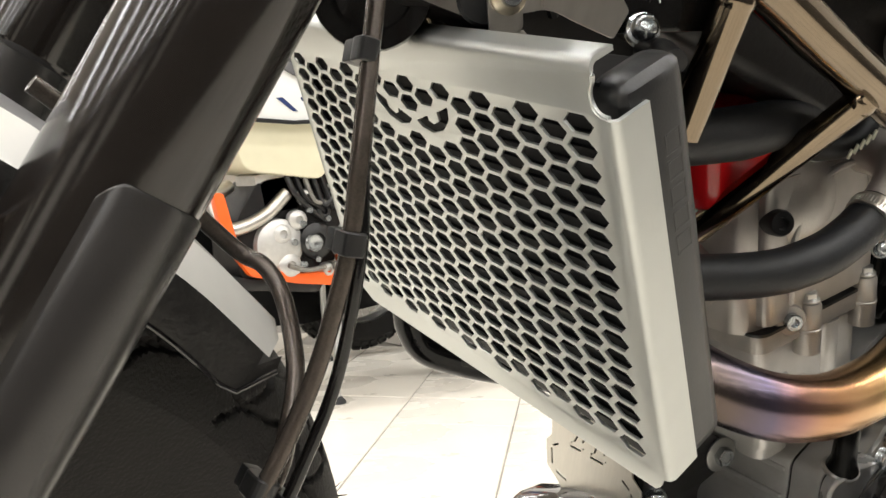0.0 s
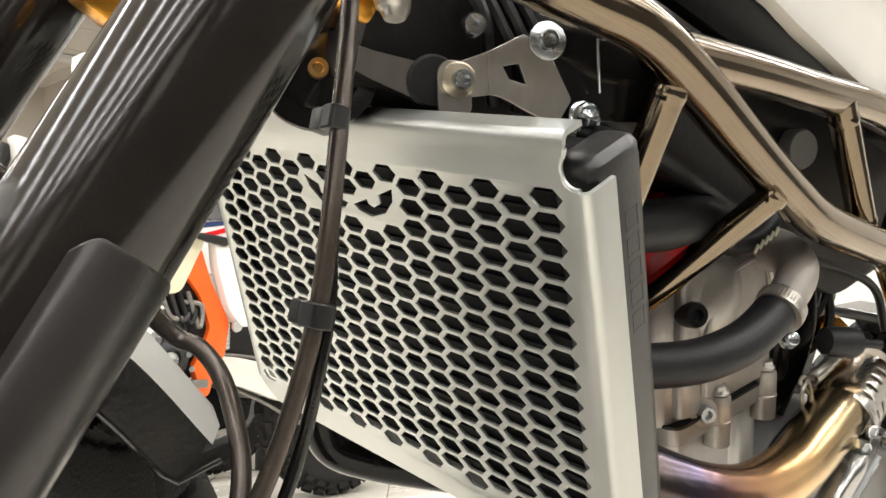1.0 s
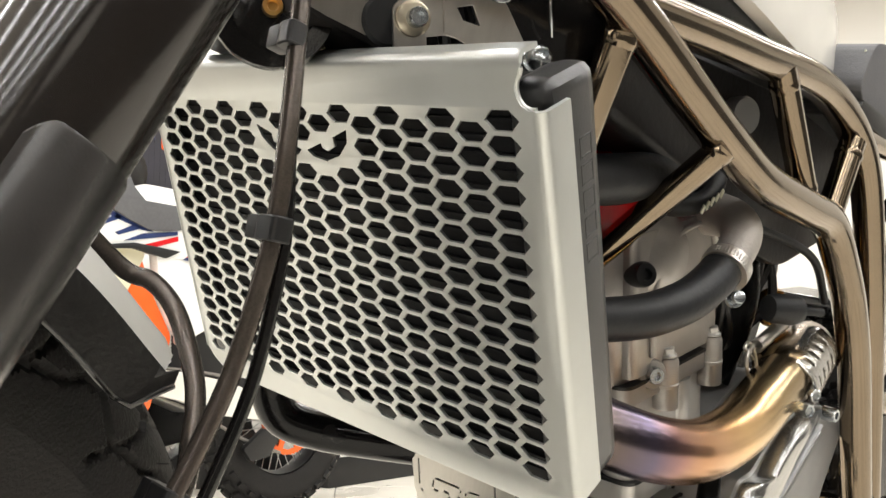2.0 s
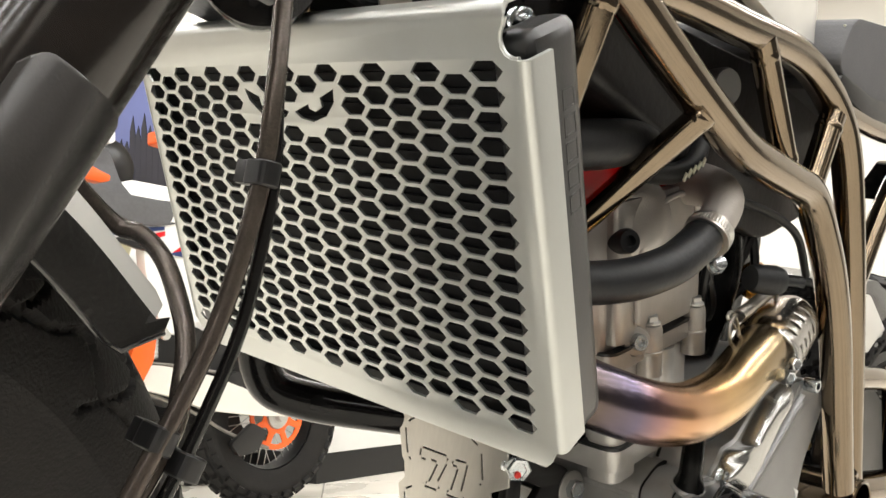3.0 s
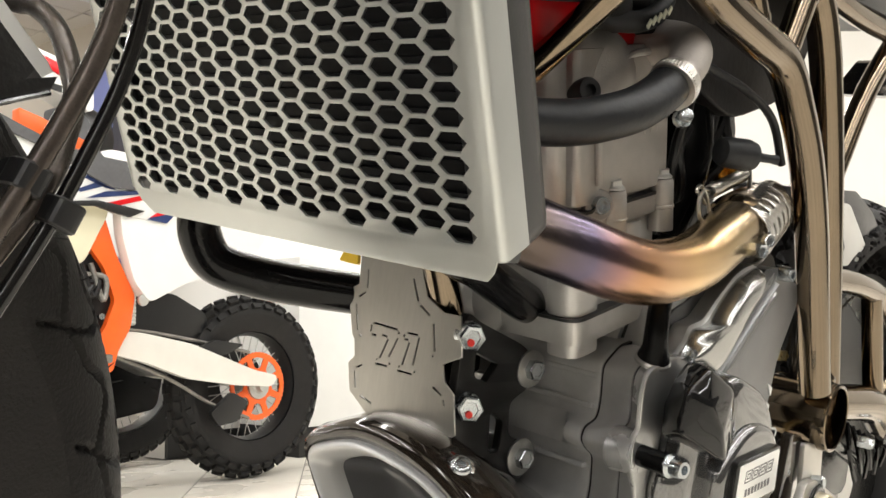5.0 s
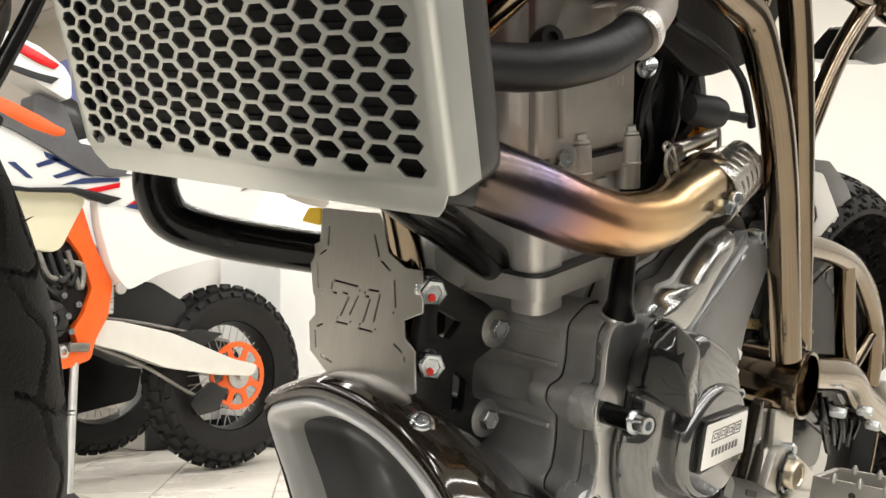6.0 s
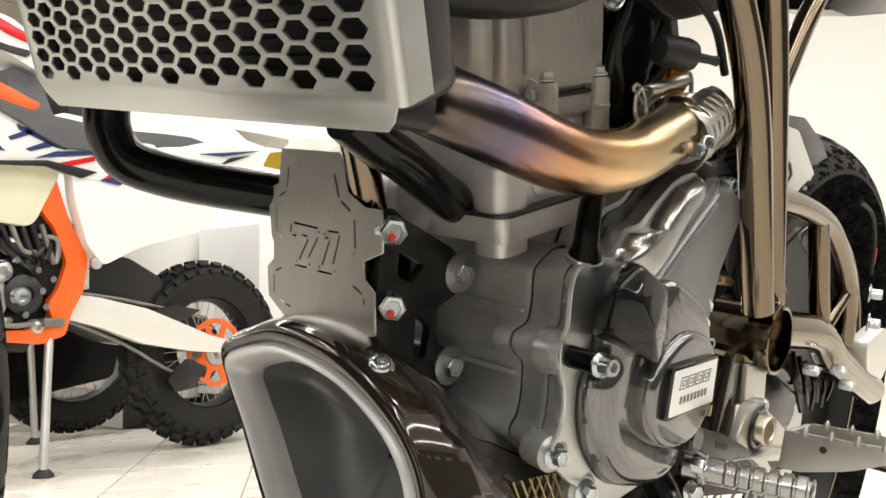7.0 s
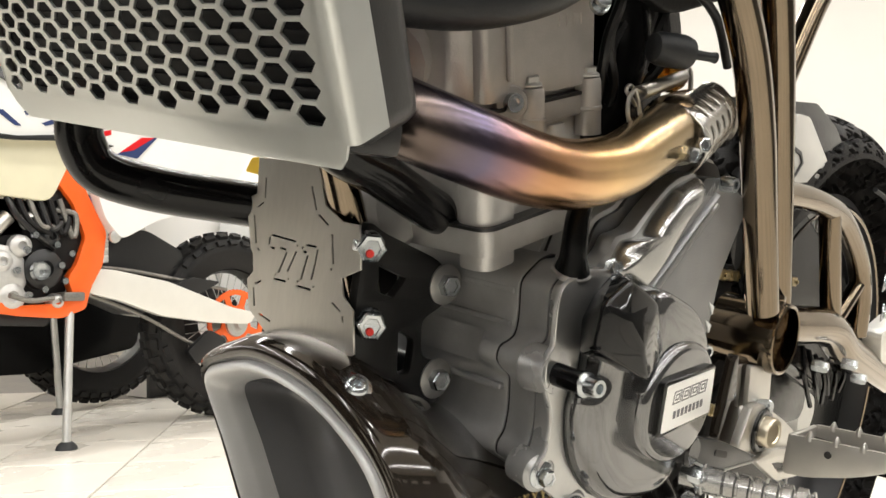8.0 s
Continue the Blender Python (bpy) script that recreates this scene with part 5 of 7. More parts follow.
part("sensor_cap", lathe(bmesh.new(), (0.341, -0.088, 0.5865), (0.83, -0.40, 0.03), [(-0.004, 0), (-0.004, 0.0085), (0.0, 0.0098), (0.016, 0.0103), (0.021, 0.0090), (0.024, 0.0030), (0.037, 0.0028), (0.041, 0.0034), (0.041, 0)], 28), RUBBER, bike, "black rubber sensor cap")
part("gold_cap", lathe(bmesh.new(), (0.420, -0.052, 0.5830), (-0.5, -0.8, 0.1), [(0, 0), (0, 0.014), (0.004, 0.015), (0.009, 0.013), (0.009, 0.006), (0.013, 0.005), (0.013, 0)], 10), GOLD, bike, "gold anodised filter cap")
part("loom_boot", pipe([(0.352, -0.040, 0.650), (0.362, -0.046, 0.615), (0.368, -0.048, 0.590), (0.366, -0.045, 0.560), (0.360, -0.04, 0.530)], 0.017, seg=16), INK, bike, "black rubber loom boot")

# header pipe with spring, clamp and pierced shield
header = empty("exhaust_header")
header.parent = bike
header["label"] = "heat-tinted steel header pipe"
part("pipe", pipe([(0.190, -0.015, 0.552), (0.165, -0.02, 0.543), (0.142, -0.045, 0.532), (0.142, -0.080, 0.523), (0.162, -0.103, 0.515), (0.198, -0.109, 0.509), (0.236, -0.108, 0.508), (0.285, -0.104, 0.515), (0.328, -0.0985, 0.5295), (0.368, -0.0920, 0.5430), (0.420, -0.0805, 0.5530), (0.47, -0.066, 0.557)], 0.0175, radii=[0.0175, 0.0175, 0.0175, 0.0175, 0.0175, 0.0175, 0.0175, 0.0175, 0.0182, 0.0188, 0.0188, 0.0188], seg=32, n=8), PIPE, header)
part("joint_sleeve", pipe([(0.362, -0.0915, 0.5425), (0.366, -0.0910, 0.5437), (0.395, -0.0855, 0.5500), (0.43, -0.0780, 0.5550)], 0.0200, radii=[0.0190, 0.0200, 0.0200, 0.0200], seg=32), PIPE, header, "wider sleeve at the pipe joint")
bm = pipe([(0.372, -0.0915, 0.5393), (0.3735, -0.0912, 0.5399)], 0.0190, seg=32, n=1)
part("band_clamp", bm, STEEL, header)
HA, HD = Vector((0.353, -0.0960, 0.5320)), Vector((0.072, 0.0130, 0.0300)).normalized()
HW = Vector((-0.42, -0.88, 0.16))
HW = (HW - HD * HW.dot(HD)).normalized()
HV = HD.cross(HW)
bm = sheet(arc_corner([(0.010, -0.031), (0.060, -0.031), (0.066, -0.025), (0.066, 0.020), (0.060, 0.026), (0.014, 0.026), (0.006, 0.020), (0.006, -0.025)], 0.004),
           [arc_corner([(0.0035 + 0.0115 * i, v), (0.0075 + 0.0115 * i, v), (0.0093 + 0.0115 * i, v + 0.0095), (0.0053 + 0.0115 * i, v + 0.0095)], 0.0014) for i in range(1, 5) for v in (-0.0235, -0.0085, 0.0065)], 0.0014)
bmesh.ops.subdivide_edges(bm, edges=[e for e in bm.edges if e.calc_length() > 0.006], cuts=3)
bmesh.ops.triangulate(bm, faces=bm.faces)
for v in bm.verts:
    a, rr = v.co.y / 0.0225 + 0.38, 0.0225 + v.co.z
    v.co = HA + HD * v.co.x + (HW * math.cos(a) + HV * math.sin(a)) * rr
part("heat_shield", bm, SHIELD, header, "pierced steel heat shield round the joint")
hexbolt("bolt", (0.336, -0.1170, 0.5280), (-0.4, -0.9, 0), 0.0085, header, 0, 0.010, ZINC)
hexbolt("bolt", (0.357, -0.1165, 0.5350), (-0.4, -0.9, 0), 0.0080, header, 0, 0.004, ZINC)
spring_pts = []
for k in range(241):
    a = k * math.tau / 8
    p = Vector((0.337, -0.0830, 0.5600)).lerp(Vector((0.399, -0.0760, 0.5780)), k / 240)
    u, v, d = basis((0.062, 0.007, 0.018))
    spring_pts.append(p + 0.0040 * (math.cos(a) * u + math.sin(a) * v))
part("spring", pipe(spring_pts, 0.0008, seg=6, n=1), STEEL, header, "steel retaining spring")
part("spring_hook", pipe([(0.339, -0.0830, 0.5605), (0.332, -0.0825, 0.5610), (0.324, -0.0825, 0.5625), (0.3205, -0.083, 0.5590), (0.3250, -0.084, 0.5560), (0.3310, -0.0845, 0.5520)], 0.0013, seg=8), STEEL, header)
part("spring_hook", pipe([(0.326, -0.0850, 0.5610), (0.321, -0.0852, 0.5540), (0.3225, -0.0860, 0.5440), (0.3300, -0.0865, 0.5400), (0.3345, -0.0865, 0.5450), (0.3320, -0.0855, 0.5540), (0.326, -0.0850, 0.5610)], 0.0013, seg=8), STEEL, header)
part("spring_hook", pipe([(0.397, -0.0762, 0.5775), (0.402, -0.0755, 0.5800), (0.4050, -0.0760, 0.5840), (0.4085, -0.0765, 0.5790), (0.4090, -0.0775, 0.5700), (0.4070, -0.079, 0.566)], 0.0016, seg=8), STEEL, header)

# ---- front plate with cut number, mount plate and bolts
PU, PV = Vector((0.06, -1.0, 0.0)).normalized(), Vector((0.0, 0.0, 1.0))
PM = frame_of((0.1812, 0.013, 0.438), PU, PV, PU.cross(PV))


def slit(x0, y0, x1, y1, w=0.0015):
    d = Vector((x1 - x0, y1 - y0)).normalized() * w / 2
    n = Vector((-d.y, d.x))
    a, b = Vector((x0, y0)), Vector((x1, y1))
    return [tuple(a + n), tuple(b + n), tuple(b - n), tuple(a - n)]


def number_slits():
    """The figures 71 drawn as stencilled outlines."""
    seven = [(-0.0272, 0.0142), (-0.0057, 0.0136), (-0.0054, 0.0098), (-0.0110, -0.0045), (-0.0088, -0.0053), (-0.0096, -0.0090), (-0.0213, -0.0092),
             (-0.0210, -0.0066), (-0.0177, -0.0066), (-0.0125, 0.0078), (-0.0193, 0.0085), (-0.0211, 0.0070), (-0.0270, 0.0073)]
    one = [(-0.0006, 0.0131), (0.0098, 0.0135), (0.0078, -0.0055), (0.0102, -0.0060), (0.0094, -0.0096), (-0.0040, -0.0096), (-0.0038, -0.0072),
           (0.0000, -0.0070), (0.0032, 0.0093), (-0.0022, 0.0093)]
    out = []
    for pts in (seven, one):
        for p, q in zip(pts, pts[1:] + pts[:1]):
            p, q = Vector(p), Vector(q)
            g = (q - p).normalized() * 0.0011
            out.append(slit(*(p + g), *(q - g), 0.0016))
    return out


plate_out = [(-0.043, 0.0547), (0.0004, 0.0565), (0.0045, 0.0519), (0.0111, 0.0360), (0.0243, 0.0292), (0.0363, 0.0294), (0.0408, 0.0074), (0.0287, 0.0009),
             (0.0315, -0.0087), (0.0392, -0.0143), (0.0439, -0.0358), (0.0420, -0.0373), (-0.0197, -0.0405), (-0.0369, -0.0293), (-0.0410, -0.0132),
             (-0.0368, -0.0082), (-0.0388, 0.0015), (-0.0412, 0.0045), (-0.0459, 0.0198), (-0.0496, 0.0298), (-0.0412, 0.0348)]
plate_slits = number_slits()
for pts in (((-0.036, 0.046), (-0.0343, 0.0318), (-0.0414, 0.0264)), ((-0.0421, 0.0241), (-0.0369, 0.0061), (-0.0328, 0.003)), ((-0.0288, -0.0113), (-0.0356, -0.0156), (-0.0324, -0.0284)),
            ((-0.0297, -0.0301), (-0.0174, -0.0334)), ((-0.0011, 0.0459), (0.0058, 0.0313), (0.0161, 0.0253)), ((0.0181, 0.0232), (0.0224, 0.0053), (0.0197, 0.0022)),
            ((0.0231, -0.0124), (0.0322, -0.0172), (0.0343, -0.0231))):
    for p, q in zip(pts, pts[1:]):
        p, q = Vector(p), Vector(q)
        g = (q - p).normalized() * 0.0013
        plate_slits.append(slit(*(p + g), *(q - g), 0.0016))
front_plate = part("number_plate_shield", moved(sheet(plate_out, plate_slits, 0.0014, 0.0002), PM), PLATE, bike, "brushed steel shield plate cut with the number 71", False)
# added black sheet that stands in for the shade seen through the slits
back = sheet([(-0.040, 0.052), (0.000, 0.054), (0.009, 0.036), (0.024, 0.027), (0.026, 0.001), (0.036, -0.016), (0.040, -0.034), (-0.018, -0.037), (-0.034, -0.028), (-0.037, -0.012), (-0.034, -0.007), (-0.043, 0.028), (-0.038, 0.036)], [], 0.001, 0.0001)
part("shade_backing", moved(moved(back, PM), Matrix.Translation((0.0030, 0, 0))), INK, front_plate, "added black sheet, dark as the shade behind the cut-outs", False)
part("wing", loft([[(0.196, 0.1236, 0.5010), (0.197, 0.1103, 0.4950)], [(0.196, 0.0949, 0.5000), (0.197, 0.0930, 0.4925)], [(0.186, 0.0600, 0.4985), (0.1835, 0.0570, 0.4920)]], False), PLATE, front_plate, "bent steel wing at the plate's head")
part("yellow_tag", prism(bmesh.new(), arc_corner([(0.0945, 0.4800), (0.1130, 0.4806), (0.1080, 0.4900), (0.0963, 0.4915)], 0.002), 0.214, 0.217, "x", 0.0008, 1), YELLOW, bike, "yellow plastic tag behind the plate")
# the plate's head leans back in a shallow bend
HEADBEND = [(0.0, 0.0, 0.0), (0.004, 0.0, 0.0035), (0.017, 0.0, 0.0085)]
rows = [[PM @ Vector((u, v, 0)) + Vector((dx, 0, dz)) for u, v in ((-0.0428, 0.0545), (0.0002, 0.0563))] for dx, _, dz in HEADBEND]
bm = loft(rows, False)
bmesh.ops.solidify(bm, geom=bm.faces, thickness=0.0020)
part("plate_head", bm, PLATE, front_plate, "bent-back upper edge")
MOUNT = [(0.1885, 0.470), (0.200, 0.464), (0.246, 0.450), (0.262, 0.440), (0.259, 0.425), (0.240, 0.416), (0.244, 0.394), (0.266, 0.388), (0.268, 0.368), (0.248, 0.362), (0.22, 0.376), (0.190, 0.400), (0.188, 0.43)]
bm = sheet(arc_corner(MOUNT, 0.006), [arc_corner([(0.2, 0.448), (0.225, 0.440), (0.215, 0.428), (0.202, 0.432)], 0.003), arc_corner([(0.222, 0.412), (0.238, 0.405), (0.238, 0.385), (0.226, 0.385)], 0.004)], 0.006, 0.0008)
part("engine_mount", moved(bm, Matrix(((1, 0, 0, 0), (0, 0, -1, -0.021), (0, 1, 0, 0), (0, 0, 0, 1)))), MOUNTBLACK, bike, "black engine mount plate")
bm = sheet(arc_corner(MOUNT, 0.006), [], 0.006, 0.0008)
part("engine_mount", moved(bm, Matrix(((1, 0, 0, 0.016), (0, 0, -1, 0.03), (0, 1, 0, 0), (0, 0, 0, 1)))), MOUNTBLACK, bike, "black engine mount plate")
for p in ((0.1900, -0.0245, 0.4572), (0.1965, -0.0255, 0.4167)):
    b = hexbolt("mount_bolt", p, (-0.55, -0.83, 0), 0.0136, bike, 0.0086, 0.0075, ZINC, "zinc hex bolt with a red paint mark")
    part("paint_mark", lathe(bmesh.new(), Vector(p) + Vector((-0.55, -0.83, 0)).normalized() * 0.0096 + Vector((-0.001, 0.0, -0.0028)), (-0.55, -0.83, 0), [(0, 0), (0, 0.0022), (0.0006, 0.0018), (0.0006, 0)], 10), REDDOT, b)
for p in ((0.2550, -0.0246, 0.4362), (0.2582, -0.0246, 0.3810)):
    part("mount_boss", lathe(bmesh.new(), Vector(p) + Vector((0, 0.012, 0)), (0, -1, 0), [(0, 0), (0, 0.0100), (0.012, 0.0100), (0.012, 0)], 32), MOUNTBLACK, bike)
    part("washer", lathe(bmesh.new(), p, (-0.12, -0.99, 0), [(0, 0), (0, 0.0118), (0.0016, 0.0118), (0.0019, 0.0114), (0.0019, 0)], 32), WASHER, bike, "large round washer")
    hexbolt("mount_bolt", Vector(p) + Vector((0, -0.0015, 0)), (-0.2, -0.97, 0), 0.0112, bike, 0.0, 0.0062, ZINC, "zinc hex bolt on a large round washer")
part("front_hose", pipe([(0.104, 0.125, 0.535), (0.108, 0.126, 0.503), (0.111, 0.125, 0.487), (0.120, 0.119, 0.473), (0.139, 0.105, 0.4675), (0.165, 0.085, 0.4655), (0.205, 0.05, 0.465)], 0.0128, seg=28, n=8), HOSE, bike, "shiny black lower coolant hose")
part("lower_hose", pipe([(0.140, -0.03, 0.510), (0.164, -0.03, 0.501), (0.182, -0.03, 0.496), (0.203, -0.03, 0.488), (0.228, -0.03, 0.479), (0.250, -0.025, 0.474)], 0.0118, seg=24), HOSE, bike, "shiny black bent hose")
part("hose_bracket", box(bmesh.new(), (0.104, -0.09, 0.513), (0.030, 0.03, 0.016), None, 0.004), BLACK, bike, "black plastic radiator foot")
part("starter_housing", cyl(bmesh.new(), (0.225, 0.06, 0.46), (0.225, -0.01, 0.475), 0.022), CAST, engine)

# ---- belly scoop
cowl = empty("belly_scoop")
cowl.parent = bike
cowl["label"] = "dark bronze gloss belly scoop with a silver lip"
LIPO = [(0.064, 0.379), (0.046, 0.390), (0.018, 0.4005), (-0.014, 0.3995), (-0.044, 0.391), (-0.078, 0.371), (-0.097, 0.346), (-0.102, 0.315), (-0.095, 0.280), (-0.060, 0.255), (-0.005, 0.250), (0.012, 0.28), (0.030, 0.312), (0.045, 0.339), (0.058, 0.362)]


MOUTH = [(0.061, 0.371), (0.046, 0.380), (0.020, 0.3875), (-0.012, 0.3860), (-0.039, 0.379), (-0.068, 0.362), (-0.084, 0.341), (-0.088, 0.315), (-0.082, 0.285), (-0.053, 0.262), (-0.005, 0.257), (0.010, 0.283), (0.027, 0.312), (0.042, 0.338), (0.055, 0.357)]
lo = round_outline(LIPO, 4)
li = round_outline(MOUTH, 4)


def scoop(s, x, dz=0.0, dx=0.0, ring=lo):
    cy, cz = -0.012, 0.325
    return [(x + dx * (z - 0.40), cy + (y - cy) * s, cz + (z - cz) * s + dz) for y, z in ring]


def between(k):
    return [(a[0] + (b[0] - a[0]) * k, a[1] + (b[1] - a[1]) * k) for a, b in zip(li, lo)]



part("shell", loft([scoop(1.0, 0.1600, 0, -0.12, li), scoop(1.0, 0.1575, 0, -0.12, between(0.2)), scoop(1.0, 0.1568, 0, -0.12, between(0.45)), scoop(1.0, 0.1578, 0, -0.12, between(0.7)), scoop(1.0, 0.1606, 0, -0.12, between(0.9)), scoop(1.01, 0.1645, 0, -0.12), scoop(1.03, 0.170, 0, -0.12), scoop(1.05, 0.185, 0, -0.1), scoop(1.03, 0.215, -0.012), scoop(0.98, 0.255, -0.028), scoop(0.92, 0.31, -0.046), scoop(0.85, 0.38, -0.062), scoop(0.7, 0.46, -0.075)]), COWL, cowl)
mouth = []
for k in range(12):                  # a broad, slightly crowned ring
    a = k / 11
    mouth.append(scoop(1.0 - 0.15 * a, 0.160 - 0.004 * math.sin(min(1.0, a * 1.3) * math.pi) + 0.009 * a ** 3.0, 0, -0.12, li))
for k in range(1, 9):                # then a short turn into the throat
    a = k / 8
    mouth.append(scoop(0.85 - 0.12 * a ** 1.3, 0.169 + 0.042 * a ** 0.7, 0, -0.12 + 0.07 * a, li))
part("lip", loft(mouth[:13]), LIP, cowl, "soft silver-grey rolled scoop lip")
part("throat", loft(mouth[12:] + [scoop(0.62, 0.220, 0, -0.03, li), scoop(0.40, 0.228, 0, 0, li), scoop(0.2, 0.232, 0, 0, li), scoop(0.02, 0.233, 0, 0, li)]), COWL_IN, cowl, "dark gloss scoop throat")
part("screw", lathe(bmesh.new(), (0.1705, -0.0482, 0.3902), (-0.45, -0.55, 0.7), [(-0.004, 0), (-0.004, 0.0078), (0.0006, 0.0078), (0.0010, 0.0060), (0.0030, 0.0052), (0.0042, 0.0035), (0.0042, 0.0022), (0.0022, 0.0020), (0.0022, 0)], 24), ZINC, cowl, "zinc dome screw")

# side vent with brass mesh
vent = empty("side_vent")
vent.parent = bike
vent["label"] = "brass mesh vent in the scoop's flank"
for k in range(11):
    for s in (1, -1):
        p = Vector((0.245 + 0.008 * k, -0.098, 0.312))
        part("mesh_wire", pipe([p, p + Vector((s * 0.014, 0.004, 0.022))], 0.0008, seg=5, n=1), CHAIN, vent, "", False)

# ---- rear: wheel, swingarm, chain, pedal
rear = wheel_tyre("rear_wheel", (0.835, 0.0, 0.295), 0.308, 0.135, bike, 50, "black block-tread rear tyre on a spoked wheel", BLACK, 1, 0.084, 0.0075, TYRE_CUT, True)
part("wheel_pinstripe", lathe(bmesh.new(), (0.835, -0.0475, 0.295), (0, 1, 0), [(0, 0.213), (-0.001, 0.216), (0.001, 0.216)], 64), FRAME, rear, "bronze rim edge")
part("rear_hugger", prism(bmesh.new(), arc_corner([(0.630, 0.582), (0.6613, 0.5825), (0.7240, 0.5488), (0.7095, 0.5300), (0.6530, 0.5250), (0.630, 0.545)], 0.006), -0.064, -0.030, "y", 0.004, 3), SILVER, bike, "silver rear mudguard with a black hexagon mark")
part("hugger_top", prism(bmesh.new(), arc_corner([(0.615, 0.590), (0.6833, 0.5965), (0.7396, 0.5820), (0.7650, 0.5690), (0.7408, 0.5478), (0.7240, 0.5500), (0.6613, 0.5835), (0.62, 0.580)], 0.006), -0.060, 0.030, "y", 0.005, 3), SMOKED, bike, "grey rear mudguard crown")
part("hugger_mark", moved(sheet([(0.634, 0.555), (0.652, 0.552), (0.661, 0.543), (0.648, 0.530), (0.634, 0.527)], [[(0.637, 0.5515), (0.650, 0.549), (0.657, 0.543), (0.647, 0.533), (0.637, 0.5305)]], 0.001, 0.0001), Matrix(((1, 0, 0, 0), (0, 0, -1, -0.0648), (0, 1, 0, 0), (0, 0, 0, 1)))), BLACK, bike)
swing = empty("swingarm")
swing.parent = bike
swing["label"] = "bronze tube swingarm"
part("top_tube", pipe([(0.535, -0.098, 0.515), (0.60, -0.1, 0.513), (0.66, -0.1, 0.505), (0.70, -0.1, 0.489), (0.742, -0.1, 0.463), (0.768, -0.1, 0.43), (0.775, -0.1, 0.395)], 0.0100, seg=18), FRAME, swing)
part("upright_tube", pipe([(0.642, -0.1, 0.508), (0.70, -0.1, 0.405)], 0.009, n=1), FRAME, swing)
part("upright_tube", pipe([(0.705, -0.1, 0.410), (0.762, -0.1, 0.450)], 0.007, n=1), FRAME, swing)
part("lower_beam", pipe([(0.56, -0.09, 0.412), (0.62, -0.095, 0.411), (0.69, -0.1, 0.406), (0.745, -0.1, 0.384), (0.83, -0.1, 0.360), (0.90, -0.1, 0.342)], 0.0160, seg=24, n=6), FRAME, swing)
for p in ((0.700, -0.115, 0.378), (0.735, -0.115, 0.362), (0.64, -0.11, 0.38)):
    hexbolt("bolt", p, (0, -1, 0), 0.009, swing, 0, 0.012, ZINC)
for x, z in ((0.788, 0.447), (0.800, 0.418)):
    hexbolt("bolt", (x, -0.112, z), (0.3, -0.95, 0), 0.010, swing, 0.009, 0.010, ZINC)
part("brake_line", pipe([(0.735, -0.105, 0.53), (0.765, -0.108, 0.522), (0.79, -0.108, 0.50), (0.80, -0.108, 0.465)], 0.0022, seg=8), RUBBER, bike, "thin black line with a red tag")
part("line_tag", box(bmesh.new(), (0.799, -0.108, 0.482), (0.006, 0.003, 0.018), None, 0.0008), REDDOT, bike, "red tag")
part("axle_adjuster", prism(bmesh.new(), arc_corner([(0.8000, 0.3985), (0.853, 0.4129), (0.8978, 0.404), (0.9016, 0.3887), (0.8797, 0.3566), (0.815, 0.3695)], 0.010), -0.116, -0.098, "y", 0.006, 3), PALE, bike, "silver axle adjuster block")
part("link_rod", pipe([(0.60, -0.09, 0.385), (0.70, -0.09, 0.352)], 0.006, n=1), SATIN, bike)
part("link_mass", box(bmesh.new(), (0.66, -0.05, 0.345), (0.16, 0.06, 0.07), None, 0.012), INK, bike, "black suspension linkage")


def chain_run(p0, p1, n):
    """A run of roller chain links."""
    c = empty("drive_chain")
    c.parent = bike
    c["label"] = "gold drive chain"
    p0, p1 = Vector(p0), Vector(p1)
    d = (p1 - p0) / n
    mesh = None
    for k in range(n):
        m = frame_of(p0 + d * (k + 0.5), d.normalized(), Vector((0, 0, 1)), Vector((0, -1, 0)))
        if mesh is None:
            L = d.length
            bm = sheet(arc_corner([(-L * 0.62, -0.0045), (0, -0.003), (L * 0.62, -0.0045), (L * 0.62, 0.0045), (0, 0.003), (-L * 0.62, 0.0045)], 0.003), [], 0.0035, 0.0005)
            lathe(bm, (L * 0.5, 0, -0.004), (0, 0, 1), [(0, 0), (0, 0.0018), (0.0075, 0.0018), (0.0075, 0)], 8)
            o = part("link", bm, CHAIN, c)
            mesh = o.data
        else:
            o = new("link", mesh)
            o.parent = c
        q = m.copy()
        q.translation = m.translation * K
        o.matrix_local = q
    return c


chain_run((0.52, -0.055, 0.447), (0.72, -0.055, 0.437), 15)
chain_run((0.40, -0.075, 0.362), (0.60, -0.075, 0.335), 15)
part("frame_tab", prism(bmesh.new(), arc_corner([(0.5069, 0.3900), (0.5480, 0.3850), (0.5572, 0.3520), (0.5140, 0.3560)], 0.004), -0.1105, -0.1065, "y", 0.0012, 2), PEG, bike, "steel strap under the pivot")
part("stand_arm", prism(bmesh.new(), arc_corner([(0.4900, 0.3980), (0.5130, 0.3940), (0.5230, 0.3576), (0.5109, 0.3279), (0.4819, 0.3358)], 0.005), -0.1055, -0.098, "y", 0.002, 2), COWL, bike, "dark bronze bracket arm under the pivot")
part("peg_bracket", prism(bmesh.new(), arc_corner([(0.4896, 0.3330), (0.5031, 0.3617), (0.5214, 0.3622), (0.5708, 0.3441), (0.6000, 0.3310), (0.6050, 0.3120), (0.5880, 0.3060), (0.5223, 0.3236)], 0.005), -0.118, -0.111, "y", 0.002, 2), PEG, bike, "cast foot-peg bracket")
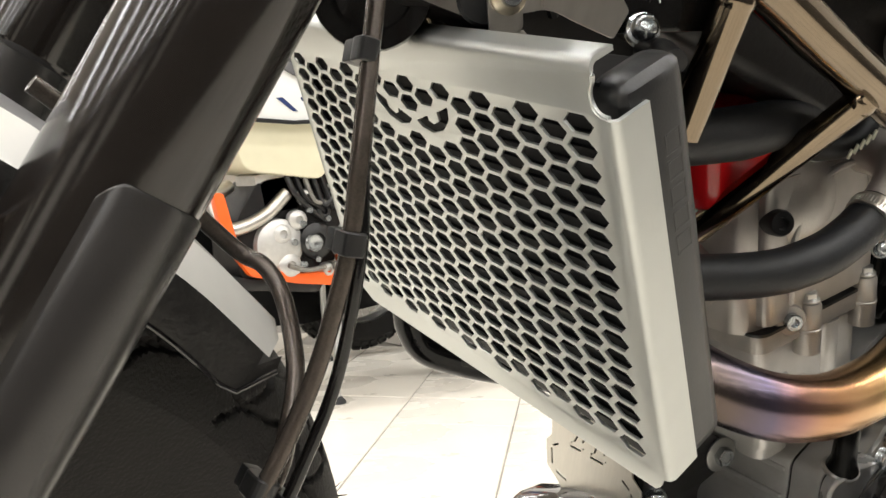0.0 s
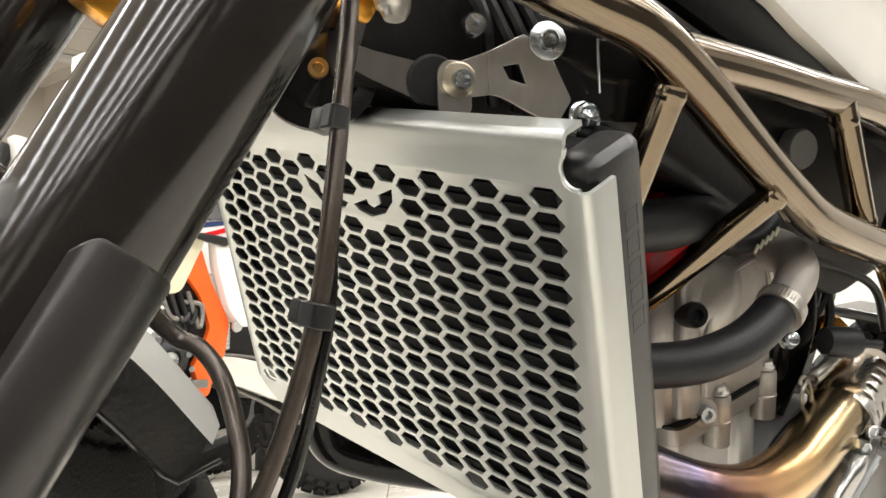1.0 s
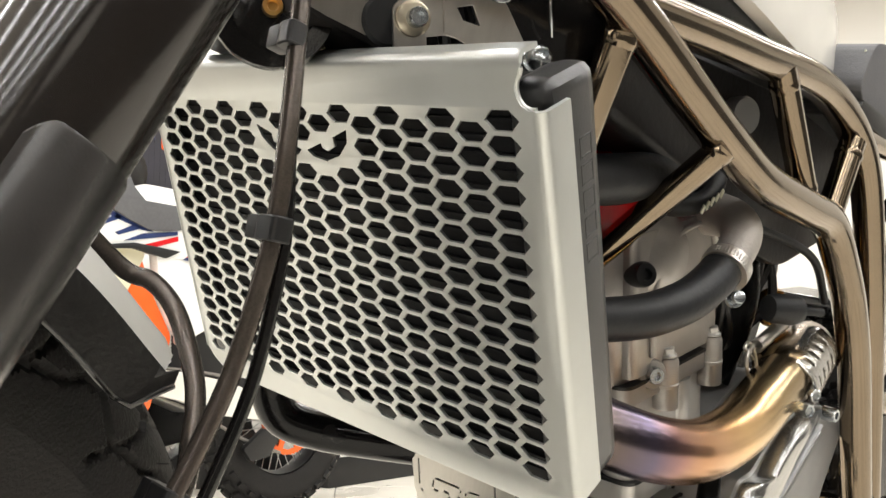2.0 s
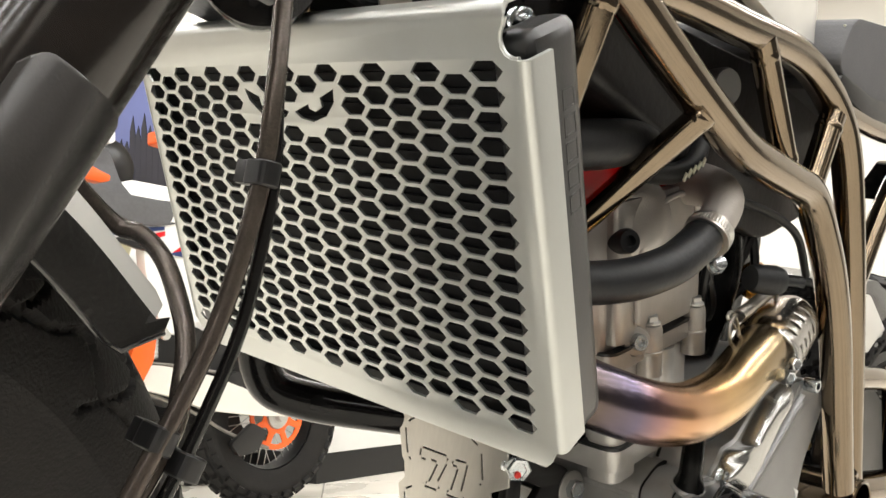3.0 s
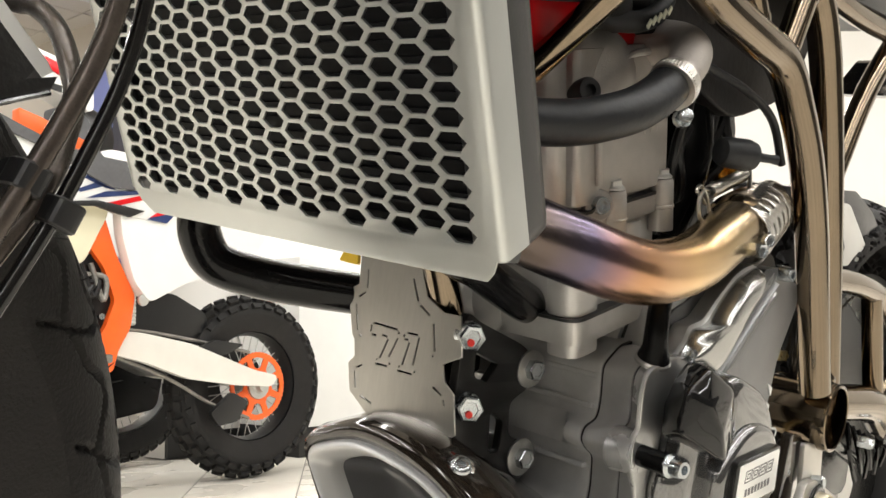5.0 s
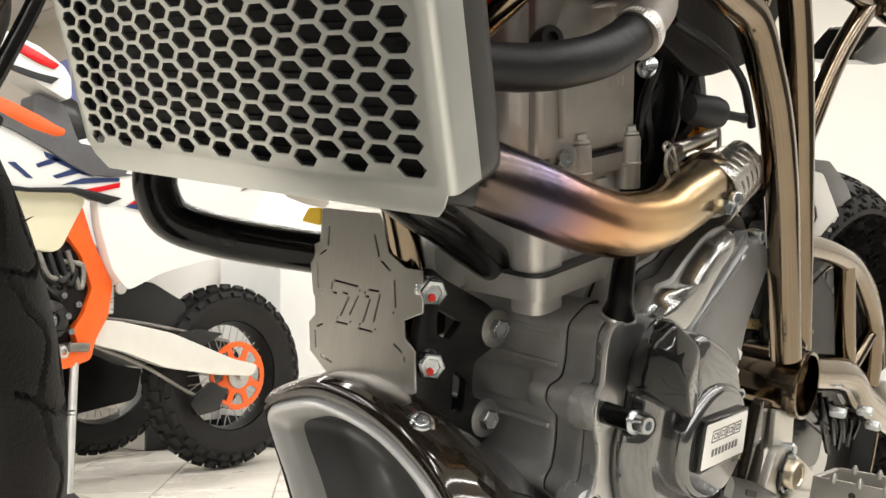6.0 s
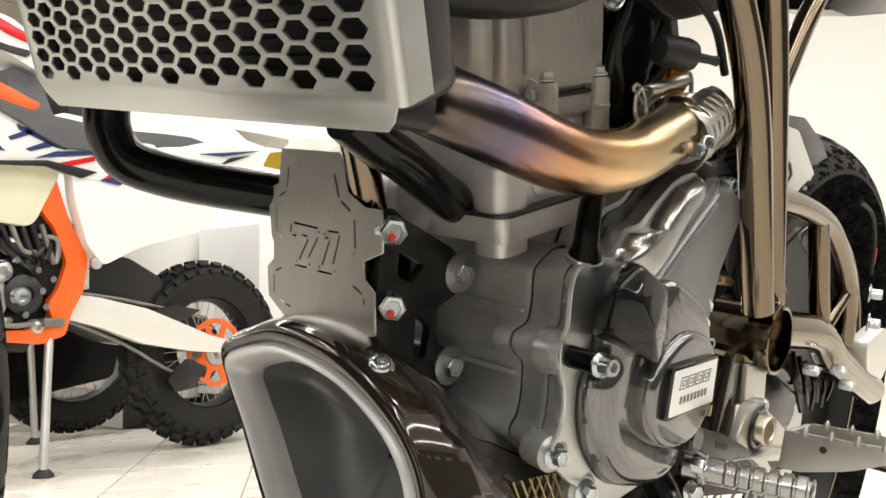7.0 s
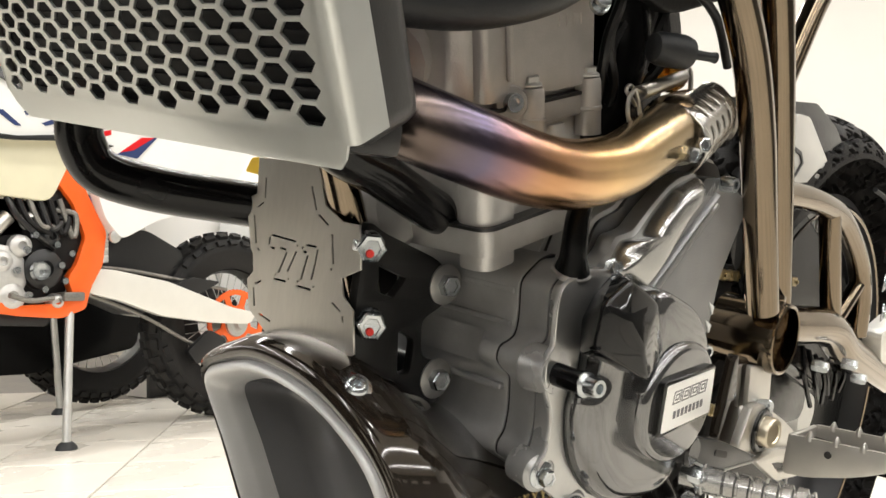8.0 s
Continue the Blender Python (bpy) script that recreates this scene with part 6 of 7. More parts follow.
part("pivot_ring", lathe(bmesh.new(), (0.5265, -0.116, 0.3415), (0, -1, 0), [(0, 0), (0, 0.0165), (0.004, 0.0165), (0.005, 0.0155), (0.005, 0.0125), (0.002, 0.012), (0.002, 0)], 32), SATIN, bike, "black pivot ring")
part("peg_pivot", lathe(bmesh.new(), (0.5265, -0.112, 0.3425), (-0.12, -1, 0), [(0, 0), (0, 0.0112), (0.016, 0.0112), (0.0175, 0.0102), (0.0178, 0.0075), (0.0165, 0.007), (0.0165, 0)], 28), PALEBRASS, bike, "pale brass pivot pin")
part("bracket_bolt", lathe(bmesh.new(), (0.5330, -0.112, 0.3580), (0, -1, 0.2), [(0, 0), (0, 0.005), (0.008, 0.005), (0.009, 0.004), (0.009, 0)], 12), ZINC, bike)
pedal = empty("foot_peg")
pedal.parent = bike
pedal["label"] = "cast steel foot peg with pointed teeth"
FACE = [(-0.1430, 0.3485), (-0.1595, 0.3500), (-0.2250, 0.3560), (-0.2260, 0.3500), (-0.1990, 0.3360), (-0.1862, 0.3305), (-0.1601, 0.3223), (-0.1430, 0.3200)]
part("face", prism(bmesh.new(), arc_corner(FACE, 0.004), 0.513, 0.517, "x", 0.0008, 2), PEG, pedal)
part("rear_face", prism(bmesh.new(), arc_corner([(y, z + 0.0005) for y, z in FACE], 0.004), 0.563, 0.567, "x", 0.0008, 2), PEG, pedal)
part("floor", prism(bmesh.new(), [(0.517, -0.2240), (0.563, -0.2240), (0.563, -0.1450), (0.517, -0.1450)], 0.3375, 0.3405, "z", 0.0005, 1), SATIN, pedal)
part("end_rib", prism(bmesh.new(), [(0.515, -0.146), (0.565, -0.146), (0.565, -0.142), (0.515, -0.142)], 0.322, 0.3485, "z", 0.0008, 1), PEG, pedal)
# solid dark disc coloured as the shade in a drilled hole
part("face_hole_shade", cyl(bmesh.new(), (0.516, -0.1715, 0.3420), (0.5122, -0.1715, 0.3420), 0.0026, 14), MARK, pedal)
for x in (0.515, 0.565):
    for k in range(4):
        y = -0.157 - 0.018 * k
        part("tooth", lathe(bmesh.new(), (x, y, 0.3495 - (y + 0.157) * 0.085), (0, 0, 1), [(-0.002, 0), (-0.002, 0.0030), (0.0015, 0.0026), (0.0048, 0.0008), (0.0050, 0)], 10), PEG, pedal)
part("fork_tongue", moved(sheet(arc_corner([(0.512, 0.322), (0.545, 0.326), (0.600, 0.318), (0.606, 0.296), (0.560, 0.300)], 0.004), [arc_corner([(0.540, 0.317), (0.585, 0.312), (0.592, 0.303), (0.560, 0.305)], 0.004)], 0.006, 0.0008), Matrix(((1, 0, 0, 0), (0, 0, -1, -0.122), (0, 1, 0, 0), (0, 0, 0, 1)))), PEG, pedal)
lever = empty("gear_lever")
lever.parent = bike
lever["label"] = "ribbed alloy gear lever on a black arm"
part("arm", prism(bmesh.new(), arc_corner([(0.3764, 0.3492), (0.3805, 0.3610), (0.4376, 0.3490), (0.4828, 0.3345), (0.4936, 0.3270), (0.4350, 0.3300), (0.4196, 0.3345)], 0.003), -0.129, -0.122, "y", 0.0010, 2), BLACK, lever)
# dark inlay instead of a cut, coloured as the slot's shade
part("arm_slot_shade", prism(bmesh.new(), arc_corner([(0.4230, 0.3465), (0.4430, 0.3420), (0.4430, 0.3375), (0.4230, 0.3420)], 0.002), -0.1296, -0.128, "y", 0), MARK, lever)
part("arm_edge", pipe([(0.3764, -0.1285, 0.3485), (0.4200, -0.1290, 0.3335), (0.4350, -0.1290, 0.3298), (0.4936, -0.1285, 0.3268)], 0.0010, seg=6, n=1), ALLOY, lever, "bright arm edge")
part("arm_end", cyl(bmesh.new(), (0.383, -0.118, 0.352), (0.383, -0.133, 0.352), 0.0095), SATIN, lever)
prof = [(0, 0), (0, 0.0075), (0.010, 0.0078), (0.011, 0.0102), (0.014, 0.0102), (0.015, 0.0090), (0.026, 0.0090), (0.027, 0.0075)]
for k in range(6):
    prof += [(0.028 + k * 0.0085, 0.0090), (0.0335 + k * 0.0085, 0.0090), (0.0345 + k * 0.0085, 0.0066), (0.0358 + k * 0.0085, 0.0066)]
prof += [(0.080, 0.0085), (0.081, 0.0072), (0.081, 0)]
part("peg", lathe(bmesh.new(), (0.4085, -0.116, 0.3282), (0.22, -0.97, 0.04), prof, 28), POLISHED, lever, "ribbed alloy toe peg")
hexbolt("bolt", (0.394, -0.128, 0.335), (0, -1, 0), 0.009, lever, 0, 0.008, ZINC)
hexbolt("bolt", (0.400, -0.126, 0.315), (-0.3, -1, 0.1), 0.009, lever, 0.007, 0.006, ZINC)
# dark mass of shock, linkage and inner guard behind the swingarm
part("inner_mudguard", prism(bmesh.new(), arc_corner([(0.575, 0.30), (0.62, 0.52), (0.70, 0.54), (0.86, 0.47), (1.02, 0.40), (1.02, 0.25), (0.80, 0.22), (0.65, 0.24)], 0.02), -0.030, 0.02, "y", 0.01, 3), INK, bike, "black inner mudguard and linkage")
part("shock_body", cyl(bmesh.new(), (0.60, -0.055, 0.50), (0.63, -0.055, 0.32), 0.022), SATIN, bike, "black shock absorber")
for k in range(6):
    part("brake_wire", pipe([(0.66 + 0.018 * k, -0.092, 0.39 - 0.005 * k), (0.665 + 0.018 * k, -0.098 - 0.002 * (k % 3), 0.36), (0.69 + 0.014 * k, -0.098, 0.335 + 0.006 * (k % 2))], 0.0022, seg=6), SATIN, bike, "thin cable under the swingarm")
part("side_stand", pipe([(0.43, -0.07, 0.33), (0.42, -0.12, 0.27), (0.40, -0.2, 0.12), (0.39, -0.245, 0.055)], 0.011), SATIN, bike, "black side stand")

# ---- tank and seat
def build_tank():
    bm = bmesh.new()
    rows = []
    for x, w, z0, z1 in ((0.06, 0.060, 0.760, 0.83), (0.10, 0.085, 0.757, 0.86), (0.16, 0.092, 0.765, 0.88), (0.22, 0.093, 0.7530, 0.88), (0.26, 0.093, 0.7465, 0.87), (0.31, 0.092, 0.7380, 0.86), (0.35, 0.090, 0.7350, 0.845), (0.378, 0.085, 0.7365, 0.83), (0.393, 0.068, 0.7520, 0.80)):
        rows.append([(x, -w * 0.93, z0), (x, -w * 1.02, z0 + (z1 - z0) * 0.25), (x, -w * 0.95, z0 + (z1 - z0) * 0.6), (x, -w * 0.6, z0 + (z1 - z0) * 0.92), (x, 0, z1),
                     (x, w * 0.6, z0 + (z1 - z0) * 0.92), (x, w * 0.95, z0 + (z1 - z0) * 0.6), (x, w * 1.02, z0 + (z1 - z0) * 0.25), (x, w * 0.93, z0), (x, w * 0.88, z0 + 0.036), (x, -w * 0.88, z0 + 0.036)])
    bm = loft(rows, True)
    bmesh.ops.holes_fill(bm, edges=[e for e in bm.edges if e.is_boundary])
    bmesh.ops.subdivide_edges(bm, edges=bm.edges, cuts=2, use_grid_fill=True, smooth=0.6)
    return part("fuel_tank", bm, SILVER, bike, "gloss silver-grey fuel tank with a black lower band")


build_tank()
part("tank_skirt", prism(bmesh.new(), arc_corner([(0.06, 0.752), (0.10, 0.749), (0.20, 0.7345), (0.28, 0.7295), (0.33, 0.7290), (0.362, 0.7325), (0.35, 0.7380), (0.31, 0.7410), (0.26, 0.7490), (0.20, 0.7620), (0.10, 0.775)], 0.004), -0.0895, -0.0800, "y", 0.003, 3), INK, bike, "gloss black tank skirt")
part("seat", prism(bmesh.new(), arc_corner([(0.382, 0.742), (0.40, 0.728), (0.46, 0.728), (0.62, 0.745), (0.62, 0.80), (0.47, 0.785), (0.40, 0.775)], 0.012), -0.105, 0.105, "y", 0.018, 4), GREYPAINT, bike, "dark grey stitched seat")
part("seat_base", prism(bmesh.new(), arc_corner([(0.38, 0.722), (0.45, 0.713), (0.62, 0.728), (0.62, 0.742), (0.45, 0.728), (0.385, 0.733)], 0.006), -0.108, 0.108, "y", 0.004, 2), BLACK, bike)
part("seat_stitch", pipe([(0.395, -0.100, 0.768), (0.43, -0.0985, 0.775), (0.50, -0.0985, 0.783), (0.60, -0.0985, 0.79)], 0.0008, seg=5), LEAF, bike, "pale seat stitching")
part("subframe_arm", pipe([(0.60, -0.105, 0.72), (0.70, -0.105, 0.725), (0.82, -0.105, 0.735)], 0.012), FRAME, bike)
part("rear_indicator_plate", prism(bmesh.new(), arc_corner([(0.55, 0.662), (0.60, 0.668), (0.72, 0.70), (0.72, 0.72), (0.60, 0.70)], 0.006), -0.11, -0.07, "y", 0.004, 2), SATIN, bike)

# ---------------------------------------------------------------- the white off-road bike behind
wbike = tagged(empty("dirt_bike", pose(0, 2.06 * K, 0)), "white and orange off-road motorcycle on a prop stand", "motorcycle")


def wpart(name, bm, material, label="", parent=None, smooth=True):
    return part(name, bm, material, parent or wbike, label, smooth)


WH = (1.742, 0.0, 0.2925)
wh = wheel_tyre("rear_wheel", WH, 0.282, 0.118, wbike, 34, "black knobbly rear tyre on a spoked wheel", BLACK, sec=0.108, high=0.020)
ring = [(WH[0] + 0.105 * math.sin(a * math.tau / 96) * (1.0 + 0.03 * (a % 2)), WH[2] + 0.105 * math.cos(a * math.tau / 96) * (1.0 + 0.03 * (a % 2))) for a in range(96)]
holes = []
for k in range(8):
    a0 = k * math.tau / 8
    holes.append([(WH[0] + r * math.sin(a0 + da), WH[2] + r * math.cos(a0 + da)) for r, da in ((0.090, -0.28), (0.092, 0), (0.090, 0.28), (0.060, 0.22), (0.054, 0), (0.060, -0.22))])
part("sprocket", moved(sheet(ring, holes, 0.005), Matrix(((1, 0, 0, 0), (0, 0, -1, -0.065), (0, 1, 0, 0), (0, 0, 0, 1)))), ORANGE, wh, "orange rear sprocket")
part("hub_flange", lathe(bmesh.new(), (WH[0], -0.075, WH[2]), (0, 1, 0), [(0, 0), (0, 0.040), (0.006, 0.042), (0.03, 0.038), (0.03, 0)], 24), GALV, wh)
part("brake_disc", lathe(bmesh.new(), (WH[0], 0.050, WH[2]), (0, 1, 0), [(0, 0.06), (0, 0.115), (0.004, 0.115), (0.004, 0.06), (0, 0.06)], 40), BLACK, wh)
part("axle_nut", lathe(bmesh.new(), (WH[0], -0.10, WH[2]), (0, 1, 0), [(0, 0), (0, 0.018), (0.02, 0.02), (0.03, 0.03), (0.05, 0.03), (0.05, 0)], 12), GALV, wh)
wpart("swingarm", prism(bmesh.new(), arc_corner([(1.20, 0.470), (1.30, 0.462), (1.4708, 0.428), (1.70, 0.345), (1.795, 0.325), (1.77, 0.290), (1.63, 0.300), (1.45, 0.3278), (1.32, 0.375), (1.20, 0.405)], 0.02), -0.105, -0.075, "y", 0.008, 3), PALE, "pale alloy swingarm")
wpart("air_box", prism(bmesh.new(), arc_corner([(1.24, 0.40), (1.27, 0.575), (1.44, 0.580), (1.56, 0.52), (1.58, 0.38), (1.40, 0.33)], 0.02), -0.045, 0.06, "y", 0.01), BLACK, "black mud flap and airbox")
wpart("swingarm", prism(bmesh.new(), arc_corner([(1.20, 0.470), (1.30, 0.462), (1.4708, 0.428), (1.70, 0.345), (1.795, 0.325), (1.77, 0.290), (1.63, 0.300), (1.45, 0.3278), (1.32, 0.375), (1.20, 0.405)], 0.02), 0.075, 0.105, "y", 0.008, 3), PALE)
wpart("chain_guide", prism(bmesh.new(), arc_corner([(1.46, 0.41), (1.56, 0.44), (1.66, 0.425), (1.60, 0.395), (1.52, 0.385)], 0.01), -0.10, -0.08, "y", 0.004), BLACK)
wpart("chain_guide", prism(bmesh.new(), arc_corner([(1.54, 0.22), (1.62, 0.28), (1.68, 0.25), (1.64, 0.19), (1.57, 0.18)], 0.01), -0.10, -0.08, "y", 0.004), BLACK)
wpart("chain", pipe([(1.22, -0.08, 0.475), (1.40, -0.08, 0.455), (1.70, -0.075, 0.40)], 0.0055, seg=8), CHAINDARK, "dull steel chain")
wpart("chain", pipe([(1.22, -0.08, 0.40), (1.40, -0.08, 0.33), (1.55, -0.08, 0.25), (1.70, -0.075, 0.195)], 0.0055, seg=8), CHAINDARK, "dull steel chain")
wpart("panel_bolt", lathe(bmesh.new(), (1.272, -0.146, 0.552), (0, -1, 0), [(0, 0), (0, 0.017), (0.006, 0.016), (0.008, 0.009), (0.008, 0)], 20), GALV, "steel panel bolt")
wpart("stand_pad", box(bmesh.new(), (1.160, -0.115, 0.392), (0.06, 0.05, 0.024), None, 0.006), CHAINDARK, "alloy pad on the prop stand")
wpart("frame", prism(bmesh.new(), arc_corner([(1.065, 0.755), (1.10, 0.785), (1.165, 0.775), (1.20, 0.68), (1.262, 0.565), (1.25, 0.475), (1.215, 0.415), (1.20, 0.358), (1.13, 0.335), (1.02, 0.345), (0.88, 0.37), (0.80, 0.47), (0.77, 0.60), (0.80, 0.60), (0.835, 0.48), (0.90, 0.395), (1.02, 0.372), (1.12, 0.375), (1.165, 0.392), (1.148, 0.44), (1.175, 0.48), (1.20, 0.55), (1.165, 0.64), (1.115, 0.70)], 0.012), -0.125, -0.095, "y", 0.008, 2), ORANGE, "orange painted frame")
wpart("skid_plate", prism(bmesh.new(), arc_corner([(0.80, 0.38), (0.88, 0.33), (1.10, 0.315), (1.12, 0.345), (0.90, 0.36)], 0.01), -0.10, 0.10, "y", 0.008), BLACK)
wpart("engine", prism(bmesh.new(), arc_corner([(0.86, 0.36), (1.14, 0.36), (1.18, 0.45), (1.15, 0.60), (1.05, 0.66), (0.92, 0.64), (0.85, 0.52)], 0.03), -0.09, 0.09, "y", 0.012), DARK, "black and silver engine of the off-road bike")
wpart("wiring", prism(bmesh.new(), arc_corner([(1.03, 0.50), (1.17, 0.46), (1.21, 0.56), (1.15, 0.68), (1.06, 0.66)], 0.02), -0.105, 0.08, "y", 0.012), DARK)
wpart("clutch_cover", lathe(bmesh.new(), (0.975, -0.09, 0.455), (0, -1, 0), [(0, 0), (0, 0.075), (0.02, 0.072), (0.03, 0.055), (0.034, 0)], 32), BARREL, "cast clutch cover")
for dx, dz, rr, mm in ((0.0, 0.0, 0.055, BLACK), (-0.060, 0.060, 0.030, BARREL), (-0.085, -0.07, 0.038, BARREL), (0.035, -0.085, 0.022, GALV), (0.02, 0.085, 0.026, BLACK), (-0.11, 0.02, 0.030, BARREL), (-0.035, 0.125, 0.024, GALV)):
    wpart("engine_cover", lathe(bmesh.new(), (1.085 + dx, -0.10, 0.465 + dz), (0, -1, 0), [(0, 0), (0, rr), (0.02, rr * 0.95), (0.028, rr * 0.7), (0.030, rr * 0.4), (0.022, rr * 0.35), (0.022, 0)], 20), mm)
for k in range(9):
    a = k * 2.4
    p = (1.075 + 0.085 * math.cos(a) * (0.6 + 0.05 * k), -0.128, 0.475 + 0.09 * math.sin(a) * (0.6 + 0.05 * k))
    wpart("engine_bolt", lathe(bmesh.new(), p, (0, -1, 0), [(0, 0), (0, 0.010), (0.010, 0.009), (0.010, 0)], 8), ZINC)
for k in range(6):
    wpart("engine_hose", pipe([(0.99 + 0.028 * k, -0.115, 0.65), (1.01 + 0.03 * k, -0.13, 0.60 - 0.01 * k), (1.07 + 0.02 * k, -0.125, 0.55 + 0.012 * k), (1.12, -0.11, 0.52 + 0.02 * k)], 0.008, seg=8), (BLACK, DARK, CHAINDARK)[k % 3])
wpart("shift_lever", pipe([(1.10, -0.14, 0.39), (1.03, -0.16, 0.385), (0.97, -0.17, 0.40)], 0.007, seg=8), CHAINDARK)
wpart("pivot_bolt", lathe(bmesh.new(), (1.060, -0.145, 0.460), (0, -1, 0), [(0, 0), (0, 0.026), (0.012, 0.024), (0.012, 0.012), (0.006, 0.0)], 20), ZINC)
wpart("barrel", box(bmesh.new(), (0.98, -0.02, 0.60), (0.13, 0.14, 0.13), Matrix.Rotation(-0.2, 4, "Y"), 0.015), BARREL)
wpart("header_pipe", pipe([(0.86, -0.02, 0.62), (0.80, -0.05, 0.58), (0.82, -0.09, 0.50), (0.92, -0.10, 0.53), (1.0, -0.1, 0.60)], 0.02, seg=14), STEEL)
wpart("shock_spring", pipe([(1.27 + 0.035 * math.cos(k * math.tau / 10), -0.04 + 0.035 * math.sin(k * math.tau / 10), 0.48 + 0.0011 * k) for k in range(100)], 0.007, seg=8, n=1), WHITE, "white shock spring")
wpart("fuel_tank", prism(bmesh.new(), arc_corner([(0.86, 0.66), (1.10, 0.64), (1.18, 0.80), (1.10, 0.86), (0.90, 0.86), (0.82, 0.76)], 0.03), -0.13, 0.13, "y", 0.03, 3), CREAM, "cream translucent fuel tank")
wpart("side_panel", prism(bmesh.new(), arc_corner([(1.19, 0.80), (1.38, 0.85), (1.46, 0.895), (1.66, 0.925), (1.84, 0.94), (1.80, 0.90), (1.66, 0.70), (1.60, 0.655), (1.40, 0.60), (1.29, 0.545), (1.24, 0.60), (1.20, 0.72)], 0.02), -0.157, -0.115, "y", 0.01, 3), WHITE, "white side number panel")
wpart("radiator_shroud", prism(bmesh.new(), arc_corner([(0.62, 1.02), (0.95, 0.96), (1.10, 0.92), (1.30, 0.90), (1.45, 0.90), (1.46, 0.86), (1.30, 0.775), (1.217, 0.782), (1.116, 0.806), (0.994, 0.796), (0.85, 0.80), (0.66, 0.86)], 0.012), -0.16, -0.12, "y", 0.008, 3), WHITE, "white shroud with navy and red graphics")
wpart("shroud_edge", prism(bmesh.new(), arc_corner([(0.80, 0.804), (0.994, 0.800), (1.116, 0.815), (1.19, 0.808), (1.262, 0.799), (1.217, 0.778), (1.116, 0.800), (0.994, 0.790), (0.80, 0.792)], 0.003), -0.166, -0.150, "y", 0.002), BLACK, "black lower edge of the shroud")
seat_bm = prism(bmesh.new(), arc_corner([(0.75, 1.04), (0.90, 0.985), (0.99, 0.953), (1.062, 0.940), (1.136, 0.933), (1.231, 0.928), (1.382, 0.932), (1.492, 0.942), (1.60, 0.948), (1.655, 0.940), (1.556, 0.915), (1.42, 0.889), (1.30, 0.868), (1.225, 0.854), (1.16, 0.853), (1.10, 0.875), (1.04, 0.905), (0.954, 0.940), (0.75, 1.0)], 0.006), -0.172, 0.172, "y", 0.016, 3)
for v in seat_bm.verts:      # the seat narrows towards the tail
    v.co.y *= 1 - 0.3 * min(1.0, max(0.0, (v.co.x - 1.22) / 0.4))
wpart("seat", seat_bm, GREYPAINT, "dark grey seat")
wpart("rear_fender", prism(bmesh.new(), arc_corner([(1.38, 0.875), (1.60, 0.895), (1.95, 0.965), (2.10, 0.95), (1.96, 0.915), (1.65, 0.835), (1.45, 0.81)], 0.02), -0.09, 0.09, "y", 0.012, 3), WHITE, "white rear mudguard")
for outline in (((1.013, 0.864), (1.066, 0.889), (1.081, 0.881), (1.020, 0.855)), ((1.060, 0.839), (1.115, 0.864), (1.142, 0.857), (1.071, 0.833)), ((1.034, 0.899), (1.063, 0.892), (1.177, 0.849), (1.142, 0.852), (1.040, 0.886)),
                ((1.086, 0.818), (1.142, 0.842), (1.253, 0.856), (1.253, 0.846), (1.15, 0.828)), ((0.940, 0.859), (0.958, 0.862), (1.006, 0.826), (0.990, 0.826))):
    wpart("graphic_bar", prism(bmesh.new(), list(outline), -0.163, -0.160, "y", 0), BLUE, "navy graphic bar", None, False)
wpart("graphic_stripe", prism(bmesh.new(), [(1.146, 0.811), (1.255, 0.843), (1.255, 0.829), (1.185, 0.808)], -0.163, -0.160, "y", 0), RED, "red graphic stripe", None, False)
wpart("graphic_stripe", prism(bmesh.new(), [(1.281, 0.783), (1.349, 0.831), (1.388, 0.834), (1.323, 0.793)], -0.1635, -0.1605, "y", 0), RED, "red graphic stripe", None, False)
wpart("graphic_stripe", prism(bmesh.new(), [(1.401, 0.838), (1.335, 0.771), (1.273, 0.777), (1.281, 0.783), (1.323, 0.793), (1.388, 0.836)], -0.163, -0.160, "y", 0), BLUE, "navy graphic stripe", None, False)
wpart("graphic_stripe", prism(bmesh.new(), [(1.609, 0.894), (1.844, 0.933), (1.691, 0.896)], -0.163, -0.150, "y", 0), BLUE, "navy graphic stripe", None, False)
wpart("graphic_stripe", prism(bmesh.new(), [(1.676, 0.865), (1.72, 0.895), (1.80, 0.912), (1.75, 0.893)], -0.163, -0.150, "y", 0), BLACK, "black moulded line", None, False)
wpart("front_fork", pipe([(0.62, -0.1, 1.0), (0.42, -0.1, 0.40)], 0.03, n=1), BLACK)
stand = tagged(empty("prop_stand"), "galvanised two-legged prop stand under the dirt bike", "stand")
for a, b in (((1.165, 1.955, 0.40), (1.115, 1.885, 0.012)), ((1.395, 2.49, 0.40), (1.450, 2.54, 0.012))):
    part("leg", pipe([a, b], 0.0115, n=1), GALV, stand)
    part("foot", lathe(bmesh.new(), (b[0], b[1], 0.0), (0, 0, 1), [(0, 0), (0, 0.028), (0.008, 0.026), (0.02, 0.014), (0.02, 0)], 16), RUBBER, stand)

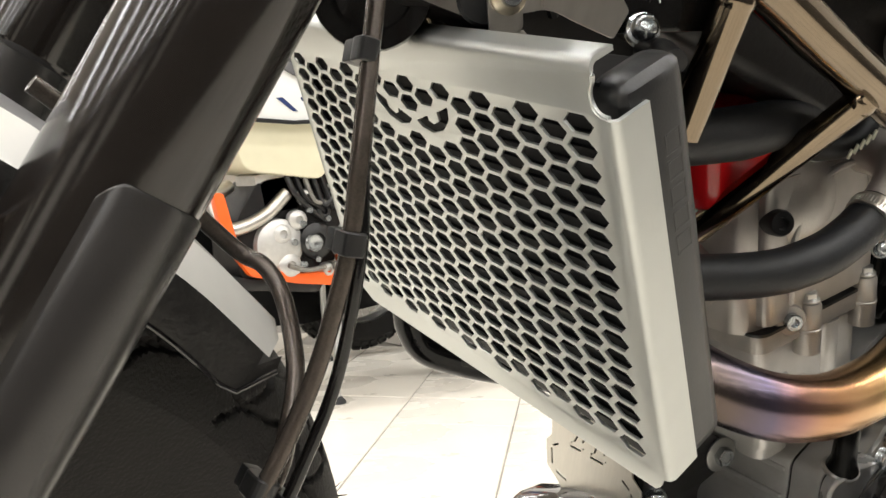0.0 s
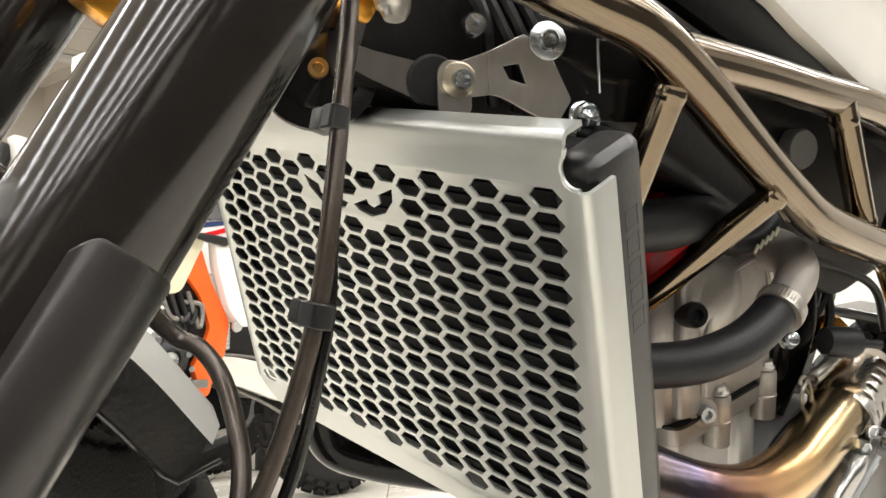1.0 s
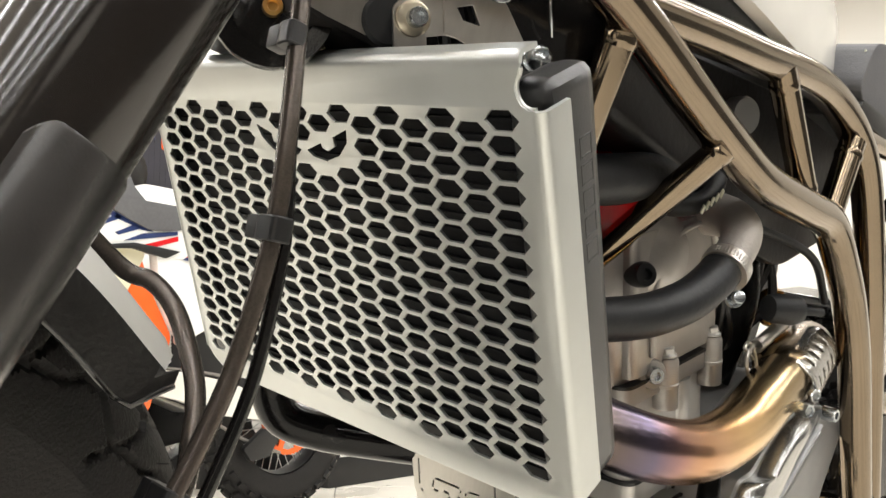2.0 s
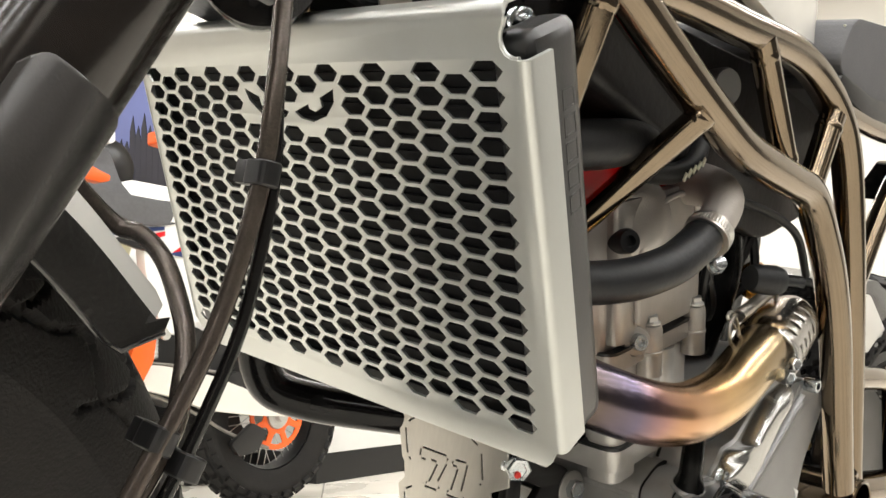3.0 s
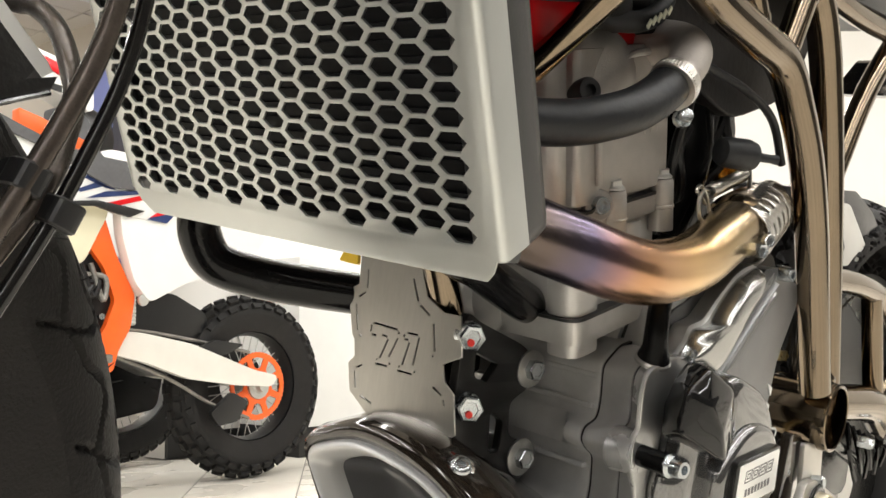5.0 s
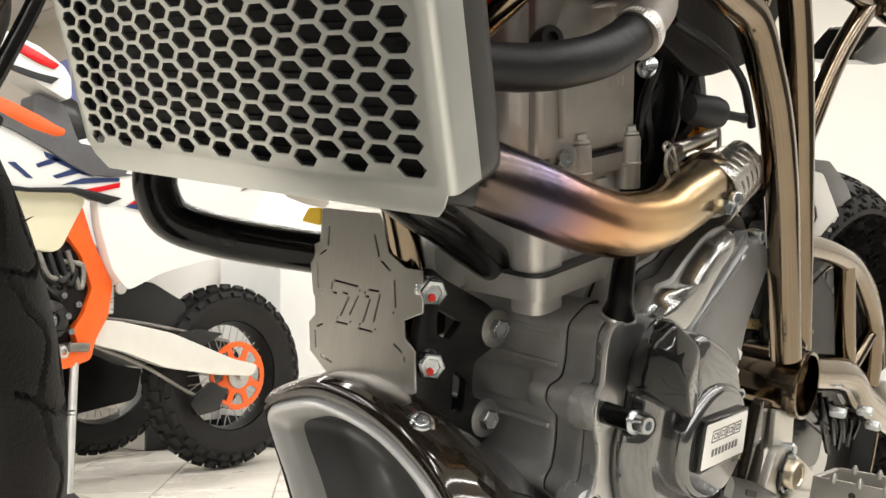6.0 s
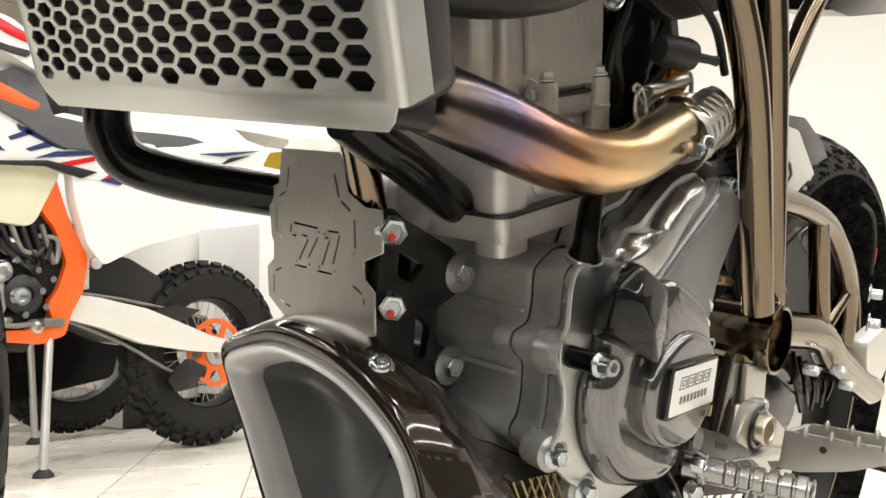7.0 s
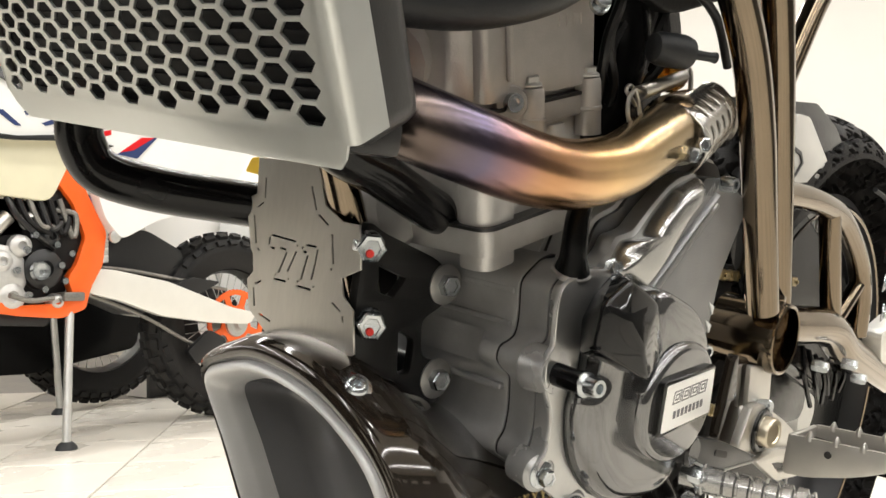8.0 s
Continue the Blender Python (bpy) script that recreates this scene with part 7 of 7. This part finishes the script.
# more bikes in the row beyond: a knobbly wheel, a white tail and an orange swingarm guard
far = tagged(empty("far_dirt_bike", pose(0, 2.62 * K, 0)), "second off-road motorcycle standing in the row", "motorcycle")
wheel_tyre("rear_wheel", (1.62, 0.0, 0.32), 0.30, 0.12, far, 46, "black knobbly tyre with red spokes", GALV)
wheel_tyre("front_wheel", (0.95, 0.0, 0.31), 0.30, 0.09, far, 40, "black knobbly front tyre", GALV)
part("tail", prism(bmesh.new(), arc_corner([(1.10, 1.46), (1.27, 1.405), (1.36, 1.385), (1.45, 1.335), (1.475, 1.30), (1.478, 1.235), (1.462, 1.222), (1.40, 1.245), (1.30, 1.285), (1.10, 1.33)], 0.012), -0.06, 0.06, "y", 0.012, 3), WHITE, far, "white tail unit with a red lens")
part("tail_lens", prism(bmesh.new(), arc_corner([(1.24, 1.385), (1.30, 1.382), (1.36, 1.362), (1.43, 1.336), (1.412, 1.316), (1.35, 1.328), (1.29, 1.350)], 0.006), -0.066, -0.058, "y", 0.003), RED, far, "red tail lens")
part("tail_stripe", prism(bmesh.new(), arc_corner([(1.16, 1.345), (1.272, 1.303), (1.35, 1.293), (1.43, 1.290), (1.405, 1.266), (1.34, 1.272), (1.272, 1.284), (1.16, 1.32)], 0.004), -0.066, -0.058, "y", 0.002), BLACK, far, "", False)
part("rear_shell", lathe(bmesh.new(), (1.62, 0.32, 1.20), (-0.6, -0.8, 0.1), [(-0.08, 0), (-0.08, 0.11), (0, 0.14), (0.06, 0.12), (0.10, 0.07), (0.115, 0)], 28), BLACK, far, "rounded black shell behind the tail")
part("tail_tip", prism(bmesh.new(), arc_corner([(1.66, 1.31), (1.74, 1.30), (1.75, 1.25), (1.66, 1.26)], 0.01), -0.03, 0.03, "y", 0.006), ORANGE, far, "orange tail tip")
part("hand_guard", prism(bmesh.new(), arc_corner([(1.1, 1.135), (1.168, 1.118), (1.238, 1.095), (1.296, 1.073), (1.326, 1.064), (1.322, 1.045), (1.29, 1.037), (1.221, 1.047), (1.169, 1.059), (1.102, 1.071)], 0.006), -0.30, -0.26, "y", 0.008), ORANGE, far, "orange hand guard")
part("engine", prism(bmesh.new(), arc_corner([(0.80, 0.16), (1.34, 0.14), (1.72, 0.20), (1.75, 0.34), (1.42, 0.45), (1.36, 0.62), (0.85, 0.62)], 0.03), -0.10, 0.10, "y", 0.02), INK, far, "dark engine")
part("bodywork", prism(bmesh.new(), arc_corner([(1.42, 0.75), (1.9, 0.72), (2.1, 0.95), (1.95, 1.10), (1.56, 1.12), (1.44, 1.0)], 0.04), 0.0, 0.05, "y", 0.01), WHITE, far, "white side panel")
part("seat", prism(bmesh.new(), arc_corner([(1.36, 1.235), (1.47, 1.215), (1.52, 1.10), (1.60, 1.02), (1.42, 0.96), (1.36, 1.02)], 0.02), -0.03, 0.06, "y", 0.015, 3), GREYPAINT, far, "worn grey seat side")

# white display counter on a black plinth
counter = tagged(empty("counter"), "white display counter on a black plinth", "counter")
part("body", box(bmesh.new(), (3.05, 2.47, 0.43), (1.75, 0.36, 0.64), None, 0.006), WHITE, counter)
part("plinth", box(bmesh.new(), (3.05, 2.47, 0.055), (1.74, 0.35, 0.108), None, 0.002), BLACK, counter)

# poster, bench edge and ceiling details
poster = tagged(empty("poster"), "large blue landscape poster on the wall", "poster")
part("print", prism(bmesh.new(), [(4.3 / K, 1.0 / K), (6.05 / K, 1.0 / K), (6.05 / K, 2.42 / K), (4.3 / K, 2.42 / K)], 3.235 / K, 3.249 / K, "x", 0), POSTER, poster, "", False)
rng = random.Random(9)
for k in range(24):
    a = (4.32 + k * 0.072) / K
    h = rng.uniform(0.05, 0.34) / K
    part("print_tree", prism(bmesh.new(), [(a, 1.05 / K), (a + 0.064, 1.05 / K), (a + 0.064, 1.88 / K + h * 0.7), (a + 0.032, 1.90 / K + h), (a, 1.86 / K + h * 0.6)], 3.230 / K, 3.2345 / K, "x", 0), POSTERD, poster, "dark printed tree line", False)

# ceiling lamps; the last two housings go with the added bay fill lights
for lx, ly in LAMPS + [(-1.9, 5.2), (-1.9, 7.0)]:
    cl = tagged(empty("ceiling_lamp", pose(lx, ly, CEILING - 0.04)), "long white ceiling lamp housing", "lamp", "ceiling lamps")
    part("housing", box(bmesh.new(), (0, 0, 0.012), (9.1, 0.12, 0.03), None, 0.004), WHITE, cl)

# ---------------------------------------------------------------- floor tiles, laid diagonally
TS = 0.352
ca, sa = math.cos(radians(46.5)), math.sin(radians(46.5))
tile_bm = bmesh.new()
h = (TS - 0.005) / 2 / K
prism(tile_bm, [(-h, -h), (h, -h), (h, h), (-h, h)], -0.006, 0.0, "z", 0.0012, 1)
first = None
cells = []
for i in range(-30, 31):
    for j in range(-30, 31):
        u, v = (i + 0.5) * TS + 0.0, (j + 0.5) * TS + 0.32
        px, py = u * ca - v * sa, u * sa + v * ca
        if x0 + 0.1 < px < x1 - 0.1 and y0 + 0.1 < py < (y1 - 0.02 if px > 1.8 else BAY - 0.2):
            cells.append((math.hypot(px - 1.0, py - 1.2), px, py))
cells.sort()
for d, px, py in cells[:300]:
    if first is None:
        t = first = part("tile", tile_bm, TILE, floor, "", False)
    else:
        t = new("tile", first.data)
        t.parent = floor
    t.matrix_local = pose(px, py, 0, 0, 0, 46.5)
rest = bmesh.new()
for d, px, py in cells[300:]:
    q = bmesh.new()
    q.from_mesh(first.data)
    moved(q, pose(px, py, 0, 0, 0, 46.5))
    join(rest, q)
bmesh.ops.scale(rest, vec=(1 / K,) * 3, verts=rest.verts)
ob = part("tiles", rest, TILE, floor, "", False)
ob["kind"] = "stuff"
